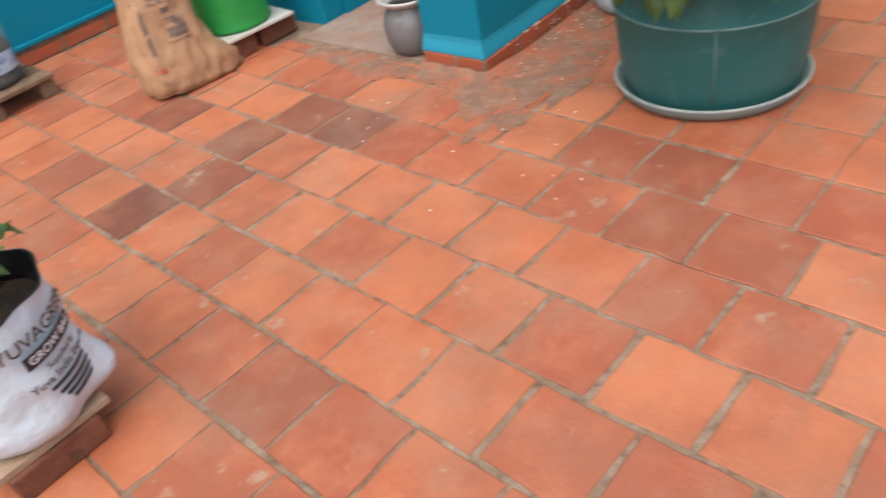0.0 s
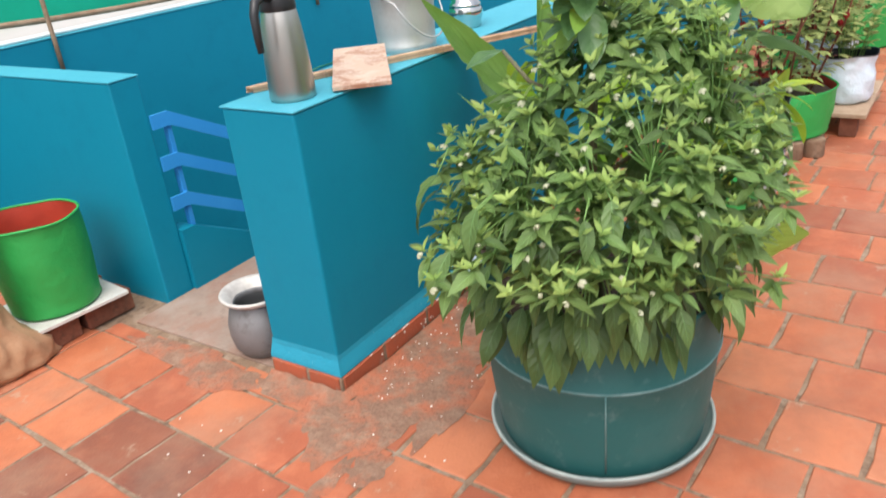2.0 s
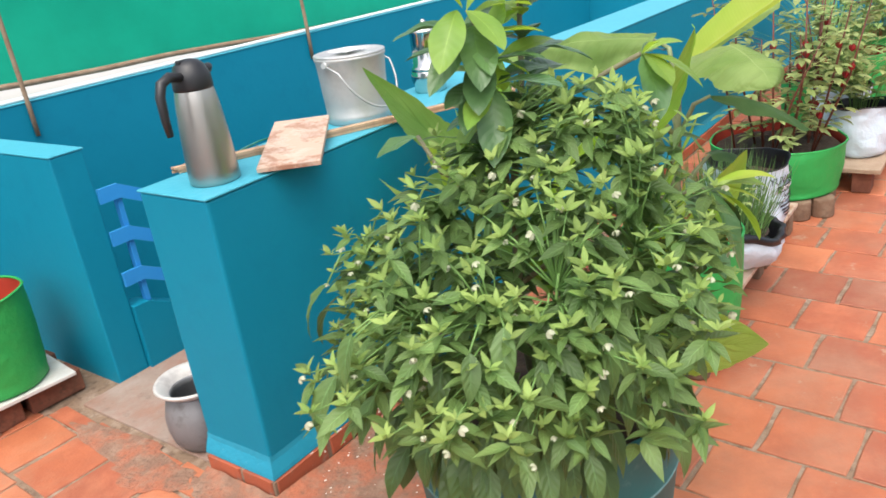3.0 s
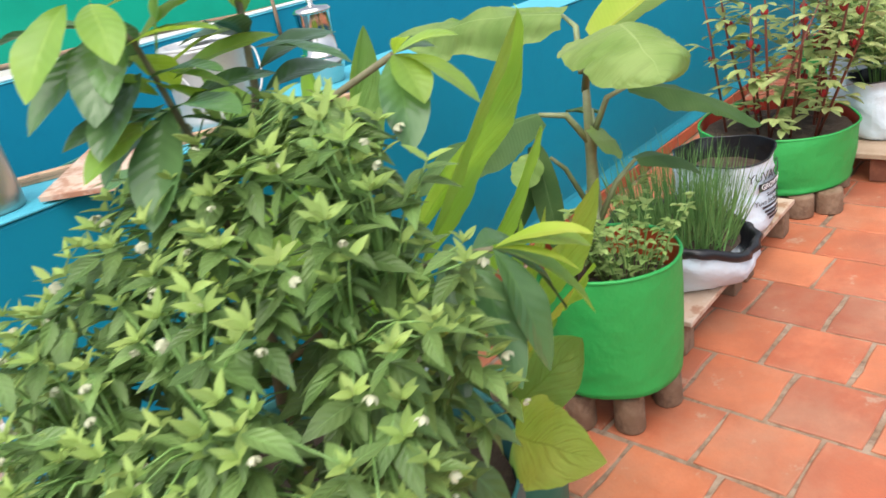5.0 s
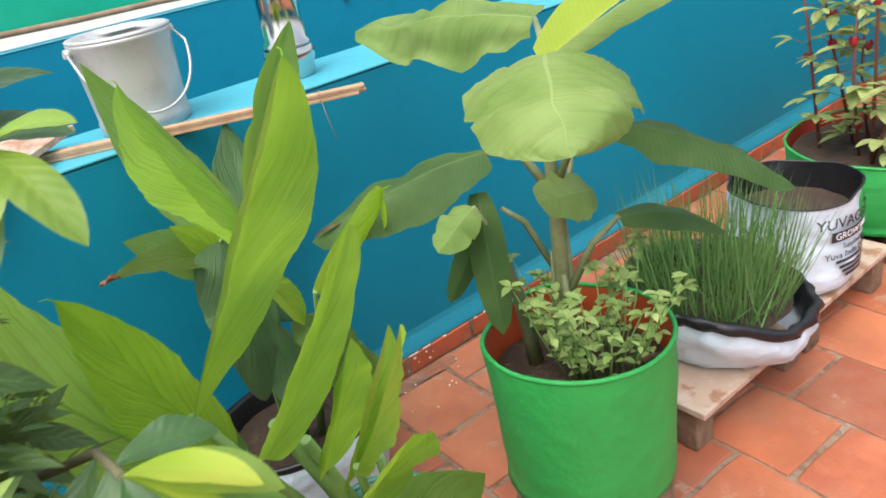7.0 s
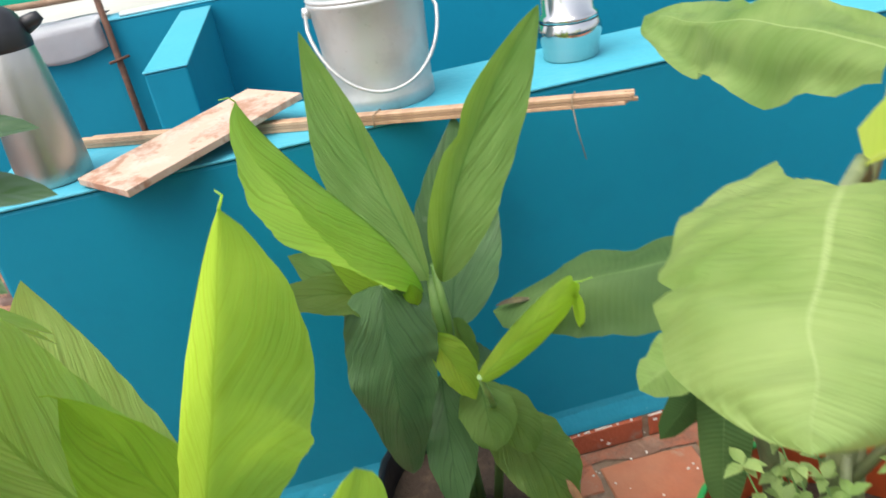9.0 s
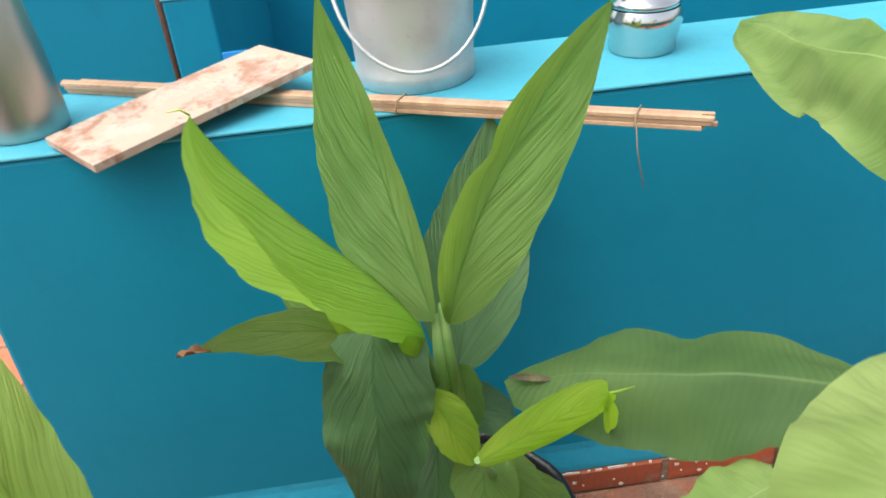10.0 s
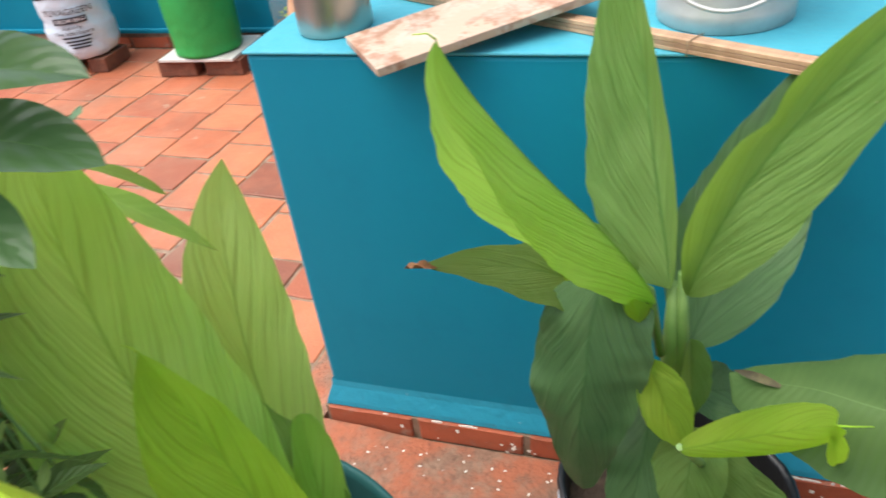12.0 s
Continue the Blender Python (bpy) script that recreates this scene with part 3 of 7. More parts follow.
def leaf(bm, base, tip, width, up=(0, 0, 1), sag=0.12, fold=0.3, shape="turmeric", n=14, m=4, wave=0.0, twist=0.0, curl=0.0, seed=0, bend=0.0, wobble=0.0, hook=0.0, halves=(1, 1), folds=None, curls=None, rag=0.0, pleats=0.0, via=(), lobe=0.0, notches=()):
    """A blade from base to tip. up: where its face looks; sag: how far its middle rises towards up; via: points that its
    midrib passes instead; fold: how much the halves rise from the midrib; twist: degrees of turn from base to tip;
    curl: the halves roll over further out; halves, folds, curls: the same for each half; rag: uneven outline;
    pleats: soft ridges along the side veins; lobe: how far the halves reach back past the base; notches: (half, place, depth, breadth)."""
    uvl = bm.loops.layers.uv.verify()
    base, tip, up = Vector(base), Vector(tip), Vector(up).normalized()
    length = (tip - base).length
    mid = (base + tip) / 2 + up * sag * length * 2
    if bend:
        mid += (tip - base).normalized().cross(up) * bend * length * 2
    knots = [base] + [Vector(v) for v in via] + [tip]

    def spine(s):
        if not via:
            return (1 - s) ** 2 * base + 2 * s * (1 - s) * mid + s * s * tip
        c, last = Vector((0, 0, 0)), len(knots) - 1
        for i, k in enumerate(knots):
            w = 1.0
            for j in range(last + 1):
                if j != i:
                    w *= (s * last - j) / (i - j)
            c += k * w
        return c

    f = SHAPES[shape]
    folds = folds or (fold, fold)
    curls = curls or (curl, curl)
    rows = []
    for i in range(n + 1):
        s = i / n
        c = spine(s)
        d = (spine(min(1.0, s + 0.01)) - spine(max(0.0, s - 0.01))).normalized()
        side = d.cross(up)
        side = side.normalized() if side.length > 1e-4 else d.orthogonal().normalized()
        nrm = side.cross(d).normalized()
        if twist:
            q = Matrix.Rotation(radians(twist) * s, 3, d)
            side, nrm = q @ side, q @ nrm
        row = []
        for j in range(-m, m + 1):
            u = j / m
            h = 1 if u > 0 else 0
            w = width / 2 * f(s) * halves[h]
            for half, place, depth, breadth in notches:
                if half == h:
                    w *= 1 - depth * math.exp(-((s - place) / breadth) ** 2)
            if rag:
                w *= 1 + rag * noise.noise(Vector((s * 6.0 + seed * 3.3, h * 5.1 + seed, 0.7))) + 0.5 * rag * noise.noise(Vector((s * 17.0 + seed, h * 3.7, seed)))
            # the roll is an arc: each strip turns a little further than the one inside it
            a, k = folds[h], curls[h]
            au = abs(u)
            if abs(k) > 1e-4:
                out_w, out_n = (math.sin(a + k * au) - math.sin(a)) / k, (math.cos(a) - math.cos(a + k * au)) / k
            else:
                out_w, out_n = au * math.cos(a), au * math.sin(a)
            ruffle = 0.0 if not wave else math.sin(s * 15 + seed * 1.3 + 2 * h) * (0.5 + noise.noise(Vector((s * 5 + seed, h * 2.2, seed * 0.7)))) + 0.6 * noise.noise(Vector((s * 13 + seed, h * 4.4, 1.1)))
            out = wave * w * ruffle * au ** 1.5
            if pleats:
                out += pleats * w * noise.noise(Vector(((s - au * 0.42) * 30, h * 9.1 + seed, u))) * au ** 0.5
            p = c + side * ((1 if h else -1) * w * out_w) + nrm * (w * out_n + out)
            if lobe:
                p -= d * lobe * length * au ** 1.6 * (1 - s) ** 3
            if wobble:
                q = Vector((s * 3.1 + seed * 7.7, u * 1.3 + seed, seed * 2.1))
                p += nrm * (wobble * w * noise.noise(q) * (0.3 + au)) + side * (0.35 * wobble * w * noise.noise(q * 1.7))
            if hook:
                p -= nrm * hook * length * max(0.0, s - 0.7) ** 2 * 6
            row.append((bm.verts.new(p), (u * 0.5 + 0.5, s)))
        rows.append(row)
    for i in range(n):
        for j in range(2 * m):
            q = (rows[i][j], rows[i][j + 1], rows[i + 1][j + 1], rows[i + 1][j])
            fc = bm.faces.new([v for v, _ in q])
            fc.smooth = True
            for lp, (_, t) in zip(fc.loops, q):
                lp[uvl].uv = t
    return bm


def leaf_part(parent, base, tip, width, mat, label="", name="leaf", **kw):
    o = parent.matrix_world.translation
    if "via" in kw:
        kw["via"] = [Vector(v) - o for v in kw["via"]]
    b = leaf(bmesh.new(), Vector(base) - o, Vector(tip) - o, width, **kw)
    return part(name, b, mat, parent, label)


def stalk(parent, points, radii, mat, name="stalk", n=7):
    o = parent.matrix_world.translation
    return part(name, tube([Vector(p) - o for p in points], radii, n), mat, parent)


def leaf_data(name, length, width, mat, **kw):
    """A leaf mesh that starts at the origin and points along y, its face up, for many copies."""
    b = leaf(bmesh.new(), (0, 0, 0), (0, length, 0), width, **kw)
    me = bpy.data.meshes.new(name)
    b.normal_update()
    b.to_mesh(me)
    b.free()
    me.materials.append(mat)
    return me


def aim(at, direction, up=(0, 0, 1), scale=1.0):
    """A pose with y along direction and z near up."""
    y = Vector(direction).normalized()
    x = y.cross(Vector(up))
    x = x.normalized() if x.length > 1e-4 else y.orthogonal().normalized()
    z = x.cross(y)
    m = Matrix((x, y, z)).transposed().to_4x4()
    return Matrix.Translation(at) @ m @ Matrix.Scale(scale, 4)


def soil_disc(parent, r, z, seed=0, name="soil", n=28, mat=None, lump=0.012):
    b = bmesh.new()
    c = b.verts.new((0, 0, z + lump))
    rings = []
    for k in range(1, 6):
        ring = []
        for i in range(n):
            a = 2 * math.pi * i / n
            rr = r * k / 5
            h = lump * noise.noise(Vector((rr * 14 * math.cos(a) + seed, rr * 14 * math.sin(a), seed))) + (lump * 0.6 if k < 4 else 0)
            ring.append(b.verts.new((rr * math.cos(a), rr * math.sin(a), z + h)))
        rings.append(ring)
    for i in range(n):
        b.faces.new((c, rings[0][i], rings[0][(i + 1) % n]))
        for k in range(4):
            j = (i + 1) % n
            b.faces.new((rings[k][i], rings[k + 1][i], rings[k + 1][j], rings[k][j]))
    return part(name, b, mat or SOIL, parent, smooth=True)
# ---------------------------------------------------------------- containers
def fabric_wob(seed, amount, ripple=0.0, drop=0.0, squash=1.0):
    def f(a, k, r, z):
        q = noise.noise(Vector((math.cos(a) * 1.6 + seed, math.sin(a) * 1.6, k * 0.45)))
        s = 1 + (squash - 1) * math.sin(a) ** 2
        return r * s * (1 + amount * q + ripple * math.sin(a * 9 + k + seed)), z + drop * noise.noise(Vector((math.cos(a) + seed * 3, math.sin(a), 2.2))) * min(1, k / 6)
    return f


def grow_bag_green(name, at, r, h, label, soil=None, lining=RED_LINING, rz=0.0, taper=0.93, seed=1, amount=0.05, lean=0.0):
    """A round sewn fabric bag: outer skin, contrasting lining, stitched rim."""
    bag = tagged(empty(name, at, rz), label, "grow bag")
    if lean:
        bag.matrix_world = pose(*at, lean, 0, rz)
    w = fabric_wob(seed, amount, 0.004, 0.012)
    zs = [0, 0.02, 0.06, 0.15, 0.3, 0.5, 0.7, 0.85, 0.95, 1.0]
    prof = [(r * (0.86 if i == 0 else 0.95 if i == 1 else taper + (1 - taper) * math.sin(z * math.pi / 2)), z * h) for i, z in enumerate(zs)]
    part("body", lathe(prof, 40, w), GREEN_BAG, bag)
    inner = [(p[0] - 0.005, p[1]) for p in prof[2:]]
    b = lathe(inner, 40, lambda a, k, rr, z: w(a, k + 2, rr, z), close_bottom=False)
    bmesh.ops.reverse_faces(b, faces=b.faces[:])
    # the lining follows the same folds as the skin
    part("lining", b, lining, bag)
    rim = []
    for i in range(41):
        a = 2 * math.pi * i / 40
        rr, zz = w(a, 9, prof[-1][0] - 0.002, h)
        rim.append((rr * math.cos(a), rr * math.sin(a), zz))
    part("rim", tube(rim, 0.005, 6, cap=False), GREEN_BAG, bag, "stitched green rim")
    if soil:
        soil_disc(bag, r * 0.93, soil, seed)
    return bag


def writing(text, size, mat, parent, m, name="text", extrude=0.0004):
    cu = bpy.data.curves.new(name, "FONT")
    cu.body, cu.size, cu.extrude, cu.align_x, cu.align_y = text, size, extrude, "CENTER", "CENTER"
    tmp = bpy.data.objects.new(name, cu)
    scene.collection.objects.link(tmp)
    bpy.context.view_layer.update()
    me = bpy.data.meshes.new_from_object(tmp.evaluated_get(bpy.context.evaluated_depsgraph_get()))
    bpy.data.objects.remove(tmp)
    me.materials.clear()
    me.materials.append(mat)
    ob = new(name, me)
    ob.parent = parent
    ob.matrix_basis = m
    return ob


INK = material("black_ink", (0.02, 0.02, 0.03), 0.6)
WHITE_INK = material("white_ink", (0.8, 0.8, 0.82), 0.5)


def wrap(ob, r_at, lift=0.0015):
    """Bend a flat print round an upright bag: x runs along the girth from angle 0, y is the height, z stands off."""
    m = ob.matrix_basis.copy()
    ob.matrix_basis = Matrix.Identity(4)
    for v in ob.data.vertices:
        p = m @ v.co
        r = r_at(p.x / 0.17, p.z) + lift + p.y
        a = p.x / r_at(0, p.z)
        v.co = (r * math.cos(a), r * math.sin(a), p.z)
    return ob


def grow_bag_white(name, at, r, h, label, soil, rz=0.0, seed=3, facing=0.0, printed=True, fold=0.05, corner=None):
    """A printed white film bag, black inside, creased, its rim turned a little out."""
    bag = tagged(empty(name, at, rz), label, "grow bag")
    zs = [0, 0.03, 0.09, 0.14, 0.2, 0.27, 0.35, 0.43, 0.5, 0.58, 0.65, 0.73, 0.8, 0.86, 0.92, 1.0]
    fat = [0.72, 0.86, 0.95, 0.98, 1.0, 1.0, 1.0, 0.995, 0.985, 0.98, 0.97, 0.97, 0.975, 0.98, 0.985, 1.0]
    prof = [(r * f, z * h) for f, z in zip(fat, zs)]
    soft = fabric_wob(seed, fold, 0.012, 0.02)

    def w(a, k, rr, z):
        rr, zz = soft(a, k, rr, z)
        # creases run slantwise round the film
        rr *= 1 + 0.018 * noise.noise(Vector((a * 3 + z * 30, z * 42 - a * 2, seed))) + 0.012 * math.sin(7 * a + z * 46 + seed)
        if corner:
            away = math.atan2(math.sin(a - radians(corner[0])), math.cos(a - radians(corner[0])))
            rr *= 1 + corner[1] * math.exp(-(away / 0.22) ** 2) * math.exp(-((z / h - 0.14) / 0.20) ** 2)
        return rr, zz
    part("body", lathe(prof, 72, w), WHITE_BAG, bag)
    b = lathe([(p[0] - 0.004, p[1]) for p in prof[5:]], 72, lambda a, k, rr, z: w(a, k + 5, rr, z), close_bottom=False)
    bmesh.ops.reverse_faces(b, faces=b.faces[:])
    part("lining", b, BLACK_PLASTIC, bag, "black plastic inside")
    rim = []
    for i in range(73):
        a = 2 * math.pi * i / 72
        rr, zz = w(a, 15, r, h)
        rim.append((rr * math.cos(a), rr * math.sin(a), zz))
    part("rim", tube(rim, 0.003, 5, cap=False), BLACK_PLASTIC, bag, "thin dark bag rim")
    soil_disc(bag, r * 0.95, soil, seed)
    if printed:
        up = Matrix.Rotation(radians(90), 4, "X")
        lines = [("YUVAGREEN", 0.040, 0.80), ("Supplied by", 0.019, 0.555), ("Yuva India Exports", 0.024, 0.47)]
        holder = empty("print")
        holder.parent = bag
        holder.matrix_basis = pose(0, 0, 0, 0, 0, facing)
        for text, size, z in lines:
            t = writing(text, size, INK, holder, Matrix.Translation((0, 0, z * h)) @ up)
            wrap(t, lambda a, zz: r * 1.0, 0.007)
        plate = part("print_box", box(-0.075, 0.075, 0, 0.0006, 0.615 * h, 0.715 * h), INK, holder)
        sub = bmesh.new()
        sub.from_mesh(plate.data)
        bmesh.ops.subdivide_edges(sub, edges=[e for e in sub.edges if abs(e.verts[0].co.x - e.verts[1].co.x) > 0.05], cuts=10)
        sub.to_mesh(plate.data)
        sub.free()
        wrap(plate, lambda a, zz: r * 1.0, 0.0055)
        t = writing("GROW BAG", 0.024, WHITE_INK, holder, Matrix.Translation((0, 0, 0.664 * h)) @ up)
        wrap(t, lambda a, zz: r * 1.0, 0.0068)
        for k, z in enumerate((0.40, 0.34, 0.29, 0.24)):
            bar = part("print_bar", box(-0.06 + 0.01 * k, 0.07 - 0.006 * k, 0, 0.0006, z * h - 0.004, z * h + 0.004), INK, holder)
            sub = bmesh.new()
            sub.from_mesh(bar.data)
            bmesh.ops.subdivide_edges(sub, edges=[e for e in sub.edges if abs(e.verts[0].co.x - e.verts[1].co.x) > 0.05], cuts=10)
            sub.to_mesh(bar.data)
            sub.free()
            wrap(bar, lambda a, zz: r * 1.0, 0.006)
    return bag


def block(name, at, size, mat, label, category, rz=0.0, seed=0, bevel=0.006):
    b = fuzz(box(-size[0] / 2, size[0] / 2, -size[1] / 2, size[1] / 2, 0, size[2], bevel), 0.0025, 18, seed)
    ob = part(name, b, mat)
    ob.matrix_world = pose(*at, 0, 0, rz)
    return tagged(ob, label, category)


def log(name, at, r, h, label, seed=0):
    b = lathe([(r * 0.96, 0), (r, 0.006), (r * 0.98, h - 0.006), (r * 0.93, h), (r * 0.4, h), (0.001, h)], 14)
    ob = part(name, fuzz(b, 0.003, 16, seed), WOOD)
    ob.matrix_world = pose(*at, 0, 0, seed * 40)
    return tagged(ob, label, "wood block", group="wooden blocks under the bags")


# ---- drum with the chili plant and the citrus tree
drum = tagged(empty("drum_planter", (0.2, -0.73, 0)), "teal plastic half drum planter standing in a round saucer", "planter")
DRUM_H = 0.445
wall = [(0.250, 0.012), (0.262, 0.03), (0.272, 0.10), (0.282, 0.20), (0.288, 0.278), (0.2925, 0.284), (0.2925, 0.292), (0.289, 0.298), (0.294, 0.36), (0.296, 0.435), (0.299, DRUM_H), (0.292, DRUM_H), (0.288, 0.43), (0.284, 0.30)]
part("body", lathe(wall, 64, lambda a, k, r, z: (r * (1 + 0.006 * math.sin(2 * a)), z)), DRUM, drum)
part("saucer", lathe([(0.245, 0.001), (0.266, 0.004), (0.278, 0.018), (0.286, 0.034), (0.286, 0.042), (0.280, 0.042), (0.270, 0.024), (0.2, 0.011)], 64), SAUCER, drum, "grey-white rimmed drum saucer")
for a in (205, 296):
    c, s = math.cos(radians(a)), math.sin(radians(a))
    part("seam", tube([(0.268 * c, 0.268 * s, 0.05), (0.2855 * c, 0.2855 * s, 0.22), (0.289 * c, 0.289 * s, 0.28)], 0.0022, 6), SCUFF, drum, "pale moulded seam")
part("rib", lathe([(0.2915, 0.2835), (0.2942, 0.286), (0.2942, 0.290), (0.2915, 0.2925)], 64, lambda a, k, r, z: (r * (1 + 0.006 * math.sin(2 * a)), z), close_bottom=False), SCUFF, drum, "scuffed moulded rib")
part("saucer_rim", lathe([(0.285, 0.037), (0.2895, 0.040), (0.2895, 0.045), (0.285, 0.0475), (0.280, 0.045), (0.280, 0.040)], 64, close_bottom=False), SAUCER_RIM, drum, "pale worn saucer rim")
soil_disc(drum, 0.280, 0.37, 5, lump=0.02)

rng = random.Random(7)
chili = tagged(empty("chili_plant", (0.2, -0.73, 0.385)), "bushy green chili plant with small white flowers in the drum", "plant")
CX = Vector((0.2, -0.73, 0.385))
BUSH = Vector((0.015, -0.79, 0.735))
chili_leaves = [leaf_data("chili_leaf", 0.105 + 0.012 * i, 0.044 + 0.004 * i, LEAF_CHILI, shape="chili", n=9, m=3, fold=0.2, sag=0.05 + 0.03 * i, wave=0.12, seed=i * 2.1) for i in range(4)]
flower = bmesh.new()
for i in range(5):
    a = 2 * math.pi * i / 5
    leaf(flower, (0, 0, 0), (0.011 * math.cos(a), 0.011 * math.sin(a), -0.012), 0.011, up=(math.cos(a), math.sin(a), 1), shape="round", n=3, m=1)
tube([(0, 0, -0.006), (0, 0, -0.014)], 0.0025, 5, flower)
flower_me = bpy.data.meshes.new("flower")
flower.normal_update()
flower.to_mesh(flower_me)
flower.free()
flower_me.materials.append(PETAL)


def crowded(p):
    """The bush keeps clear of the turmeric on its far side."""
    return p.x > 0.185 + 0.23 * (p.y + 1.09) or p.x > 0.04 - 1.3 * (p.y + 0.6)


def shell(a, h):
    """How far the bush reaches at angle a and height h, from -1 at its foot to 1 at its crown; long shoots stand out."""
    r = 0.37 if h < 0.1 else 0.37 * math.sqrt(max(0.05, 1 - ((h - 0.1) / 0.92) ** 2))
    r *= 0.90 + 0.10 * (1 - abs(h))
    r *= 1 + 0.34 * noise.noise(Vector((math.cos(a) * 1.9, math.sin(a) * 1.9, h * 2.3)))
    return r


trunks = []
for i in range(17):
    a = 2 * math.pi * i / 17 + rng.uniform(-0.2, 0.2)
    start = Vector((0.17 + 0.12 * math.cos(a), -0.74 + 0.12 * math.sin(a), 0.38))
    h = rng.uniform(0.0, 0.95)
    reach = shell(a, h) * rng.uniform(0.55, 0.85)
    end = BUSH + Vector((0.86 * reach * math.cos(a) + 0.21 * h, reach * math.sin(a) - 0.06 * h, 0.345 * h))
    if crowded(end):
        continue
    mid = (start + end) / 2 + Vector((0.04 * math.cos(a), 0.04 * math.sin(a), 0.02))
    pts = [start, start.lerp(mid, 0.6), mid, mid.lerp(end, 0.55) + Vector((0, 0, 0.01)), end]
    part("stem", tube([p - CX for p in pts], [0.0065, 0.006, 0.005, 0.0035, 0.002], 6), STEM, chili)
    trunks.append(pts)
joints = [pts[k].lerp(pts[k + 1], t) for pts in trunks for k in range(4) for t in (0.0, 0.33, 0.66)]
young_bm, mid_bm, stems = bmesh.new(), bmesh.new(), bmesh.new()
tufts = []
while len(tufts) < 400:
    a = rng.uniform(0, 2 * math.pi)
    h = rng.uniform(-0.22, 1.0)
    r = shell(a, h) * (1 - 0.55 * rng.random() ** 1.6)
    q = BUSH + Vector((0.86 * r * math.cos(a) + 0.21 * h, r * math.sin(a) - 0.06 * h, 0.355 * h))
    if crowded(q) or any((q - o).length < 0.024 for o, _, _ in tufts):
        continue
    tufts.append((q, a, r / shell(a, h)))
for q, a, depth in tufts:
    root = min(joints, key=lambda j: (j - q).length + 0.6 * max(0.0, j.z - q.z + 0.03))
    knee = root.lerp(q, 0.55) + Vector((0, 0, 0.012))
    tube([root - CX, knee - CX, q - CX], [0.0020, 0.0016, 0.0011], 5, stems)
    grow = (Vector((math.cos(a), math.sin(a), 0)) * 0.6 + Vector((0, 0, 0.8))).normalized()
    spin = rng.uniform(0, 6.283)
    sunlit = depth > 0.72
    # a whorl of grown leaves, then the pale young ones in its heart
    for k in range(rng.randrange(3, 7)):
        b = spin + 2.4 * k + rng.uniform(-0.5, 0.5)
        out = Vector((math.cos(b), math.sin(b), 0)) + 0.45 * Vector((math.cos(a), math.sin(a), 0))
        size = rng.uniform(0.038, 0.072) * (1.0 if sunlit else 1.15)
        way = (out.normalized() + Vector((0, 0, rng.uniform(-0.85, 0.15)))).normalized()
        foot = q - grow * rng.uniform(0.004, 0.055)
        leaf(mid_bm, foot - CX, foot - CX + way * size, size * rng.uniform(0.36, 0.44), up=Vector((rng.gauss(0, 0.25), rng.gauss(0, 0.25), 1)) - 0.3 * out, shape="chili", n=6, m=2, fold=0.22, sag=rng.uniform(0.03, 0.11))
    for k in range(rng.randrange(4, 8) if sunlit else 2):
        b = spin + 2.4 * k
        size = rng.uniform(0.014, 0.036)
        way = (Vector((math.cos(b), math.sin(b), rng.uniform(-0.1, 0.8))) + 0.5 * grow).normalized()
        leaf(young_bm, q - CX, q - CX + way * size, size * 0.36, up=grow, shape="chili", n=4, m=1, fold=0.35, sag=0.05)
    if sunlit and rng.random() < 0.40:
        ob = new("flower", flower_me)
        ob.parent = chili
        ob.matrix_basis = pose(*(q - CX + Vector((0.02 * math.cos(a + 0.6), 0.02 * math.sin(a + 0.6), rng.uniform(-0.02, 0.004)))), rng.uniform(-50, 50), rng.uniform(-50, 50), 0) @ Matrix.Scale(rng.uniform(0.42, 0.75), 4)
# long leaves hang from the lower stems, some of them over the rim of the drum
hung = 0
while hung < 150:
    a = rng.uniform(0, 2 * math.pi)
    low = hung < 62
    z = rng.uniform(0.455, 0.56) if low else rng.uniform(0.55, 0.82)
    r = rng.uniform(0.22, 0.325) if low else rng.uniform(0.16, 0.34)
    c = Vector((0.2, -0.73, 0)).lerp(Vector((BUSH.x, BUSH.y, 0)), 0.25 if low else 0.9)
    q = Vector((c.x + r * math.cos(a), c.y + r * math.sin(a), z))
    if crowded(q) or noise.noise(Vector((math.cos(a) * 2.6, math.sin(a) * 2.6, 4.4))) < (-0.10 if low else -0.5):
        continue
    hung += 1
    way = Vector((math.cos(a) * 0.5, math.sin(a) * 0.5, rng.uniform(-1.6, -0.7))).normalized()
    root = min(joints, key=lambda j: (j - q).length)
    tube([root - CX, root.lerp(q, 0.6) - CX + Vector((0, 0, 0.03)), q - CX], [0.0026, 0.002, 0.0015], 5, stems)
    ob = new("leaf", chili_leaves[rng.randrange(4)])
    ob.parent = chili
    ob.matrix_basis = aim(q - CX, way, (math.cos(a) + rng.gauss(0, 0.35), math.sin(a) + rng.gauss(0, 0.35), 0.5), rng.uniform(0.6, 1.1) if low else rng.uniform(0.5, 0.85))
tagged(part("twig", stems, STEM, chili), kind="stuff")
tagged(part("foliage", mid_bm, LEAF_CHILI_MID, chili), "pointed mid green leaves in whorls", kind="stuff")
tagged(part("foliage", young_bm, LEAF_CHILI_TOP, chili), "small bright green young leaves", kind="stuff")

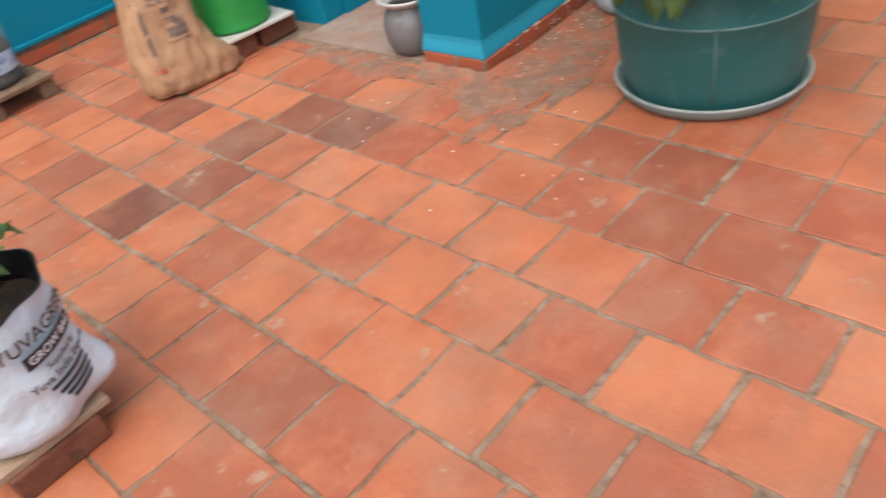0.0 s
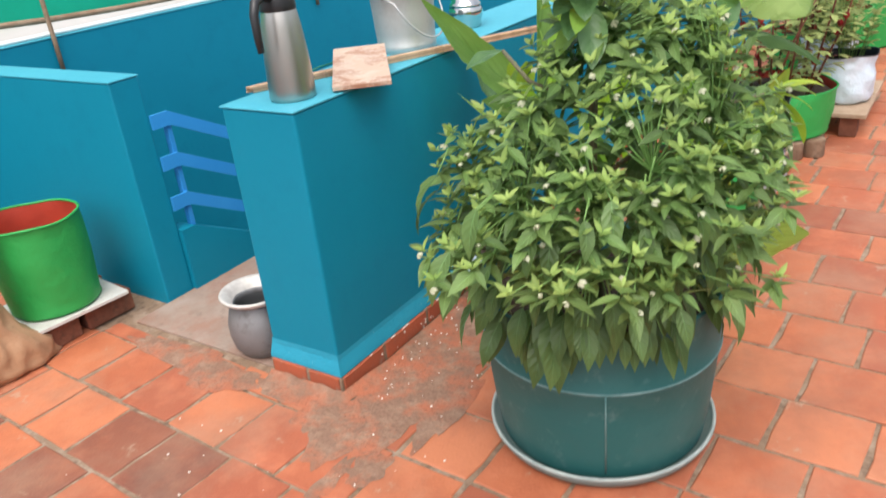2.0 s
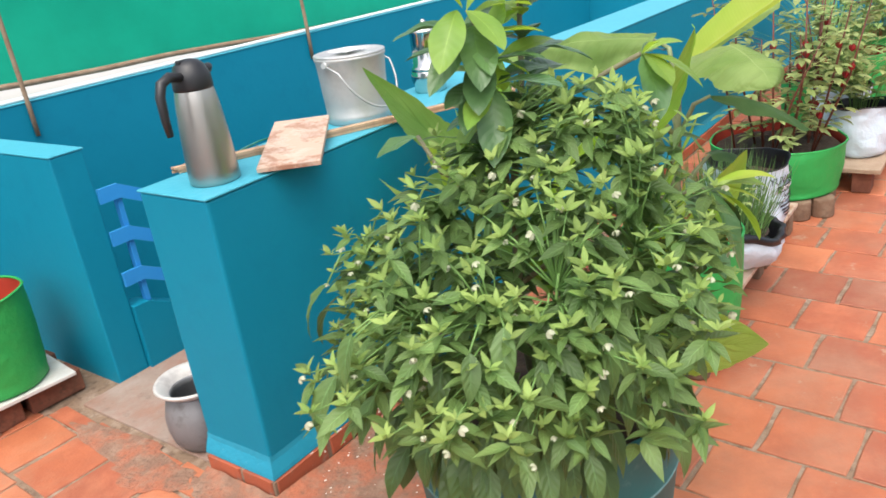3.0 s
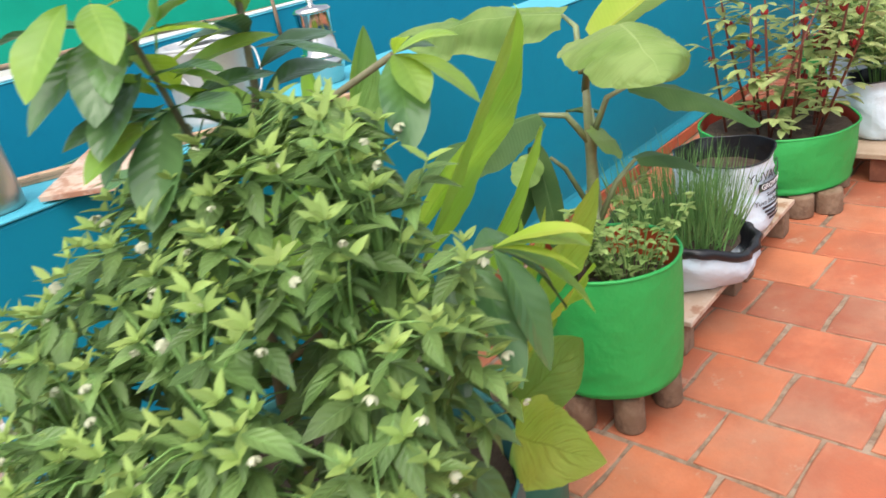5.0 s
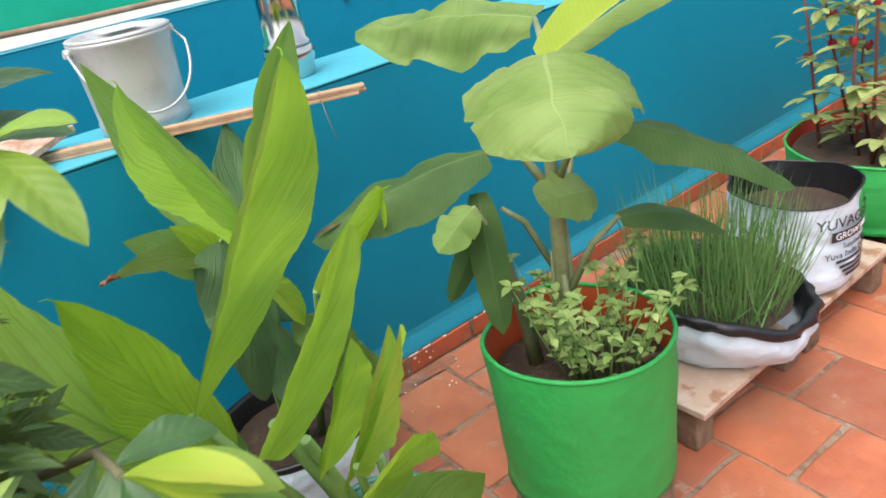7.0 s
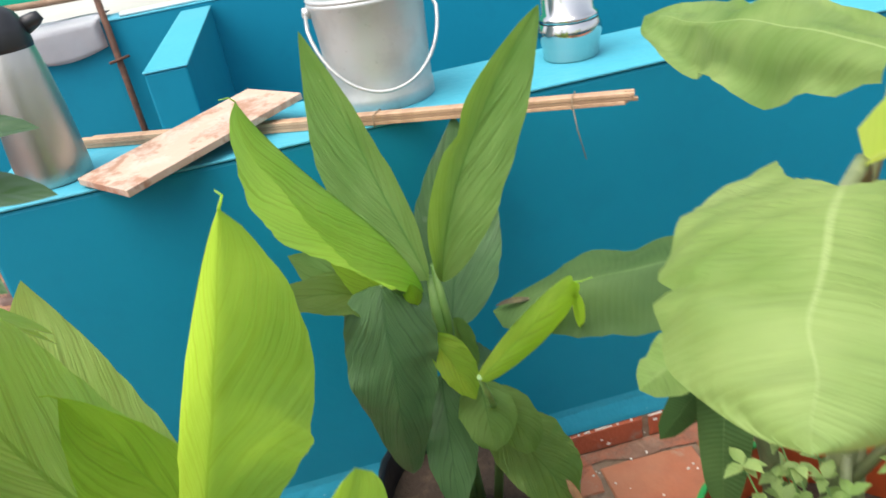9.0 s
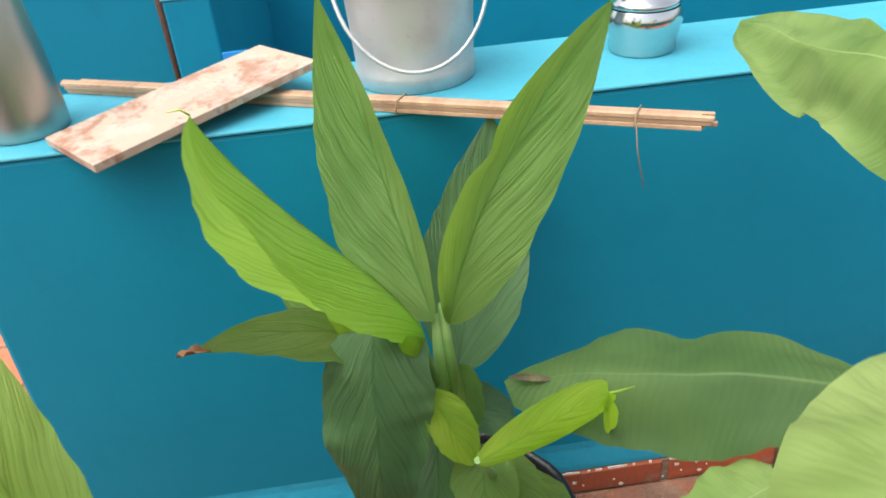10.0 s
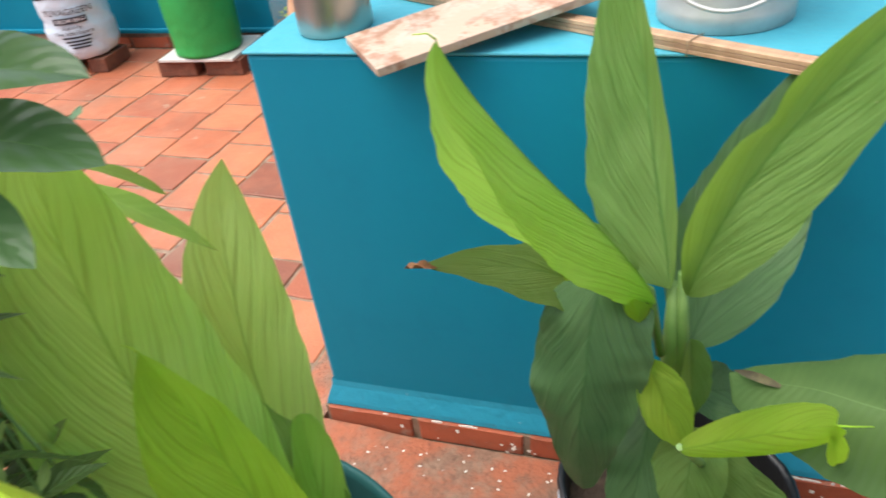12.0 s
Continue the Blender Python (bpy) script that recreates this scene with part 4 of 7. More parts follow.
citrus = tagged(empty("citrus_tree", (0.20, -0.735, 0.38)), "young citrus tree with broad dark and yellow-green leaves in the drum", "tree")
stalk(citrus, [(0.18, -0.74, 0.375), (0.12, -0.75, 0.65), (0.15, -0.745, 0.9), (0.225, -0.735, 1.08), (0.24, -0.735, 1.25), (0.235, -0.735, 1.36)], [0.011, 0.010, 0.008, 0.006, 0.004, 0.002], STEM_WOODY, "trunk", 9)
branches = [
    [(0.125, -0.75, 0.70), (0.20, -0.86, 0.79), (0.265, -0.97, 0.85), (0.266, -1.064, 0.880)],
    [(0.137, -0.747, 0.80), (0.115, -0.75, 0.95), (0.098, -0.76, 1.06), (0.066, -0.76, 1.18), (0.03, -0.76, 1.23)],
    [(0.19, -0.74, 1.00), (0.25, -0.84, 1.06), (0.281, -0.945, 1.112)],
    [(0.145, -0.746, 0.86), (0.095, -0.62, 0.93), (0.15, -0.53, 0.98)],
]
for br in branches:
    stalk(citrus, br, [0.006, 0.005, 0.0045, 0.0035, 0.002][: len(br)], STEM_WOODY, "branch", 7)


def citrus_leaf(base, tip, width, fresh, sag=0.08, up=(0, -0.25, 1), k=[0]):
    k[0] += 1
    leaf_part(citrus, base, tip, width, (LEAF_CITRUS, LEAF_CITRUS_YOUNG, LEAF_BANANA_YOUNG)[fresh], shape="citrus", n=14, m=4, fold=0.2, sag=sag, wave=0.07, seed=k[0] * 1.7, wobble=0.15, up=up)


# the leaning branch: hanging leaves below, fresh ones round its end
for base, tip, w, fresh in (
    ((0.005, -0.76, 1.235), (-0.075, -0.77, 1.150), 0.058, 1),
    ((0.043, -0.76, 1.205), (-0.035, -0.815, 1.115), 0.060, 0),
    ((0.047, -0.76, 1.195), (-0.075, -0.745, 1.115), 0.050, 0),
    ((0.083, -0.76, 1.098), (-0.012, -0.81, 0.985), 0.062, 0),
    ((0.085, -0.76, 1.095), (-0.052, -0.755, 1.090), 0.050, 0),
    ((0.070, -0.76, 1.090), (-0.060, -0.80, 1.060), 0.042, 1),
    ((0.095, -0.76, 1.115), (0.030, -0.775, 1.145), 0.040, 1),
):
    citrus_leaf(base, tip, w, fresh, 0.10)
for base, tip, w, fresh in (
    ((0.098, -0.76, 1.130), (0.235, -0.80, 1.150), 0.045, 1),
    ((0.095, -0.76, 1.140), (0.160, -0.79, 1.100), 0.036, 1),
    ((0.110, -0.755, 1.100), (0.225, -0.79, 1.105), 0.050, 0),
    ((0.085, -0.76, 1.150), (0.100, -0.79, 1.240), 0.045, 1),
    ((0.066, -0.76, 1.178), (0.125, -0.80, 1.215), 0.042, 1),
    ((0.106, -0.76, 1.040), (0.215, -0.77, 1.040), 0.052, 0),
    ((0.030, -0.76, 1.230), (0.075, -0.80, 1.300), 0.048, 1),
    ((0.020, -0.76, 1.235), (-0.045, -0.74, 1.290), 0.052, 1),
    ((0.098, -0.76, 1.060), (0.045, -0.68, 1.025), 0.055, 0),
):
    citrus_leaf(base, tip, w, fresh, 0.07)
# the trunk: dark leaves reach out to one side, the top is fresh
for base, tip, w, fresh in (
    ((0.238, -0.735, 1.105), (0.395, -0.725, 1.120), 0.058, 0),
    ((0.238, -0.735, 1.075), (0.392, -0.735, 1.072), 0.060, 0),
    ((0.236, -0.735, 1.050), (0.345, -0.770, 1.020), 0.044, 0),
    ((0.240, -0.735, 1.190), (0.165, -0.760, 1.215), 0.048, 1),
    ((0.240, -0.735, 1.200), (0.330, -0.760, 1.225), 0.048, 0),
    ((0.240, -0.735, 1.230), (0.205, -0.790, 1.300), 0.050, 1),
    ((0.238, -0.735, 1.290), (0.310, -0.770, 1.360), 0.050, 1),
):
    citrus_leaf(base, tip, w, fresh, 0.09)
for base, tip, w, fresh in (
    ((0.236, -0.735, 1.340), (0.180, -0.76, 1.430), 0.050, 1),
    ((0.236, -0.735, 1.350), (0.250, -0.80, 1.450), 0.050, 1),
    ((0.236, -0.735, 1.320), (0.150, -0.70, 1.360), 0.050, 1),
    ((0.238, -0.735, 1.150), (0.190, -0.640, 1.150), 0.055, 0),
    ((0.190, -0.740, 1.000), (0.130, -0.640, 0.985), 0.055, 0),
    ((0.165, -0.55, 0.955), (0.213, -0.505, 0.900), 0.022, 1),
    ((0.150, -0.53, 0.98), (0.085, -0.470, 0.950), 0.050, 0),
    ((0.165, -0.58, 0.955), (0.262, -0.530, 0.860), 0.030, 1),
    ((0.165, -0.58, 0.955), (0.250, -0.505, 0.835), 0.028, 1),
):
    citrus_leaf(base, tip, w, fresh, 0.09)
# leaves stand round the upper wood at even turns
for k in range(34):
    t = k / 33
    wood = Vector((0.098, -0.76, 1.06)).lerp(Vector((0.03, -0.76, 1.23)), t) if k % 2 else Vector((0.236, -0.735, 1.12)).lerp(Vector((0.236, -0.735, 1.35)), t)
    b = 2.4 * k + 0.5
    reach = 0.105 + 0.03 * ((k * 7) % 5) / 4
    end = wood + Vector((math.cos(b) * 0.85, math.sin(b) * 0.85, 0.25 - 0.75 * ((k * 3) % 4) / 3)).normalized() * reach
    if end.x < 0.31:
        citrus_leaf(wood, end, reach * 0.42, int(k % 5 in (1, 3)), 0.09, (0, 0, 1))
# the low branch ends in a spray of new leaves
NODE = (0.266, -1.064, 0.880)
for base, tip, w, fresh in (
    (NODE, (0.334, -1.165, 0.884), 0.030, 2), (NODE, (0.325, -1.150, 0.835), 0.016, 2), (NODE, (0.352, -1.150, 0.858), 0.040, 1),
    (NODE, (0.377, -1.130, 0.745), 0.056, 1), (NODE, (0.362, -1.095, 0.750), 0.050, 0), (NODE, (0.262, -1.130, 0.724), 0.060, 0),
    ((0.265, -1.02, 0.866), (0.214, -1.120, 0.725), 0.056, 0), ((0.264, -0.98, 0.854), (0.148, -1.085, 0.728), 0.050, 0), ((0.265, -1.03, 0.868), (0.352, -1.030, 0.850), 0.040, 0),
):
    citrus_leaf(base, tip, w, fresh, 0.12)
SPRIG = (0.281, -0.947, 1.112)
for tip, w, fresh in (((0.308, -1.046, 1.047), 0.040, 1), ((0.250, -1.012, 1.062), 0.048, 1), ((0.340, -1.000, 1.120), 0.034, 1), ((0.26, -0.99, 1.135), 0.022, 1), ((0.225, -1.00, 1.010), 0.060, 0), ((0.345, -0.960, 1.105), 0.040, 0)):
    citrus_leaf(SPRIG, tip, w, fresh, 0.11)
# ---- turmeric in a white bag by the wall
def turmeric_bag(name, at, r, h, label, seed):
    bag = tagged(empty(name, at), label, "grow bag")
    w = fabric_wob(seed, 0.07, 0.015, 0.025)
    prof = [(r * 0.8, 0), (r * 0.95, 0.012), (r * 1.02, h * 0.3), (r * 1.0, h * 0.6), (r * 1.03, h * 0.8), (r * 1.06, h * 0.92), (r * 1.0, h)]
    part("body", lathe(prof, 40, w), WHITE_BAG, bag)
    collar = [(r * 1.0, h), (r * 1.03, h + 0.012), (r * 0.99, h + 0.02), (r * 0.95, h + 0.008), (r * 0.93, h - 0.06)]
    part("collar", lathe(collar, 40, lambda a, k, rr, z: w(a, 6, rr, z), close_bottom=False), BLACK_PLASTIC, bag, "rolled black plastic collar")
    soil_disc(bag, r * 0.96, h - 0.045, seed)
    return bag


bag = turmeric_bag("turmeric_bag", (0.715, -0.218, 0.0), 0.175, 0.215, "white plastic grow bag with black rolled rim by the wall", 4)
turmeric = tagged(empty("turmeric_plant", (0.70, -0.24, 0.17)), "turmeric plant with long upright pleated leaves in the bag", "plant")
W = Vector((0.692, -0.315, 0.70))
stalk(turmeric, [(0.69, -0.25, 0.165), (0.692, -0.28, 0.40), (0.692, -0.31, 0.60), W], [0.016, 0.014, 0.011, 0.006], STEM)
stalk(turmeric, [(0.71, -0.24, 0.165), (0.70, -0.28, 0.40), (0.705, -0.31, 0.62), (0.70, -0.32, 0.72)], [0.013, 0.011, 0.009, 0.005], STEM)
stalk(turmeric, [(0.74, -0.26, 0.165), (0.755, -0.33, 0.40), (0.752, -0.37, 0.50)], [0.009, 0.007, 0.004], STEM)
stalk(turmeric, [(0.675, -0.26, 0.165), (0.66, -0.30, 0.42), (0.66, -0.35, 0.66)], [0.009, 0.008, 0.005], STEM)
leaf_no = [0]


def natural(parent):
    """Blades of one plant, each with its own waves and bend."""
    def make(*a, **k):
        leaf_no[0] += 1
        k.setdefault("wobble", 0.16)
        k.setdefault("wave", 0.08)
        k.setdefault("seed", leaf_no[0] * 1.37)
        k.setdefault("n", 46)
        k.setdefault("m", 8)
        k.setdefault("rag", 0.09)
        k.setdefault("pleats", 0.05)
        return leaf_part(parent, *a, **k)
    return make


def drip(parent, points, mat):
    """The dry thread at the end of a blade."""
    stalk(parent, points, [0.001] + [0.0007] * (len(points) - 2) + [0.0004], mat, "leaf_thread", 5)


TL = natural(turmeric)
# two tall blades lean back against the wall, a folded one reaches out over the floor
TL((0.688, -0.325, 0.70), (0.592, -0.01, 1.03), 0.158, LEAF_TURMERIC, via=[(0.648, -0.175, 0.835)], up=(-0.1, -0.75, 0.65), halves=(1.0, 0.75), folds=(0.05, 0.75), curls=(0.1, 0.8), wobble=0.08)
TL((0.708, -0.322, 0.69), (0.929, -0.225, 1.034), 0.140, LEAF_TURMERIC, via=[(0.778, -0.30, 0.868)], up=(-0.35, -0.8, 0.45), halves=(0.55, 0.98), folds=(0.65, 0.02), curls=(0.5, 0.25), wobble=0.08, shape="tall", rag=0.05, notches=[(0, 0.55, 0.3, 0.05)])
# light passing through the folded blade is put into its brighter colour
TL((0.675, -0.352, 0.70), (0.511, -0.502, 1.056), 0.15, LEAF_TURMERIC_LIT, via=[(0.634, -0.425, 0.828), (0.564, -0.475, 0.950)], up=(0.70, -0.22, 0.68), halves=(0.70, 1.12), folds=(-0.62, -1.75), curls=(-0.5, 0.25), wave=0.06, wobble=0.1, shape="tall", notches=[(0, 0.74, 0.22, 0.12), (1, 0.2, 0.3, 0.2)], rag=0.1)
drip(turmeric, [(0.511, -0.502, 1.056), (0.506, -0.505, 1.062), (0.496, -0.510, 1.063)], LEAF_TURMERIC_YOUNG_LIT)
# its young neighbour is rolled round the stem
TL((0.662, -0.345, 0.64), (0.655, -0.405, 0.745), 0.055, LEAF_TURMERIC_YOUNG_LIT, up=(0.1, -0.9, 0.3), fold=-0.3, curl=-1.2, n=24)
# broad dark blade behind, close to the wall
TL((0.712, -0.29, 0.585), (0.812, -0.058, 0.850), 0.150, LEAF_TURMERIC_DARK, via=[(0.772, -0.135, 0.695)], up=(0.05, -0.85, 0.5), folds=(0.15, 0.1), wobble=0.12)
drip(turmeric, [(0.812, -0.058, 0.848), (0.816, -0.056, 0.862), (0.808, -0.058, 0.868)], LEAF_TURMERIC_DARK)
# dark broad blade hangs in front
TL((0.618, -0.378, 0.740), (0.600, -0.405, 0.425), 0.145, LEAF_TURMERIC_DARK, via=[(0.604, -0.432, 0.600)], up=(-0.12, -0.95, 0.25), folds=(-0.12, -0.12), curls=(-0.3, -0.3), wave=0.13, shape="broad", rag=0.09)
stalk(turmeric, [(0.682, -0.325, 0.60), (0.668, -0.35, 0.715), (0.642, -0.365, 0.744), (0.616, -0.380, 0.738)], [0.006, 0.005, 0.004, 0.003], STEM)
# torn blade with a withered tip
TL((0.655, -0.335, 0.675), (0.424, -0.407, 0.762), 0.082, LEAF_TURMERIC, via=[(0.545, -0.36, 0.735)], up=(0.15, -0.7, 0.7), twist=25, folds=(0.25, 0.15), curls=(0.3, 0.4), halves=(1.1, 0.8), wave=0.22, rag=0.14)
part("leaf_tip", leaf(bmesh.new(), Vector((0.446, -0.402, 0.758)) - turmeric.matrix_world.translation, Vector((0.408, -0.410, 0.760)) - turmeric.matrix_world.translation, 0.017, shape="lance", n=8, m=3, fold=1.1, wave=0.9, twist=70, up=(0.1, -0.7, 0.65)), DRY_LEAF, turmeric, "dry brown leaf tip")
TL((0.655, -0.33, 0.66), (0.497, -0.25, 0.755), 0.10, LEAF_TURMERIC, up=(0.2, -0.85, 0.5), sag=0.05, folds=(0.1, 0.3), hook=-0.03)
TL((0.66, -0.345, 0.665), (0.555, -0.342, 0.785), 0.07, LEAF_TURMERIC_YOUNG_LIT, up=(0.3, -0.85, 0.4), sag=0.03, folds=(0.1, 0.7), hook=-0.04)
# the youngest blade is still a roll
TL((0.712, -0.492, 0.628), (0.816, -0.604, 0.809), 0.080, LEAF_TURMERIC_YOUNG_LIT, via=[(0.772, -0.546, 0.722)], up=(0.1, -0.65, 0.72), fold=-0.25, curl=-1.35, wave=0.03, wobble=0.05, rag=0.03, shape="banana")
drip(turmeric, [(0.816, -0.602, 0.806), (0.828, -0.596, 0.801), (0.843, -0.592, 0.800)], LEAF_TURMERIC_YOUNG_LIT)
TL((0.815, -0.598, 0.803), (0.836, -0.556, 0.712), 0.018, LEAF_TURMERIC_YOUNG_LIT, up=(0.2, -0.8, 0.3), sag=0.02, fold=0.3, wave=0.06, wobble=0.05, rag=0.05, shape="slim", n=20, m=4)
stalk(turmeric, [(0.755, -0.33, 0.40), (0.735, -0.42, 0.53), (0.712, -0.492, 0.632)], [0.006, 0.005, 0.004], STEM)
TL((0.668, -0.385, 0.645), (0.715, -0.402, 0.528), 0.064, LEAF_TURMERIC_YOUNG_LIT, up=(0.3, -0.85, 0.4), sag=0.06, fold=0.35, curl=0.3)
TL((0.715, -0.315, 0.62), (0.722, -0.335, 0.505), 0.05, LEAF_TURMERIC, up=(0.6, -0.75, 0.2), sag=0.03, fold=0.5)
TL((0.73, -0.36, 0.52), (0.722, -0.455, 0.47), 0.085, LEAF_TURMERIC, up=(0, -0.6, 0.8), sag=0.15, fold=0.2, shape="round", n=14)
TL((0.735, -0.355, 0.50), (0.785, -0.435, 0.43), 0.078, LEAF_TURMERIC, up=(0.2, -0.6, 0.8), sag=0.15, fold=0.2, shape="round", n=14)
TL((0.75, -0.31, 0.42), (0.845, -0.42, 0.26), 0.125, LEAF_TURMERIC, up=(0.3, -0.8, 0.5), sag=0.12, fold=0.15, wave=0.1)
part("leaf_edge", leaf(bmesh.new(), Vector((0.835, -0.40, 0.325)) - turmeric.matrix_world.translation, Vector((0.848, -0.425, 0.255)) - turmeric.matrix_world.translation, 0.02, shape="lance", n=8, m=3, fold=0.3, wave=0.7, up=(0.3, -0.8, 0.5)), DRY_LEAF, turmeric, "withered brown leaf edge")
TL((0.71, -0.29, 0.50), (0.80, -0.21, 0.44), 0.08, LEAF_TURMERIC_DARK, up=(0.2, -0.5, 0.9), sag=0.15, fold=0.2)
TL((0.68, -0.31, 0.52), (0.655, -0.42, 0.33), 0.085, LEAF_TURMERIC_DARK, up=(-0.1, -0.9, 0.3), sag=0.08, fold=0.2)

# ---- second turmeric between the drum and the banana
pot = tagged(empty("dark_grow_bag", (0.625, -0.72, 0.0)), "dark green plastic grow bag beside the drum", "grow bag")
part("body", lathe([(0.105, 0), (0.118, 0.015), (0.124, 0.15), (0.126, 0.30), (0.122, 0.30), (0.118, 0.24)], 36, fabric_wob(8, 0.04, 0.006, 0.01)), DARK_BAG, pot)
part("rim", lathe([(0.125, 0.292), (0.131, 0.30), (0.126, 0.308), (0.121, 0.30)], 36, fabric_wob(8, 0.04, 0.006, 0.0), close_bottom=False), DARK_BAG, pot)
soil_disc(pot, 0.115, 0.255, 8)
turm2 = tagged(empty("turmeric_plant", (0.60, -0.72, 0.25)), "turmeric plant with broad bright pleated leaves beside the drum", "plant")
B2 = natural(turm2)
stalk(turm2, [(0.60, -0.72, 0.255), (0.55, -0.73, 0.45), (0.49, -0.745, 0.62)], [0.016, 0.014, 0.009], STEM)
stalk(turm2, [(0.62, -0.70, 0.255), (0.57, -0.72, 0.42), (0.52, -0.76, 0.58)], [0.014, 0.012, 0.008], STEM)
stalk(turm2, [(0.64, -0.74, 0.255), (0.62, -0.78, 0.40), (0.60, -0.80, 0.52)], [0.012, 0.010, 0.007], STEM)
stalk(turm2, [(0.59, -0.69, 0.255), (0.50, -0.70, 0.43), (0.44, -0.73, 0.58)], [0.013, 0.011, 0.007], STEM)
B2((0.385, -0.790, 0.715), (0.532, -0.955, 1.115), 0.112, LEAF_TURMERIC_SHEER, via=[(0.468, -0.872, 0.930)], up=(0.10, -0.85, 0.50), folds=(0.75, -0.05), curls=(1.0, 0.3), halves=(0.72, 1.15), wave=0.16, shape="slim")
drip(turm2, [(0.532, -0.955, 1.114), (0.535, -0.950, 1.119), (0.532, -0.949, 1.122)], LEAF_TURMERIC_YOUNG_LIT)
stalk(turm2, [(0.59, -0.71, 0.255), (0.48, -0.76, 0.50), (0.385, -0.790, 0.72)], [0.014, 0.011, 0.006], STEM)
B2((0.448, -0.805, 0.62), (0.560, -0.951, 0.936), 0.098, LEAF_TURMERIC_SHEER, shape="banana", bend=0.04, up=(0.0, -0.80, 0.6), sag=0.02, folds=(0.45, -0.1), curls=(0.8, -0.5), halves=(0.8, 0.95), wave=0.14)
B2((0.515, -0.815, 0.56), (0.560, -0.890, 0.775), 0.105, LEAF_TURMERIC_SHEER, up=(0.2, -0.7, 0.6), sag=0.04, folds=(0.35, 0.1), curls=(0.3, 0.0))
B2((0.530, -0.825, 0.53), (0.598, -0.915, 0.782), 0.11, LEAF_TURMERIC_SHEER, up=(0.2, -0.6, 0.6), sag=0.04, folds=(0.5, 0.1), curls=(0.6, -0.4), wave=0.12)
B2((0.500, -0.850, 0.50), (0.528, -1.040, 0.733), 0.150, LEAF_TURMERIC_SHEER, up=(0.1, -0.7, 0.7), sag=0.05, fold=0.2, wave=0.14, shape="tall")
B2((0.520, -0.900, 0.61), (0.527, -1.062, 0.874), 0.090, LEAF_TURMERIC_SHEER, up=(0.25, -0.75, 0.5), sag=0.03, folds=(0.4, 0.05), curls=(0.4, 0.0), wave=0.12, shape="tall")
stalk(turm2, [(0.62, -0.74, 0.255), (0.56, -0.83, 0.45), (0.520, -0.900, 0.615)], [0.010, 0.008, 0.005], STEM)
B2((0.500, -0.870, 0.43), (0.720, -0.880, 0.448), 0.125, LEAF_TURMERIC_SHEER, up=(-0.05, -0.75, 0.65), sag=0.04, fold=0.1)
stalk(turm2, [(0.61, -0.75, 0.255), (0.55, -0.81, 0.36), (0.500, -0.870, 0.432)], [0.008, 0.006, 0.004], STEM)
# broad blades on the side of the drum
# the brighter colour here holds the light that falls on these blades
B2((0.400, -0.715, 0.58), (0.192, -0.598, 1.030), 0.168, LEAF_TURMERIC_LIT, via=[(0.232, -0.655, 0.835)], up=(0.45, -0.8, 0.4), halves=(1.2, 1.0), folds=(0.15, 0.05), curls=(0.2, -0.2), wobble=0.1)
# a grown blade; its lime tone is backlight given as leaf colour
B2((0.430, -0.725, 0.585), (0.312, -0.700, 0.885), 0.125, LEAF_TURMERIC_YOUNG_LIT, via=[(0.365, -0.705, 0.752)], up=(0.55, -0.7, 0.45), halves=(1.15, 0.8), folds=(0.1, 0.35), curls=(-0.2, 0.5), wave=0.1)
drip(turm2, [(0.312, -0.700, 0.884), (0.306, -0.700, 0.889), (0.298, -0.700, 0.890)], LEAF_TURMERIC_YOUNG_LIT)
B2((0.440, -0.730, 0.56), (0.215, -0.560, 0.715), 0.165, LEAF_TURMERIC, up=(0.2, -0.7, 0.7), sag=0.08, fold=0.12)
B2((0.370, -0.640, 0.56), (0.188, -0.375, 0.868), 0.120, LEAF_TURMERIC_LIT, via=[(0.242, -0.500, 0.735)], up=(0.5, -0.7, 0.45), fold=0.12, wobble=0.08)
B2((0.425, -0.700, 0.57), (0.390, -0.635, 0.765), 0.085, LEAF_TURMERIC_LIT, up=(0.4, -0.8, 0.3), sag=0.03, fold=-0.3, curl=-1.0, shape="banana")
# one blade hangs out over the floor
B2((0.400, -0.940, 0.46), (0.300, -1.173, 0.572), 0.135, LEAF_TURMERIC_LIT, up=(-0.75, 0.1, 0.6), sag=0.05, fold=0.15)
stalk(turm2, [(0.59, -0.76, 0.255), (0.49, -0.86, 0.38), (0.400, -0.940, 0.465)], [0.008, 0.006, 0.004], STEM)

# ---- banana in the green bag on wooden blocks
banana_bag = grow_bag_green("green_grow_bag", (1.095, -0.725, 0.118), 0.178, 0.32, "bright green fabric grow bag with orange lining on blocks", soil=0.235, lining=ORANGE_LINING, seed=2, amount=0.03)
for x, y, r, s in ((0.972, -0.685, 0.040, 1), (1.015, -0.800, 0.040, 2), (1.155, -0.835, 0.038, 3), (1.215, -0.70, 0.040, 4), (1.10, -0.615, 0.042, 5)):
    log("wood_block", (x, y, 0.0), r, 0.104, "short weathered wooden block under the green bag", s)
block("wood_slab", (1.095, -0.725, 0.1035), (0.23, 0.21, 0.014), WOOD, "thin weathered board under the green bag", "board", 8, 3, 0.003)
banana = tagged(empty("banana_plant", (1.09, -0.70, 0.35)), "young banana plant with broad leaves in the green bag", "plant")
BN = lambda *a, **k: leaf_part(banana, *a, **k)
stalk(banana, [(1.105, -0.69, 0.345), (1.095, -0.70, 0.50), (1.085, -0.715, 0.65), (1.080, -0.72, 0.76), (1.075, -0.725, 0.86)], [0.018, 0.016, 0.0135, 0.011, 0.008], STEM_BANANA, "trunk", 12)
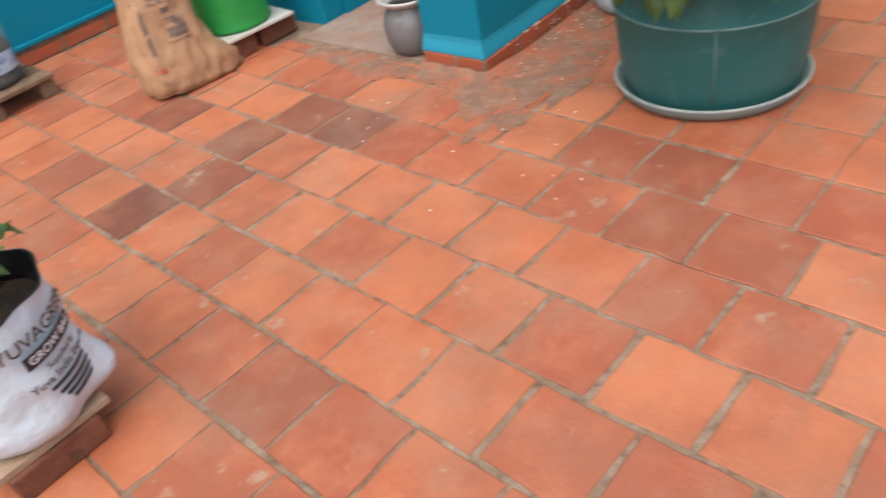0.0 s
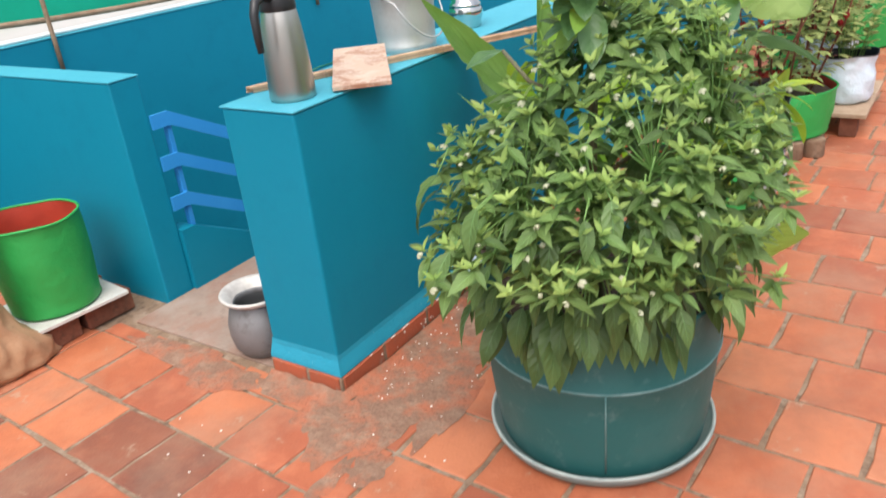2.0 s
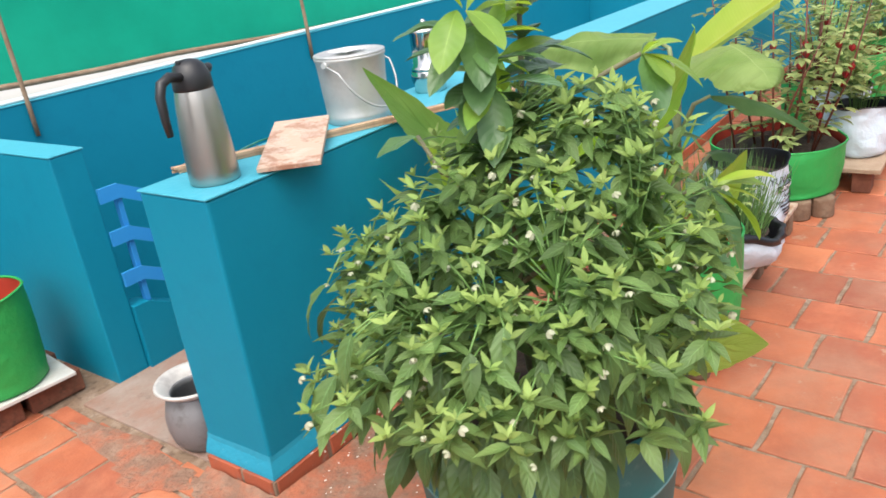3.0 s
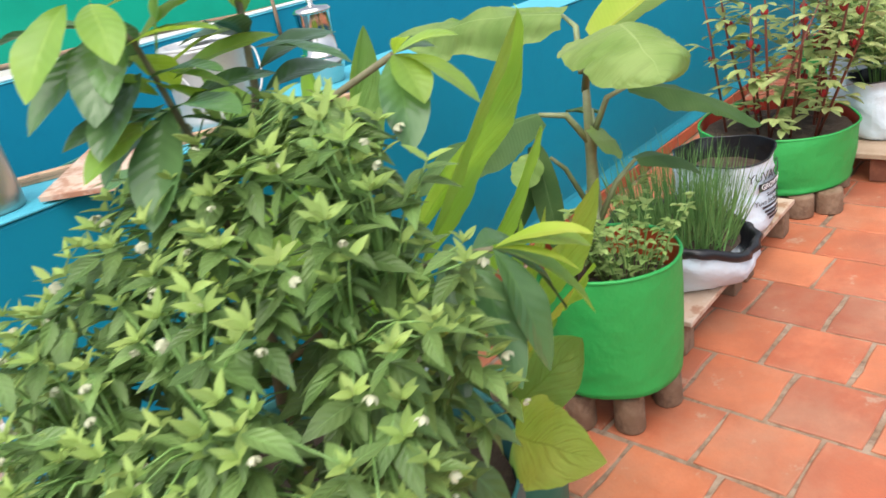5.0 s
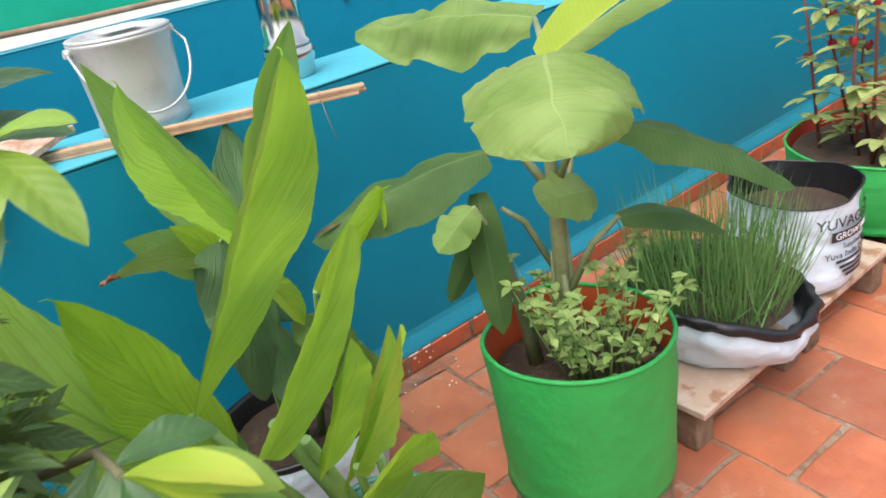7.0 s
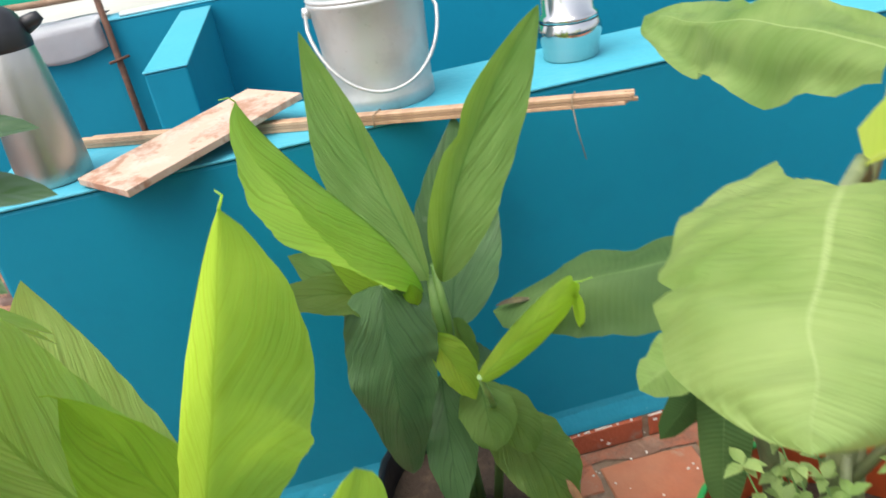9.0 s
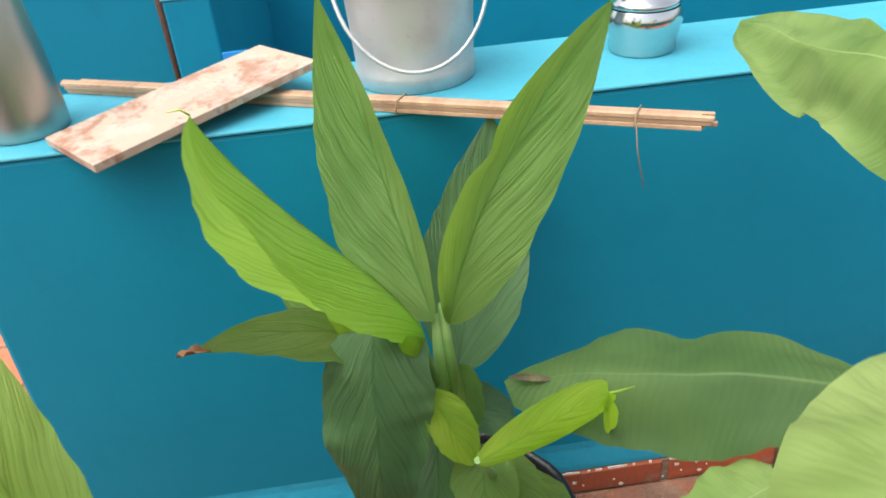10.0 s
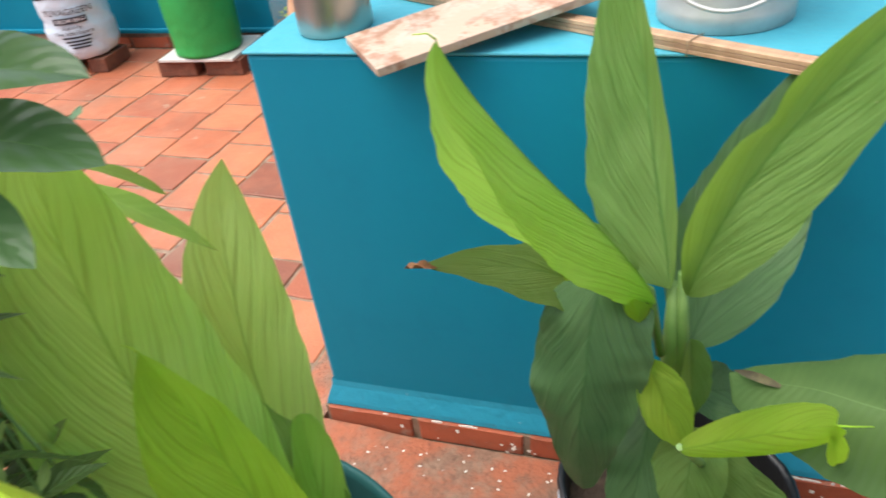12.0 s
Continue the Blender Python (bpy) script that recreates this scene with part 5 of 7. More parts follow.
stalk(banana, [(1.05, -0.655, 0.345), (1.03, -0.65, 0.52), (1.005, -0.64, 0.64), (0.985, -0.632, 0.735)], [0.016, 0.012, 0.009, 0.005], STEM_BANANA, "side_shoot", 9)
for pts, rr in (([(1.078, -0.72, 0.84), (1.03, -0.77, 0.955), (0.905, -0.905, 1.004)], 0.009), ([(1.078, -0.715, 0.88), (1.13, -0.68, 0.97), (1.185, -0.615, 0.985)], 0.008), ([(1.08, -0.72, 0.72), (1.055, -0.68, 0.79), (1.02, -0.63, 0.80)], 0.009), ([(1.08, -0.72, 0.72), (1.10, -0.76, 0.82), (1.12, -0.80, 0.84)], 0.008), ([(1.09, -0.71, 0.50), (1.13, -0.75, 0.61), (1.166, -0.785, 0.657)], 0.008), ([(1.02, -0.645, 0.55), (0.98, -0.655, 0.68), (0.955, -0.655, 0.73)], 0.006), ([(1.09, -0.70, 0.55), (1.06, -0.66, 0.66), (1.02, -0.65, 0.70)], 0.007), ([(1.085, -0.71, 0.62), (1.14, -0.70, 0.72), (1.2, -0.66, 0.76)], 0.007)):
    stalk(banana, pts, [rr, rr * 0.85, rr * 0.6], STEM_BANANA)
for k, (a0, z1, rr) in enumerate(((0.4, 0.66, 0.013), (2.3, 0.60, 0.012), (4.2, 0.56, 0.013), (5.4, 0.70, 0.011))):
    c0, s0 = math.cos(a0), math.sin(a0)
    stalk(banana, [(1.105 + 0.018 * c0, -0.69 + 0.018 * s0, 0.34), (1.098 + 0.016 * c0, -0.70 + 0.016 * s0, 0.45), (1.09 + 0.012 * c0, -0.708 + 0.012 * s0, z1)], [rr, rr * 0.85, rr * 0.4], STEM_BANANA, "sheath", 9)
stalk(banana, [(1.13, -0.72, 0.34), (1.16, -0.80, 0.36), (1.20, -0.83, 0.365)], [0.014, 0.012, 0.006], WOOD, "dry_stub", 7)
BN((0.905, -0.905, 1.012), (0.795, -1.040, 0.938), 0.245, LEAF_BANANA, via=[(0.838, -0.980, 0.996)], up=(-0.26, -0.27, 0.92), folds=(0.02, -0.05), curls=(-1.15, -0.8), halves=(1.14, 1.0), shape="heart", n=48, m=16, wave=0.07, wobble=0.16, rag=0.04, pleats=0.05, seed=3.3, lobe=0.72, notches=[(1, 0.50, 0.16, 0.04), (0, 0.62, 0.12, 0.05)], label="broad pale green hanging leaf")
BN((1.185, -0.615, 0.985), (1.145, -0.100, 0.955), 0.185, LEAF_BANANA, up=(-0.5, -0.45, 0.8), sag=0.035, fold=-0.25, curl=-0.3, shape="banana", n=30, m=8, wave=0.34, wobble=0.5, rag=0.12, seed=5)
BN((1.020, -0.785, 0.962), (1.25, -1.12, 1.18), 0.14, LEAF_BANANA_YOUNG, up=(-0.6, -0.3, 0.7), sag=0.05, folds=(0.25, 0.9), shape="banana", n=24, m=7, wave=0.06, pleats=0.03)
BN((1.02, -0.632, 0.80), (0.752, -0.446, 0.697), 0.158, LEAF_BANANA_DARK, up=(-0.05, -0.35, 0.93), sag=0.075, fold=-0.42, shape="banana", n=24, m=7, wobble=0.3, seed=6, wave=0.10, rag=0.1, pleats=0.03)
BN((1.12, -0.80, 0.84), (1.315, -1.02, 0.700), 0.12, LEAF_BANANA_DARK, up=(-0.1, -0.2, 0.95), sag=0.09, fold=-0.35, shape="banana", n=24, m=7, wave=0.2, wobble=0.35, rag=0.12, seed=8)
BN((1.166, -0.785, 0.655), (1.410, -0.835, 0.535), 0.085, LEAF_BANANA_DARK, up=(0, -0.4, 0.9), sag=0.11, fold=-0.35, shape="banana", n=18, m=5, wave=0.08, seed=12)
BN((1.150, -0.745, 0.705), (0.965, -0.800, 0.765), 0.105, LEAF_BANANA, up=(-0.1, -0.7, 0.7), sag=0.03, fold=-0.2, shape="banana", n=18, m=6, wave=0.2, rag=0.22, seed=13)
BN((0.955, -0.655, 0.73), (0.858, -0.668, 0.690), 0.078, LEAF_BANANA, up=(-0.3, -0.5, 0.7), sag=0.08, fold=-0.35, shape="banana", n=14, m=6, wave=0.25, rag=0.2, seed=9)
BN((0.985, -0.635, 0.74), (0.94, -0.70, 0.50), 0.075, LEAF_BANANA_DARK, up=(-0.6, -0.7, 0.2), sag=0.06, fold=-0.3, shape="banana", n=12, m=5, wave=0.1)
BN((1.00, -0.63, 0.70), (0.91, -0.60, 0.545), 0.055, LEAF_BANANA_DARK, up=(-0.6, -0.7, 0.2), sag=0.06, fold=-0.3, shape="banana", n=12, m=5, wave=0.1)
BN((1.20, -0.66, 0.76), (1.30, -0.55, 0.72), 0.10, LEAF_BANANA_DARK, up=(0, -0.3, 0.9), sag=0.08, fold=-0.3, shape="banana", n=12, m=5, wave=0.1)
BN((1.08, -0.74, 0.95), (1.30, -0.93, 1.06), 0.13, LEAF_BANANA, up=(-0.3, 0.2, 0.9), sag=0.06, fold=-0.25, shape="banana", n=14, m=5, wave=0.06)

dry = leaf(bmesh.new(), Vector((0.755, -0.452, 0.7075)) - banana.matrix_world.translation, Vector((0.800, -0.490, 0.7265)) - banana.matrix_world.translation, 0.009, up=(-0.2, -0.6, 0.85), shape="lance", n=6, m=2, wave=0.4)
part("leaf_tear", dry, DRY_EDGE, banana, "dry brown torn leaf tip")
rng = random.Random(21)


def herb(name, at, radius, height, label, n, size, seed=1, mat=None, tuft=3):
    """A low bushy herb: thin stems with pairs of small leaves."""
    r = random.Random(seed)
    ob = tagged(empty(name, at), label, "plant")
    st, lv = bmesh.new(), bmesh.new()
    for i in range(n):
        a, q = r.uniform(0, 6.283), radius * math.sqrt(r.random())
        tip = Vector((q * math.cos(a), q * math.sin(a), height * r.uniform(0.5, 1.0)))
        foot = Vector((tip.x * 0.35, tip.y * 0.35, 0))
        tube([foot, (foot + tip) / 2 + Vector((r.uniform(-0.01, 0.01), r.uniform(-0.01, 0.01), 0.01)), tip], [0.0022, 0.0018, 0.001], 5, st)
        for k in range(5):
            p = foot.lerp(tip, 0.35 + 0.65 * k / 4)
            for h in range(tuft if k == 4 else 2):
                b = r.uniform(0, 6.283)
                s = size * r.uniform(0.6, 1.15)
                d = Vector((math.cos(b), math.sin(b), r.uniform(-0.3, 0.5))).normalized()
                leaf(lv, p, p + d * s, s * 0.6, shape="chili", n=4, m=1, fold=0.3, sag=0.08)
    tagged(part("stem", st, STEM, ob), kind="stuff")
    tagged(part("foliage", lv, mat or LEAF_HERB, ob), "small soft green leaves", kind="stuff")
    return ob


herb("basil_plant", (1.085, -0.79, 0.352), 0.155, 0.26, "small pale green herb growing in the green bag", 34, 0.027, 3, tuft=6)

# ---- boards with the chive bag and the printed white bag
plank = tagged(empty("plank_bench", (1.80, -0.66, 0.0)), "low bench of tile-patterned boards on short posts", "bench")
part("board", fuzz(box(-0.45, 0.0, -0.16, 0.15, 0.105, 0.122, 0.003), 0.001, 12), MARBLE, plank)
part("board", fuzz(box(0.006, 0.46, -0.145, 0.15, 0.105, 0.122, 0.003), 0.001, 12), MARBLE, plank)
for x in (-0.41, -0.04, 0.06, 0.41):
    for y in (-0.10, 0.10):
        part("leg", fuzz(box(x - 0.032, x + 0.032, y - 0.035, y + 0.035, 0.0, 0.1048, 0.005), 0.002, 16, x), WOOD, plank)

chive_bag = tagged(empty("chive_bag", (1.61, -0.665, 0.1225)), "slumped white plastic grow bag with black rolled collar", "grow bag")
w = fabric_wob(6, 0.05, 0.012, 0.02)


def slump(a, k, r, z):
    """The film sags and bulges towards the open floor, in slanting creases."""
    front = max(0.0, math.cos(a + 1.15))
    rr, zz = w(a, k, r, z)
    rr *= 1 + 0.15 * front * min(1.0, z / 0.08) + 0.018 * math.sin(19 * a + z * 95) * min(1.0, z / 0.03) + 0.02 * noise.noise(Vector((a * 4 + z * 30, z * 50, 2.0)))
    return rr, zz - 0.060 * front * min(1.0, z / 0.05)


part("body", lathe([(0.125, 0.0), (0.145, 0.012), (0.156, 0.035), (0.168, 0.06), (0.184, 0.085), (0.196, 0.11), (0.200, 0.13), (0.196, 0.155)], 84, slump), WHITE_BAG, chive_bag)
part("collar", lathe([(0.197, 0.150), (0.206, 0.158), (0.205, 0.172), (0.196, 0.182), (0.186, 0.172), (0.176, 0.11)], 84, lambda a, k, r, z: (slump(a, 6, r, z)[0] * (1 + 0.010 * math.sin(23 * a + k)), slump(a, 6, r, z)[1] + 0.006 * math.sin(5 * a + 1)), close_bottom=False), BLACK_PLASTIC, chive_bag, "crumpled black plastic collar")
soil_disc(chive_bag, 0.182, 0.115, 6)
chives = tagged(empty("chives", (1.61, -0.67, 0.238)), "dense clump of thin upright green chives", "plant")
r = random.Random(5)
cb = bmesh.new()
for i in range(620):
    a, q = r.uniform(0, 6.283), 0.175 * math.sqrt(r.random())
    p = Vector((q * math.cos(a), q * math.sin(a), 0))
    L = r.uniform(0.13, 0.30)
    t = p + Vector((r.gauss(0, 0.035) + p.x * 0.25, r.gauss(0, 0.035) + p.y * 0.25, L))
    leaf(cb, p, t, 0.0052, up=(r.gauss(0, 1), r.gauss(0, 1), 0.2), sag=r.uniform(-0.08, 0.08), fold=0.5, shape="blade", n=5, m=1)
tagged(part("blade", cb, LEAF_GRASS, chives), kind="stuff")

grow_bag_white("white_grow_bag", (1.98, -0.665, 0.1225), 0.158, 0.265, "white printed plastic grow bag with black inside on the bench", 0.19, seed=3, facing=-92)

# ---- roselle in a wide green bag
wide = grow_bag_green("wide_grow_bag", (2.60, -0.63, 0.085), 0.285, 0.215, "wide low green fabric grow bag on wooden blocks", soil=0.18, lining=RED_LINING, seed=5, amount=0.03)
for x, y, s in ((2.40, -0.78, 6), (2.47, -0.86, 7), (2.72, -0.82, 8), (2.55, -0.45, 9), (2.75, -0.52, 10)):
    log("wood_block", (x, y, 0.0), 0.05, 0.084, "short weathered wooden block under the wide bag", s)
roselle = tagged(empty("roselle_plant", (2.60, -0.63, 0.27)), "tall roselle plants with red stems and red calyces", "plant")
r = random.Random(9)
st, lv, cx = bmesh.new(), bmesh.new(), bmesh.new()
for i in range(15):
    a, q = r.uniform(0, 6.283), 0.2 * math.sqrt(r.random())
    foot = Vector((q * math.cos(a), q * math.sin(a), 0))
    hgt = r.uniform(0.45, 0.78)
    tip = foot + Vector((r.gauss(0, 0.08) + foot.x * 0.5, r.gauss(0, 0.08) + foot.y * 0.5, hgt))
    mid = (foot + tip) / 2 + Vector((r.gauss(0, 0.015), r.gauss(0, 0.015), 0))
    tube([foot, mid, tip], [0.0055, 0.0045, 0.002], 6, st)
    for k in range(17):
        t = 0.10 + 0.90 * k / 16
        p = (1 - t) ** 2 * foot + 2 * t * (1 - t) * mid + t * t * tip
        b = r.uniform(0, 6.283)
        d = Vector((math.cos(b), math.sin(b), r.uniform(-0.2, 0.6))).normalized()
        e = p + d * r.uniform(0.02, 0.06)
        tube([p, e], 0.0012, 4, st)
        for h in range(3):
            c = b + (h - 1) * 0.7
            s = r.uniform(0.045, 0.09)
            leaf(lv, e, e + Vector((math.cos(c), math.sin(c), r.uniform(-0.5, 0.3))).normalized() * s, s * 0.42, shape="lance", n=4, m=1, fold=0.25, sag=0.06)
        if 0.2 < t < 0.75 and r.random() < 0.27:
            c = p + Vector((math.cos(b + 2), math.sin(b + 2), 0)) * 0.014
            for h in range(5):
                g = 6.283 * h / 5
                leaf(cx, c - Vector((0, 0, 0.010)), c + Vector((0.008 * math.cos(g), 0.008 * math.sin(g), 0.022)), 0.016, up=(math.cos(g), math.sin(g), 0.2), shape="round", n=3, m=1, sag=0.18)
tagged(part("stem", st, STEM_RED, roselle, "thin dark red stems"), kind="stuff")
tagged(part("foliage", lv, LEAF_ROSELLE, roselle), "narrow pale green leaves", kind="stuff")
tagged(part("calyx", cx, CALYX, roselle), "bright red fleshy calyces", kind="stuff")

# ---- bags further along the wall
bench2 = tagged(empty("plank_bench", (3.12, -0.80, 0.0)), "low wooden bench of rough boards on bricks", "bench")
part("board", fuzz(box(-0.36, 0.34, -0.24, 0.0, 0.10, 0.122, 0.004), 0.002, 12), PALE_WOOD, bench2)
part("board", fuzz(box(-0.36, 0.34, 0.006, 0.22, 0.10, 0.122, 0.004), 0.002, 12), PALE_WOOD, bench2)
for x in (-0.28, 0.24):
    for y in (-0.16, 0.12):
        part("leg", fuzz(box(x - 0.055, x + 0.055, y - 0.04, y + 0.04, 0.0, 0.0998, 0.005), 0.002, 16, x), BRICK, bench2)
far1 = grow_bag_white("white_grow_bag", (3.02, -0.90, 0.1225), 0.13, 0.24, "crumpled white plastic grow bag with dark rim", 0.18, seed=11, printed=False, fold=0.09)
far2 = grow_bag_white("white_grow_bag", (3.30, -0.76, 0.1225), 0.14, 0.27, "crumpled white plastic grow bag with dark rim", 0.2, seed=13, printed=False, fold=0.09)
herb("leafy_plant", (3.02, -0.90, 0.31), 0.16, 0.38, "thin leafy green plant in a white bag", 26, 0.06, 14, LEAF_ROSELLE)
herb("leafy_plant", (3.30, -0.76, 0.33), 0.18, 0.45, "thin leafy green plant in a white bag", 26, 0.06, 15, LEAF_ROSELLE)
far3 = grow_bag_green("green_grow_bag", (3.75, -0.60, 0.0), 0.22, 0.34, "green fabric grow bag standing by the wall", soil=0.29, seed=17)
grass = tagged(empty("lemongrass", (3.75, -0.60, 0.29)), "arching clump of long green lemongrass", "plant")
gb = bmesh.new()
for i in range(260):
    a, q = r.uniform(0, 6.283), 0.09 * math.sqrt(r.random())
    p = Vector((q * math.cos(a), q * math.sin(a), 0))
    L = r.uniform(0.4, 0.75)
    t = p + Vector((math.cos(a) * L * r.uniform(0.2, 0.75), math.sin(a) * L * r.uniform(0.2, 0.75), L * r.uniform(0.3, 0.95)))
    leaf(gb, p, t, 0.011, up=(-math.cos(a), -math.sin(a), 0.9), sag=0.14, fold=0.4, shape="blade", n=8, m=1)
tagged(part("blade", gb, LEAF_GRASS, grass), kind="stuff")
grow_bag_green("green_grow_bag", (4.35, -0.62, 0.0), 0.24, 0.36, "green fabric grow bag standing by the wall", soil=0.3, seed=19)
herb("leafy_plant", (4.35, -0.62, 0.3), 0.3, 0.75, "tall leafy plant in a green bag", 46, 0.08, 16, LEAF_HERB)
grow_bag_green("green_grow_bag", (5.0, -0.75, 0.0), 0.24, 0.36, "green fabric grow bag standing by the wall", soil=0.3, seed=23)
herb("leafy_plant", (5.0, -0.75, 0.3), 0.32, 0.85, "tall leafy plant in a green bag", 46, 0.08, 18, LEAF_HERB)
# ---------------------------------------------------------------- things on the stair wall
flask = tagged(empty("vacuum_flask", (0.118, 0.105, H)), "brushed steel vacuum flask with black lid and handle", "flask")
part("body", lathe([(0.058, 0.0), (0.0615, 0.003), (0.0625, 0.012), (0.062, 0.04), (0.058, 0.12), (0.052, 0.19), (0.047, 0.225), (0.045, 0.232)], 40), STEEL, flask, "brushed steel body")
part("lid", lathe([(0.0465, 0.229), (0.0475, 0.235), (0.0465, 0.258), (0.044, 0.268), (0.036, 0.285), (0.024, 0.296), (0.008, 0.300), (0.001, 0.300)], 32), BLACK_MATT, flask, "black plastic domed lid")
part("spout", tube([(0.035, 0.006, 0.258), (0.062, 0.012, 0.268), (0.070, 0.014, 0.272)], [0.016, 0.012, 0.008], 10), BLACK_MATT, flask)
part("handle", tube([(-0.030, -0.012, 0.262), (-0.075, -0.022, 0.272), (-0.105, -0.030, 0.262), (-0.118, -0.034, 0.235), (-0.120, -0.035, 0.18), (-0.117, -0.034, 0.145)], [0.011, 0.012, 0.012, 0.0115, 0.010, 0.008], 10), BLACK_MATT, flask)
part("thumb_lever", box(-0.03, 0.012, -0.008, 0.008, 0.288, 0.300, 0.003), BLACK_MATT, flask)

bucket = tagged(empty("bucket", (0.725, 0.155, H)), "dented aluminium bucket with wire bail and lid", "bucket")
part("body", lathe([(0.094, 0.0), (0.097, 0.002), (0.0975, 0.026), (0.0955, 0.030), (0.097, 0.06), (0.101, 0.13), (0.105, 0.185), (0.108, 0.190), (0.109, 0.196), (0.106, 0.199), (0.102, 0.194)], 56, lambda a, k, r, z: (r * (1 + 0.006 * noise.noise(Vector((math.cos(a) * 2, math.sin(a) * 2, z * 12)))), z)), ALUMINIUM, bucket, "dull aluminium body")
part("lid", lathe([(0.101, 0.188), (0.108, 0.199), (0.1095, 0.203), (0.104, 0.206), (0.090, 0.204), (0.086, 0.198), (0.03, 0.198), (0.001, 0.198)], 48, close_bottom=False), ALUMINIUM, bucket)
bail = []
for i in range(25):
    a = math.pi * i / 24
    bail.append((-0.118 * math.cos(a) * 1.0, -0.045 - 0.075 * math.sin(a), 0.178 - 0.135 * math.sin(a)))
bail = [(-0.113, -0.002, 0.182)] + bail[1:-1] + [(0.113, -0.002, 0.182)]
part("bail", tube(bail, 0.0032, 8), ALUMINIUM, bucket, "bent wire bail")
for s in (-1, 1):
    part("lug", tube([(s * 0.104, 0, 0.182), (s * 0.118, -0.001, 0.184)], [0.011, 0.009], 10), ALUMINIUM, bucket)
part("paper", fuzz(box(-0.03, 0.055, -0.02, 0.055, 0.2065, 0.209), 0.004, 25), WHITE_PAPER, bucket, "crumpled scrap of white paper")

cup = tagged(empty("coffee_filter", (1.105, 0.155, H)), "polished steel coffee filter with lid on the wall", "coffee filter")
cup.scale = (1.18, 1.18, 1.18)
part("lower_cup", lathe([(0.044, 0.0), (0.0465, 0.003), (0.0465, 0.020), (0.049, 0.026), (0.0535, 0.042), (0.0535, 0.052), (0.049, 0.062)], 40), CHROME, cup)
part("upper_cup", lathe([(0.045, 0.060), (0.050, 0.066), (0.048, 0.071), (0.0425, 0.076), (0.0425, 0.168), (0.0445, 0.171)], 40), CHROME, cup)
part("lid", lathe([(0.046, 0.168), (0.0465, 0.174), (0.040, 0.181), (0.012, 0.184), (0.006, 0.188), (0.009, 0.196), (0.005, 0.203), (0.001, 0.204)], 36), CHROME, cup)

slab = part("marble_tile", fuzz(box(-0.19, 0.19, -0.08, 0.08, 0.0, 0.013, 0.0015), 0.0006, 20), MARBLE)
slab.matrix_world = Matrix.Translation((0.374, 0.072, 0.8690)) @ pose(0, 0, 0, 0, 0, 39) @ pose(0, 0, 0, 0, -5.0, 0)
tagged(slab, "broken strip of brown marbled tile lying on the wall", "tile")

sticks = tagged(empty("slat_bundle", (0.6, 0.045, H + 0.001)), "bundle of thin split wooden slats across the wall", "wood")
ends = ((1.083, -0.194), (0.115, 0.288))
axis = Vector((ends[1][0] - ends[0][0], ends[1][1] - ends[0][1], 0))
r = random.Random(31)
for i in range(3):
    for j in range(3):
        b = box(-axis.length / 2 + r.uniform(0, 0.02), axis.length / 2 - r.uniform(0, 0.05), -0.0038, 0.0038, 0, 0.0058, 0.0006, 1)
        part("slat", b, SPLIT_WOOD, sticks, at=pose(0, 0.001, j * 0.0062, 0, 0, math.degrees(math.atan2(axis.y, axis.x))) @ pose(0, (i - 1.0) * 0.0079, 0, 0, 0, r.uniform(-0.15, 0.15)))
for t in (-0.44, -0.1, 0.3):
    p = axis.normalized() * t
    part("tie", tube([(p.x - 0.009, p.y - 0.016, -0.0002), (p.x - 0.009, p.y - 0.016, 0.0195), (p.x + 0.009, p.y + 0.016, 0.0195), (p.x + 0.009, p.y + 0.016, 0.0)], 0.0011, 5), STRING, sticks)
p = axis.normalized() * -0.44
part("loose_string", tube([(p.x - 0.009, p.y - 0.018, 0.01), (p.x - 0.006, p.y - 0.022, -0.03), (p.x + 0.005, p.y - 0.022, -0.085)], 0.0009, 5), STRING, sticks)
wire = part("green_string", tube([(0.33, 0.262, H + 0.004), (0.40, 0.258, H + 0.012), (0.48, 0.24, H + 0.014), (0.55, 0.25, H + 0.004)], 0.003, 6), DARK_BAG)
tagged(wire, "short green plastic string lying on the wall", "string")

pot = tagged(empty("metal_pot", (0.072, 0.388, 0.0035)), "round grey aluminium water pot with flared pale rim", "pot")
part("body", lathe([(0.055, 0.0), (0.075, 0.006), (0.094, 0.035), (0.102, 0.075), (0.102, 0.115), (0.092, 0.155), (0.077, 0.178), (0.074, 0.190), (0.070, 0.186), (0.07, 0.17), (0.088, 0.145), (0.096, 0.1)], 44, lambda a, k, rr, z: (rr * (1 + 0.01 * noise.noise(Vector((math.cos(a) * 2, math.sin(a) * 2, z * 9)))), z)), POT_METAL, pot)
part("rim", lathe([(0.073, 0.184), (0.090, 0.194), (0.106, 0.206), (0.112, 0.214), (0.109, 0.220), (0.100, 0.217), (0.085, 0.205), (0.071, 0.186)], 44, close_bottom=False), POT_RIM, pot, "pale flared rim")

# ---------------------------------------------------------------- the corner by the parapet
for x, y, rz in ((-0.24, 1.13, 4), (-0.02, 1.13, -2), (-0.22, 1.32, 0), (0.0, 1.33, 3)):
    tagged(block("brick", (x, y, 0.0), (0.19, 0.10, 0.085), BRICK, "dark damp clay brick under the empty green bag", "brick", rz, x), group="bricks under the green bag")
slab2 = part("white_slab", fuzz(box(-0.18, 0.18, -0.165, 0.165, 0, 0.013, 0.002), 0.001, 14), WHITE_TILE)
slab2.matrix_world = pose(-0.125, 1.215, 0.0875, 0, 0, -6)
tagged(slab2, "cracked white glazed tile lying on bricks", "tile")
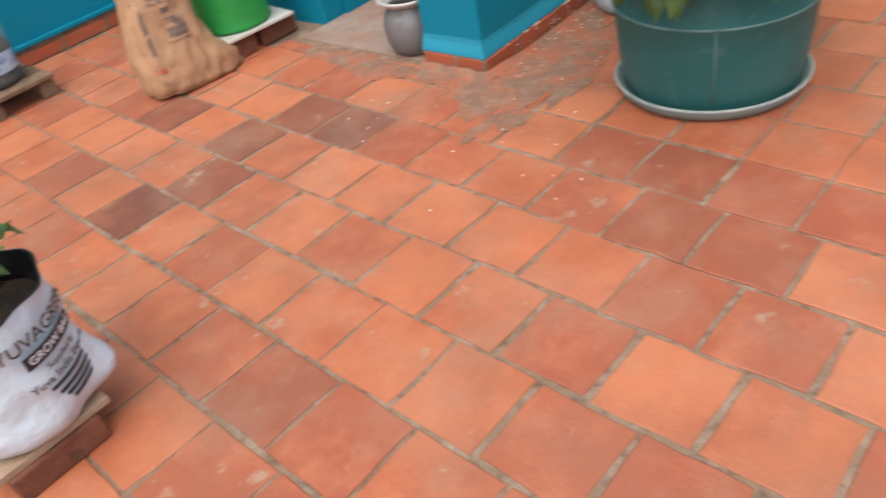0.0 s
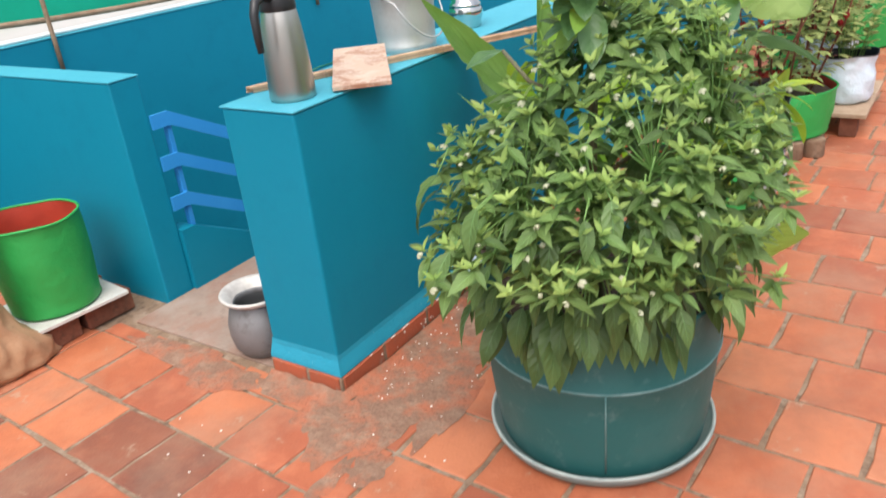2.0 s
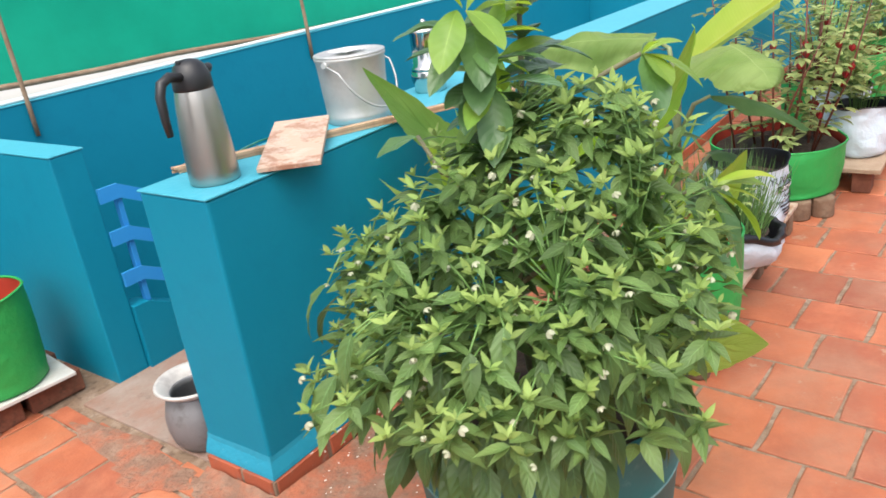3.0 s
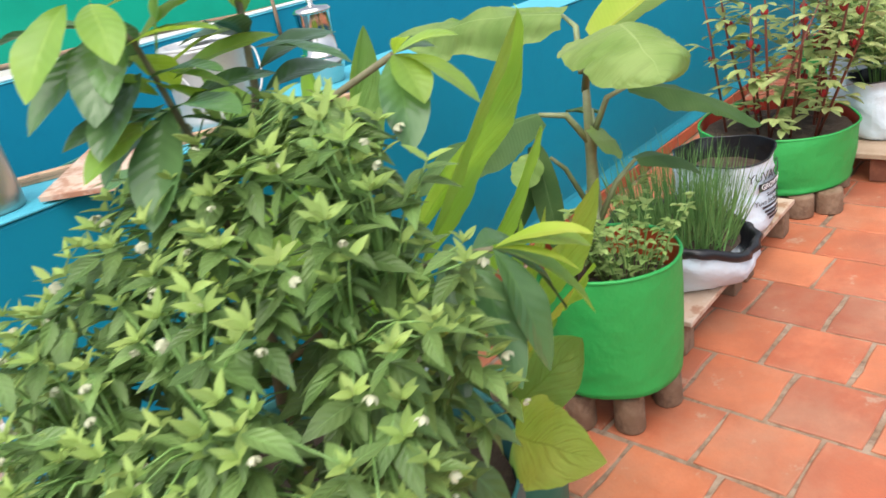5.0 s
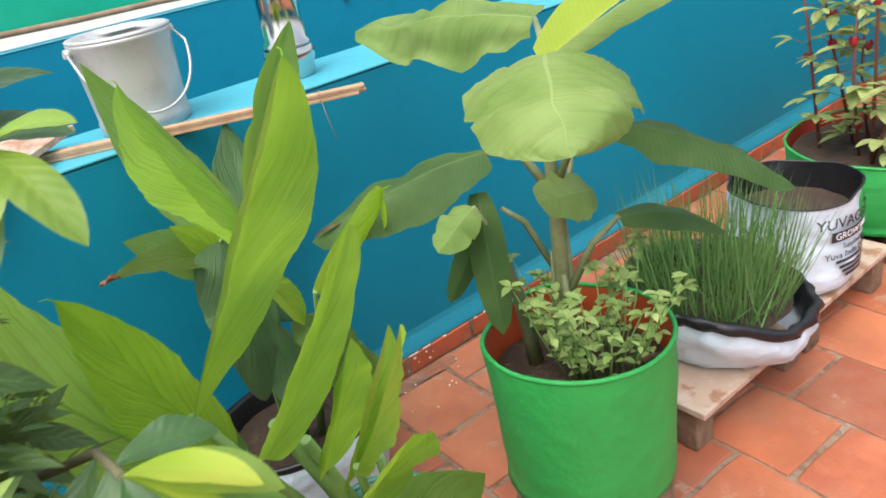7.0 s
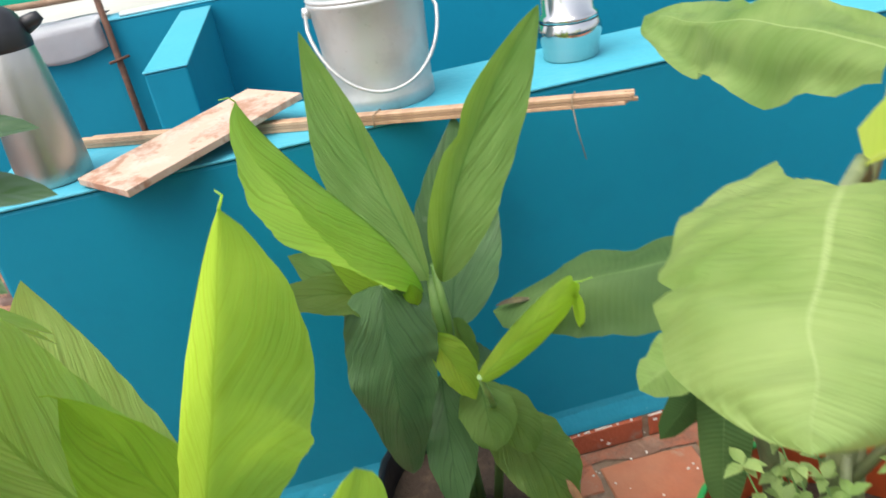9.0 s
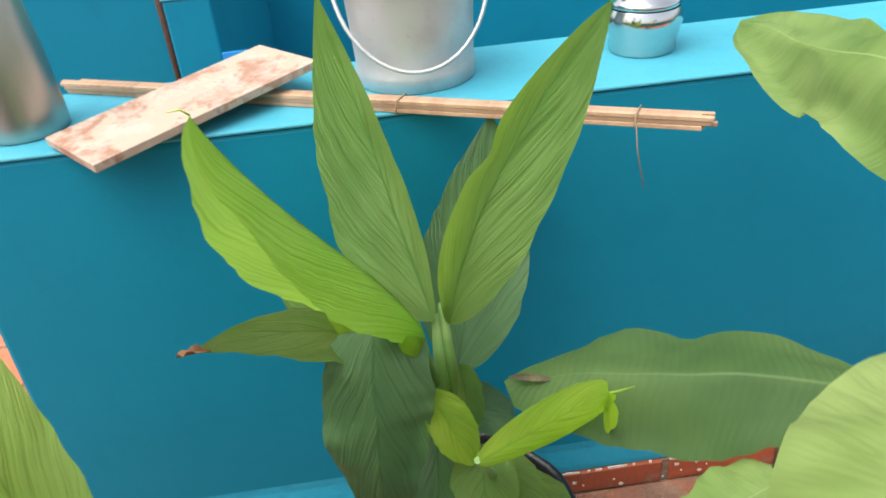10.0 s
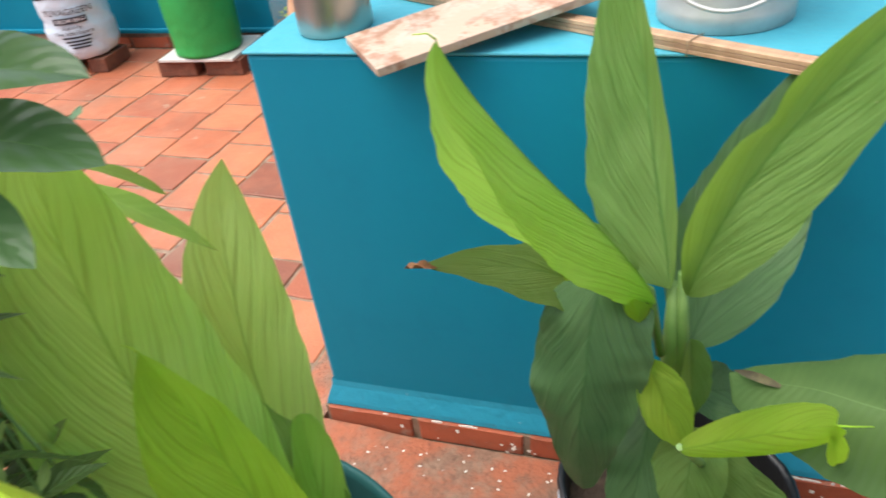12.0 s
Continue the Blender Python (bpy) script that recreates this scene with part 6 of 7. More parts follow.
grow_bag_green("green_grow_bag", (-0.13, 1.215, 0.1015), 0.162, 0.335, "empty green fabric grow bag with red lining on a tile", soil=0.06, seed=6, amount=0.06)

# paper sack: soft pillow with a kicked-out foot and a torn open top
sack = tagged(empty("paper_sack", (-0.50, 1.15, 0.0)), "crumpled brown paper sack with faded print and frayed top", "sack")
sb = bmesh.new()
rings = []
levels = [(0.0, 0.165, 0.10, 0.02), (0.02, 0.185, 0.12, 0.025), (0.08, 0.19, 0.125, 0.02), (0.15, 0.165, 0.115, 0.0), (0.24, 0.14, 0.10, -0.01), (0.34, 0.13, 0.09, -0.005), (0.44, 0.125, 0.075, 0.0), (0.52, 0.13, 0.05, 0.0), (0.575, 0.135, 0.038, 0.005)]
for k, (z, a, b, dx) in enumerate(levels):
    ring = []
    for i in range(40):
        t = 2 * math.pi * i / 40
        q = 1 + 0.10 * noise.noise(Vector((math.cos(t) * 2.2, math.sin(t) * 2.2, z * 7 + 3)))
        ex = 0.75
        cx, sy = math.copysign(abs(math.cos(t)) ** ex, math.cos(t)), math.copysign(abs(math.sin(t)) ** ex, math.sin(t))
        kick = 0.075 * max(0, cx) ** 2 * max(0, 1 - z / 0.16)
        jag = 0.018 * noise.noise(Vector((i * 0.7, 0, 0))) if k == len(levels) - 1 else 0
        ring.append(sb.verts.new((a * q * cx + dx + kick, b * q * sy, z + jag)))
    rings.append(ring)
for ra, rb in zip(rings, rings[1:]):
    for i in range(40):
        f = sb.faces.new((ra[i], ra[(i + 1) % 40], rb[(i + 1) % 40], rb[i]))
        f.smooth = True
sb.faces.new(rings[0][::-1])
bmesh.ops.subdivide_edges(sb, edges=sb.edges[:], cuts=1, use_grid_fill=True)
bmesh.ops.subdivide_edges(sb, edges=sb.edges[:], cuts=1, use_grid_fill=True)
fuzz(sb, 0.006, 16, 3)
for v in sb.verts:
    c = noise.noise(Vector((v.co.x * 17, v.co.y * 17, v.co.z * 13 + 5)))
    v.co += Vector((v.co.x, v.co.y, 0)).normalized() * (0.005 - 0.017 * abs(c))
body = part("body", sb, KRAFT, sack, smooth=True)
frays = bmesh.new()
for i in range(26):
    t = 2 * math.pi * i / 26
    p = Vector((0.132 * math.cos(t) + 0.005, 0.036 * math.sin(t), 0.572))
    tube([p, p + Vector((r.uniform(-0.02, 0.02), r.uniform(-0.015, 0.015), r.uniform(0.01, 0.03)))], [0.0012, 0.0006], 4, frays)
tagged(part("fray", frays, KRAFT, sack), kind="stuff")
skin = np.array([v.co[:] for v in body.data.vertices if v.co.y < -0.01])
for z0, z1, x0, x1, mt in ((0.485, 0.50, -0.075, 0.07, PRINT_RED), (0.455, 0.472, -0.06, 0.06, PRINT_RED), (0.405, 0.437, -0.055, 0.06, PRINT_RED), (0.345, 0.385, -0.07, -0.042, PRINT_GREY), (0.345, 0.385, -0.034, -0.006, PRINT_GREY), (0.345, 0.385, 0.002, 0.03, PRINT_GREY), (0.345, 0.385, 0.038, 0.066, PRINT_GREY), (0.305, 0.325, -0.03, 0.04, PRINT_GREY), (0.215, 0.288, -0.03, 0.045, PRINT_GREY), (0.20, 0.205, -0.04, 0.055, PRINT_GREY), (0.10, 0.12, -0.13, -0.09, PRINT_RED), (0.16, 0.36, -0.118, -0.102, PRINT_GREY)):
    pr = box(x0, x1, -0.0005, 0.0005, z0, z1)
    bmesh.ops.subdivide_edges(pr, edges=pr.edges[:], cuts=5, use_grid_fill=True)
    me = part("print", pr, mt, sack)
    for v in me.data.vertices:
        gap = (skin[:, 0] - v.co.x) ** 2 + (skin[:, 2] - v.co.z) ** 2 + 1e-7
        near = np.argsort(gap)[:4]
        v.co.y += float((skin[near, 1] / gap[near]).sum() / (1 / gap[near]).sum()) - 0.0022
sack.matrix_world = pose(-0.50, 1.15, 0.0, -3, 4, -6)

# big plastic can on a small pallet
pallet = tagged(empty("small_pallet", (-0.92, 1.84, 0)), "small dark wooden pallet on the tiles", "pallet")
for y in (-0.115, 0.0, 0.115):
    part("slat", fuzz(box(-0.16, 0.16, y - 0.048, y + 0.048, 0.075, 0.093, 0.003), 0.002, 14, y), WOOD, pallet)
for x in (-0.12, 0.12):
    for y in (-0.11, 0.11):
        part("leg", fuzz(box(x - 0.035, x + 0.035, y - 0.035, y + 0.035, 0, 0.0748, 0.004), 0.002, 14, x), WOOD, pallet)
can = tagged(empty("water_can", (-0.93, 1.845, 0.0935)), "cut clear plastic water can with dark soil and label", "can")
part("body", lathe([(0.10, 0.0), (0.118, 0.008), (0.122, 0.03), (0.116, 0.045), (0.122, 0.06), (0.122, 0.16), (0.116, 0.175), (0.122, 0.19), (0.122, 0.27), (0.118, 0.30), (0.116, 0.30), (0.118, 0.19), (0.115, 0.03)], 40), CLEAR, can, "cloudy clear plastic wall")
part("soil", lathe([(0.10, 0.004), (0.1135, 0.02), (0.1115, 0.05), (0.1135, 0.075), (0.1135, 0.158), (0.08, 0.165), (0.001, 0.166)], 32), SOIL, can)
lb = lathe([(0.1235, 0.062), (0.1240, 0.065), (0.1240, 0.135), (0.1235, 0.138)], 40, close_bottom=False)
bmesh.ops.delete(lb, geom=[f for f in lb.faces if not -0.75 < math.atan2(f.calc_center_median().y, f.calc_center_median().x) + 1.1 < 0.35], context="FACES")
part("label", lb, BLUE_LABEL, can, "pale blue printed label")
herb("seedling", (-0.93, 1.845, 0.258), 0.09, 0.05, "yellow-green seedlings in the plastic can", 14, 0.02, 41, LEAF_CITRUS_YOUNG)

for x, y, rz in ((-1.62, 1.86, 5), (-1.38, 1.88, 2), (-1.50, 2.04, 0)):
    tagged(block("brick", (x, y, 0.0), (0.19, 0.09, 0.075), BRICK, "dark clay brick under a grow bag", "brick", rz, x), group="bricks under the green bag")
slab3 = part("white_slab", fuzz(box(-0.19, 0.19, -0.15, 0.15, 0, 0.013, 0.002), 0.001, 14), WHITE_TILE)
slab3.matrix_world = pose(-1.50, 1.95, 0.0775, 0, 0, 3)
tagged(slab3, "grey-white tile under a green grow bag", "tile")
grow_bag_green("green_grow_bag", (-1.50, 1.95, 0.091), 0.165, 0.34, "green fabric grow bag with soil on a tile", soil=0.29, seed=27)
herb("leafy_plant", (-1.50, 1.95, 0.385), 0.12, 0.3, "leafy plant in a green bag by the parapet", 20, 0.06, 42, LEAF_HERB)
for x in (-2.32, -2.10):
    tagged(block("brick", (x, 1.95, 0.0), (0.10, 0.20, 0.07), BRICK, "dark clay brick under a grow bag", "brick", 3, x), group="bricks under the green bag")
grow_bag_white("white_grow_bag", (-2.20, 1.95, 0.071), 0.16, 0.30, "white printed plastic grow bag by the parapet", 0.24, seed=29, facing=-60)
herb("leafy_plant", (-2.20, 1.95, 0.31), 0.16, 0.35, "leafy plant in a white bag by the parapet", 24, 0.07, 43, LEAF_HERB)

# ---- the printed bag with the bean plant near the start
bench3 = tagged(empty("plank_bench", (-1.77, -0.11, 0)), "rough wooden board on dark bricks", "bench")
part("board", fuzz(box(-0.15, 0.115, -0.13, -0.005, 0.068, 0.086, 0.003), 0.002, 13), PALE_WOOD, bench3)
part("board", fuzz(box(-0.15, 0.115, 0.001, 0.14, 0.068, 0.086, 0.003), 0.002, 13, 4), PALE_WOOD, bench3)
for y in (-0.09, 0.10):
    part("leg", fuzz(box(-0.12, 0.08, y - 0.05, y + 0.05, 0.0, 0.0678, 0.005), 0.002, 16, y), BRICK, bench3)
grow_bag_white("white_grow_bag", (-1.768, -0.115, 0.087), 0.158, 0.30, "white printed plastic grow bag with black inside on a board", 0.235, seed=31, facing=-58, fold=0.05, corner=(-28, 0.30))
bean = tagged(empty("bean_plant", (-1.768, -0.115, 0.315)), "young bean plant with broad heart-shaped leaves", "plant")
r = random.Random(33)
for i in range(24):
    a = 2.4 * i
    reach = r.uniform(0.04, 0.17)
    top = Vector((reach * math.cos(a) - 0.01, reach * math.sin(a), r.uniform(0.03, 0.20) if i % 2 else r.uniform(0.2, 0.46)))
    part("stalk", tube([(0.04 * math.cos(a), 0.04 * math.sin(a), -0.08), top * 0.55 + Vector((0, 0, 0.03)), top], [0.003, 0.0025, 0.0015], 6), STEM, bean)
    for k in range(3):
        b = a + (k - 1) * 1.2 + r.uniform(-0.3, 0.3)
        s = r.uniform(0.05, 0.085)
        part("leaf", leaf(bmesh.new(), top, top + Vector((math.cos(b), math.sin(b), r.uniform(-1.1, 0.1))).normalized() * s, s * 0.85, shape="chili", n=8, m=3, fold=0.12, sag=0.10, wave=0.15, seed=i + k), LEAF_BEAN, bean)

# ---------------------------------------------------------------- along the parapet
rod = tagged(empty("iron_pole", (-0.135, 2.145, 0)), "rusty brown iron pole leaning on the parapet", "pole")
part("shaft", tube([(0.0, -0.02, 0.0), (-0.008, 0.0, 0.45), (-0.02, 0.026, 0.98)], 0.014, 9), RUST, rod)
part("bolt", tube([(-0.05, -0.008, 0.70), (0.035, -0.008, 0.715)], 0.006, 7), RUST, rod)
sheet = bmesh.new()
vs = {}
for i in range(31):
    for j in range(15):
        x = -0.17 - 1.25 * i / 30
        s = j / 14
        low = 0.765 - 0.035 * math.sin(i * 0.35) - (0.07 if i > 16 else 0)
        if s < 0.55:
            z = low + (Z_PAR + 0.016 - low) * s / 0.55
            y = 2.162 - 0.012 * noise.noise(Vector((x * 7, z * 9, 1))) - 0.008
        else:
            z = Z_PAR + 0.016 + 0.010 * noise.noise(Vector((x * 6, s * 9, 4)))
            y = 2.162 + 0.26 * (s - 0.55) / 0.45
        vs[i, j] = sheet.verts.new((x, y, z))
for i in range(30):
    for j in range(14):
        f = sheet.faces.new((vs[i, j], vs[i, j + 1], vs[i + 1, j + 1], vs[i + 1, j]))
        f.smooth = True
ret_geom = bmesh.ops.solidify(sheet, geom=sheet.faces[:], thickness=0.002)
banner = part("banner", sheet, BANNER)
tagged(banner, "crumpled white printed banner draped over the parapet", "banner")
holder = writing("DER", 0.055, INK, banner, pose(-0.72, 2.137, 0.805, 90, 0, 0) @ pose(0, 0, 0, 0, 0, -24), "text")

net = bmesh.new()
vs = {}
for i in range(49):
    for j in range(21):
        x = -1.6 + 6.4 * i / 48
        s = j / 20
        edge = 0.955 - 0.034 * x
        z = edge + 1.25 * s + 0.05 * math.sin(x * 3.3 + s * 2) * s
        y = 2.31 + 0.25 * s + 0.05 * math.sin(x * 2.3 + s * 4) * math.sin(math.pi * s)
        vs[i, j] = net.verts.new((x, y, z))
for i in range(48):
    for j in range(20):
        f = net.faces.new((vs[i, j], vs[i + 1, j], vs[i + 1, j + 1], vs[i, j + 1]))
        f.smooth = True
shade = tagged(empty("shade_net", (0, 0, 0)), "bright green shade net stretched above the parapet", "net")
part("cloth", net, NET, shade, "translucent green woven cloth")
part("edge_pole", tube([(-1.6 + 0.4 * i, 2.305, 0.955 - 0.034 * (-1.6 + 0.4 * i) + 0.006 * math.sin(i * 1.7)) for i in range(17)], 0.014, 8), BAMBOO, shade, "thin weathered bamboo pole")
for x in (0.715, 2.55):
    part("support", tube([(x, 2.178, 0.70), (x, 2.178, 0.86), (x + 0.005, 2.20, 1.3), (x + 0.01, 2.24, 2.15)], 0.011, 8), BAMBOO, shade, "thin dark wooden support")
for y, z in ((2.225, Z_PAR + 0.0085), (2.262, Z_PAR + 0.0085)):
    p = part("cable_pipe", tube([(-0.1 + 0.3 * i, y + 0.004 * math.sin(i), z) for i in range(21)], 0.008, 8), WHITE_PIPE)
    tagged(p, "thin white plastic cable pipe along the parapet top", "pipe", group="pipes on the parapet")

# lime shows where the paint has chipped along the lower edge of the foot
r = random.Random(58)
chips = bmesh.new()
for i in range(64):
    x = 0.02 + 1.5 * r.random() ** 0.8
    if not 0.12 < noise.noise(Vector((x * 4.0, 3.3, 0))) + 0.55 * r.random():
        continue
    w, h = r.uniform(0.004, 0.034), r.uniform(0.002, 0.0055)
    box(-w / 2, w / 2, -0.0012, 0.0012, -h, h * 0.6, bm=chips, m=pose(x, -0.0215, 0.0555, 0, r.uniform(-6, 6), 0))
for i in range(44):
    x = 0.15 + 1.1 * r.random()
    w = r.uniform(0.0012, 0.0045)
    box(-w, w, -0.0006, 0.0006, -w * 0.8, w * 0.8, bm=chips, m=pose(x, -0.0318, r.uniform(0.006, 0.05), 0, r.uniform(0, 90), 0))
tagged(part("lime_chips", fuzz(chips, 0.0012, 150), GRAIN, near_wall, "white lime chips and splashes on the skirting"), kind="stuff")

# rice grains and lime crumbs on the tiles by the wall
r = random.Random(77)
crumbs = bmesh.new()
for i in range(150):
    if i < 120:
        x, y = r.gauss(0.45, 0.5), -0.05 - abs(r.gauss(0, 0.12))
        if x < 0.0:
            x = -x
    else:
        x, y = r.gauss(-0.35, 0.22), r.gauss(-0.15, 0.35)
        if x > -0.06 and y > -0.06:
            continue
    s = r.uniform(0.0012, 0.0032)
    box(-s, s, -s * 0.6, s * 0.6, 0.0006, 0.0006 + s, bm=crumbs, m=pose(x, y, 0.0005, 0, 0, r.uniform(0, 180)))
tagged(part("crumbs", crumbs, GRAIN), "scattered white rice grains and lime crumbs", "crumbs", kind="stuff")

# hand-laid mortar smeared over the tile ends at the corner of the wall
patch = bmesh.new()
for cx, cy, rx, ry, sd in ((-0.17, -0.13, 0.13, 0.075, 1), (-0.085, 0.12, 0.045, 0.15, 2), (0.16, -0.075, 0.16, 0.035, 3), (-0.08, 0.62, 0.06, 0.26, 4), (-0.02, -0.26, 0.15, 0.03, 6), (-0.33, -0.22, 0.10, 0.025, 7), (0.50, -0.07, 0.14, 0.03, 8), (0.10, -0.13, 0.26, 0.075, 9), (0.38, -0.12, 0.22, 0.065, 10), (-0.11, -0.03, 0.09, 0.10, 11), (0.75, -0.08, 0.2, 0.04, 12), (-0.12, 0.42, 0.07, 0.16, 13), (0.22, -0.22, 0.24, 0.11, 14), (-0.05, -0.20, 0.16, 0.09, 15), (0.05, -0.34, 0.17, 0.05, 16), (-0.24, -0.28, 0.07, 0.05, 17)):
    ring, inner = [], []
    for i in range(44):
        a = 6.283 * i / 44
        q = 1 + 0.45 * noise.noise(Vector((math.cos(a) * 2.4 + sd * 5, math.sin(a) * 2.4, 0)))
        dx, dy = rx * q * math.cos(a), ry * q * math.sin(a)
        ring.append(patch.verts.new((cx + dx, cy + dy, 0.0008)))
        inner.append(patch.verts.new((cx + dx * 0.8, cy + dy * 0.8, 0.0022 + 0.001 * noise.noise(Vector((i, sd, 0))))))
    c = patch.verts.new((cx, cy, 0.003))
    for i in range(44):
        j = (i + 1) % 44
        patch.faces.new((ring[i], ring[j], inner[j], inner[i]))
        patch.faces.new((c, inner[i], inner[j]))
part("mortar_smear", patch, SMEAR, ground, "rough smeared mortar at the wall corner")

# a rough fillet of mortar rises against the skirting round the corner
fillet = bmesh.new()
runs = [[], [], []]
for i in range(61):
    t = i / 60
    along = (-0.03, 0.26 - 0.29 * t / 0.3) if t < 0.3 else (-0.03 + 1.3 * (t - 0.3) / 0.7, -0.03)
    out = Vector((-1, 0, 0)) if t < 0.28 else Vector((0, -1, 0)) if t > 0.32 else Vector((-0.7, -0.7, 0))
    high = 0.020 * (1 + 0.5 * noise.noise(Vector((i * 0.35, 2.0, 0)))) * max(0.12, min(1.0, (0.44 - t) / 0.12))
    wide = 0.045 * (1 + 0.6 * noise.noise(Vector((i * 0.3, 7.0, 0))))
    p = Vector((*along, 0))
    for k, (d, z) in enumerate(((0.0, high), (wide * 0.45, high * 0.45), (wide, 0.0006))):
        runs[k].append(fillet.verts.new(p + out * d + Vector((0, 0, z))))
for lo, hi in zip(runs, runs[1:]):
    for i in range(60):
        fillet.faces.new((lo[i], lo[i + 1], hi[i + 1], hi[i])).smooth = True
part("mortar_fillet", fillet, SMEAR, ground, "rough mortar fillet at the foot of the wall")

# surroundings far below the terrace
far = structure("backdrop", box(-400, 400, -400, 400, -9.2, -9.0), HAZE_GROUND, "pale hazy ground far below the terrace", "ground")
# ---------------------------------------------------------------- tiles of floor and skirting
def tile_mesh(name, w, d, h, seed, mat, jag=0.0034):
    """An uneven fired tile of about w by d, top at 0."""
    r = random.Random(seed)
    bm = bmesh.new()
    lo, hi, top = [], [], []
    n = 3
    ring = []
    for k in range(4 * n):
        s, f = divmod(k, n)
        f /= n
        c = [(-1, -1), (1, -1), (1, 1), (-1, 1)]
        a, b = c[s], c[(s + 1) % 4]
        ring.append(((a[0] + (b[0] - a[0]) * f) * w / 2, (a[1] + (b[1] - a[1]) * f) * d / 2))
    for x, y in ring:
        x, y = x + r.uniform(-jag, jag), y + r.uniform(-jag, jag)
        lo.append(bm.verts.new((x, y, -h)))
        hi.append(bm.verts.new((x, y, -0.0022)))
        top.append(bm.verts.new((x * 0.972, y * 0.972, r.uniform(-0.0004, 0.0004))))
    for i in range(len(ring)):
        j = (i + 1) % len(ring)
        bm.faces.new((lo[i], lo[j], hi[j], hi[i]))
        bm.faces.new((hi[i], hi[j], top[j], top[i]))
    bm.faces.new(top)
    me = bpy.data.meshes.new(name)
    bm.normal_update()
    bm.to_mesh(me)
    bm.free()
    me.materials.append(mat)
    return me


PITCH, LEN = 0.2285, 0.2268
tile_meshes = [tile_mesh("tile", PITCH - 0.013, LEN - 0.013, 0.02, s, TERRACOTTA) for s in range(10)]
rng = random.Random(12)
rest_verts, rest_faces = [], []
# where the cross joints of the rows lie, the tiles that were fired dark, and the dusky ones
LAID = {-5: -0.806, -4: -0.952, -3: -1.06, -2: -0.956, -1: -1.046, 0: -0.986, 6: -0.98, 7: -0.85, 8: -0.983, 9: -1.08, 10: -0.981}
LAID = {n: y % LEN for n, y in LAID.items()}
OVERFIRED = ((-0.5, 0.41), (-0.5, 0.19), (-0.73, 0.95), (-0.73, 0.52), (-0.96, 0.44), (-1.18, 0.53), (-0.91, 1.56))
# single dusky tiles, and a cluster with the drum's shade put into its tone
DUSKY_SHADED = ((-1.44, -0.46), (-0.3, -1.09), (-0.56, -1.12), (-0.77, -1.06), (-0.3, -0.87), (-0.29, -0.63), (-0.52, -0.92), (-1.16, 0.97), (-1.6, 0.57), (1.82, -0.98), (1.85, -1.22))
dark_meshes = [tile_mesh("tile", PITCH - 0.013, LEN - 0.013, 0.02, 70 + s, TERRACOTTA_DARK) for s in range(4)]
dusky_meshes = [tile_mesh("tile", PITCH - 0.013, LEN - 0.013, 0.02, 90 + s, TERRACOTTA_DUSKY_SHADED) for s in range(4)]
SKEW = 0.045
turn = -math.degrees(math.atan(SKEW))
count = 0
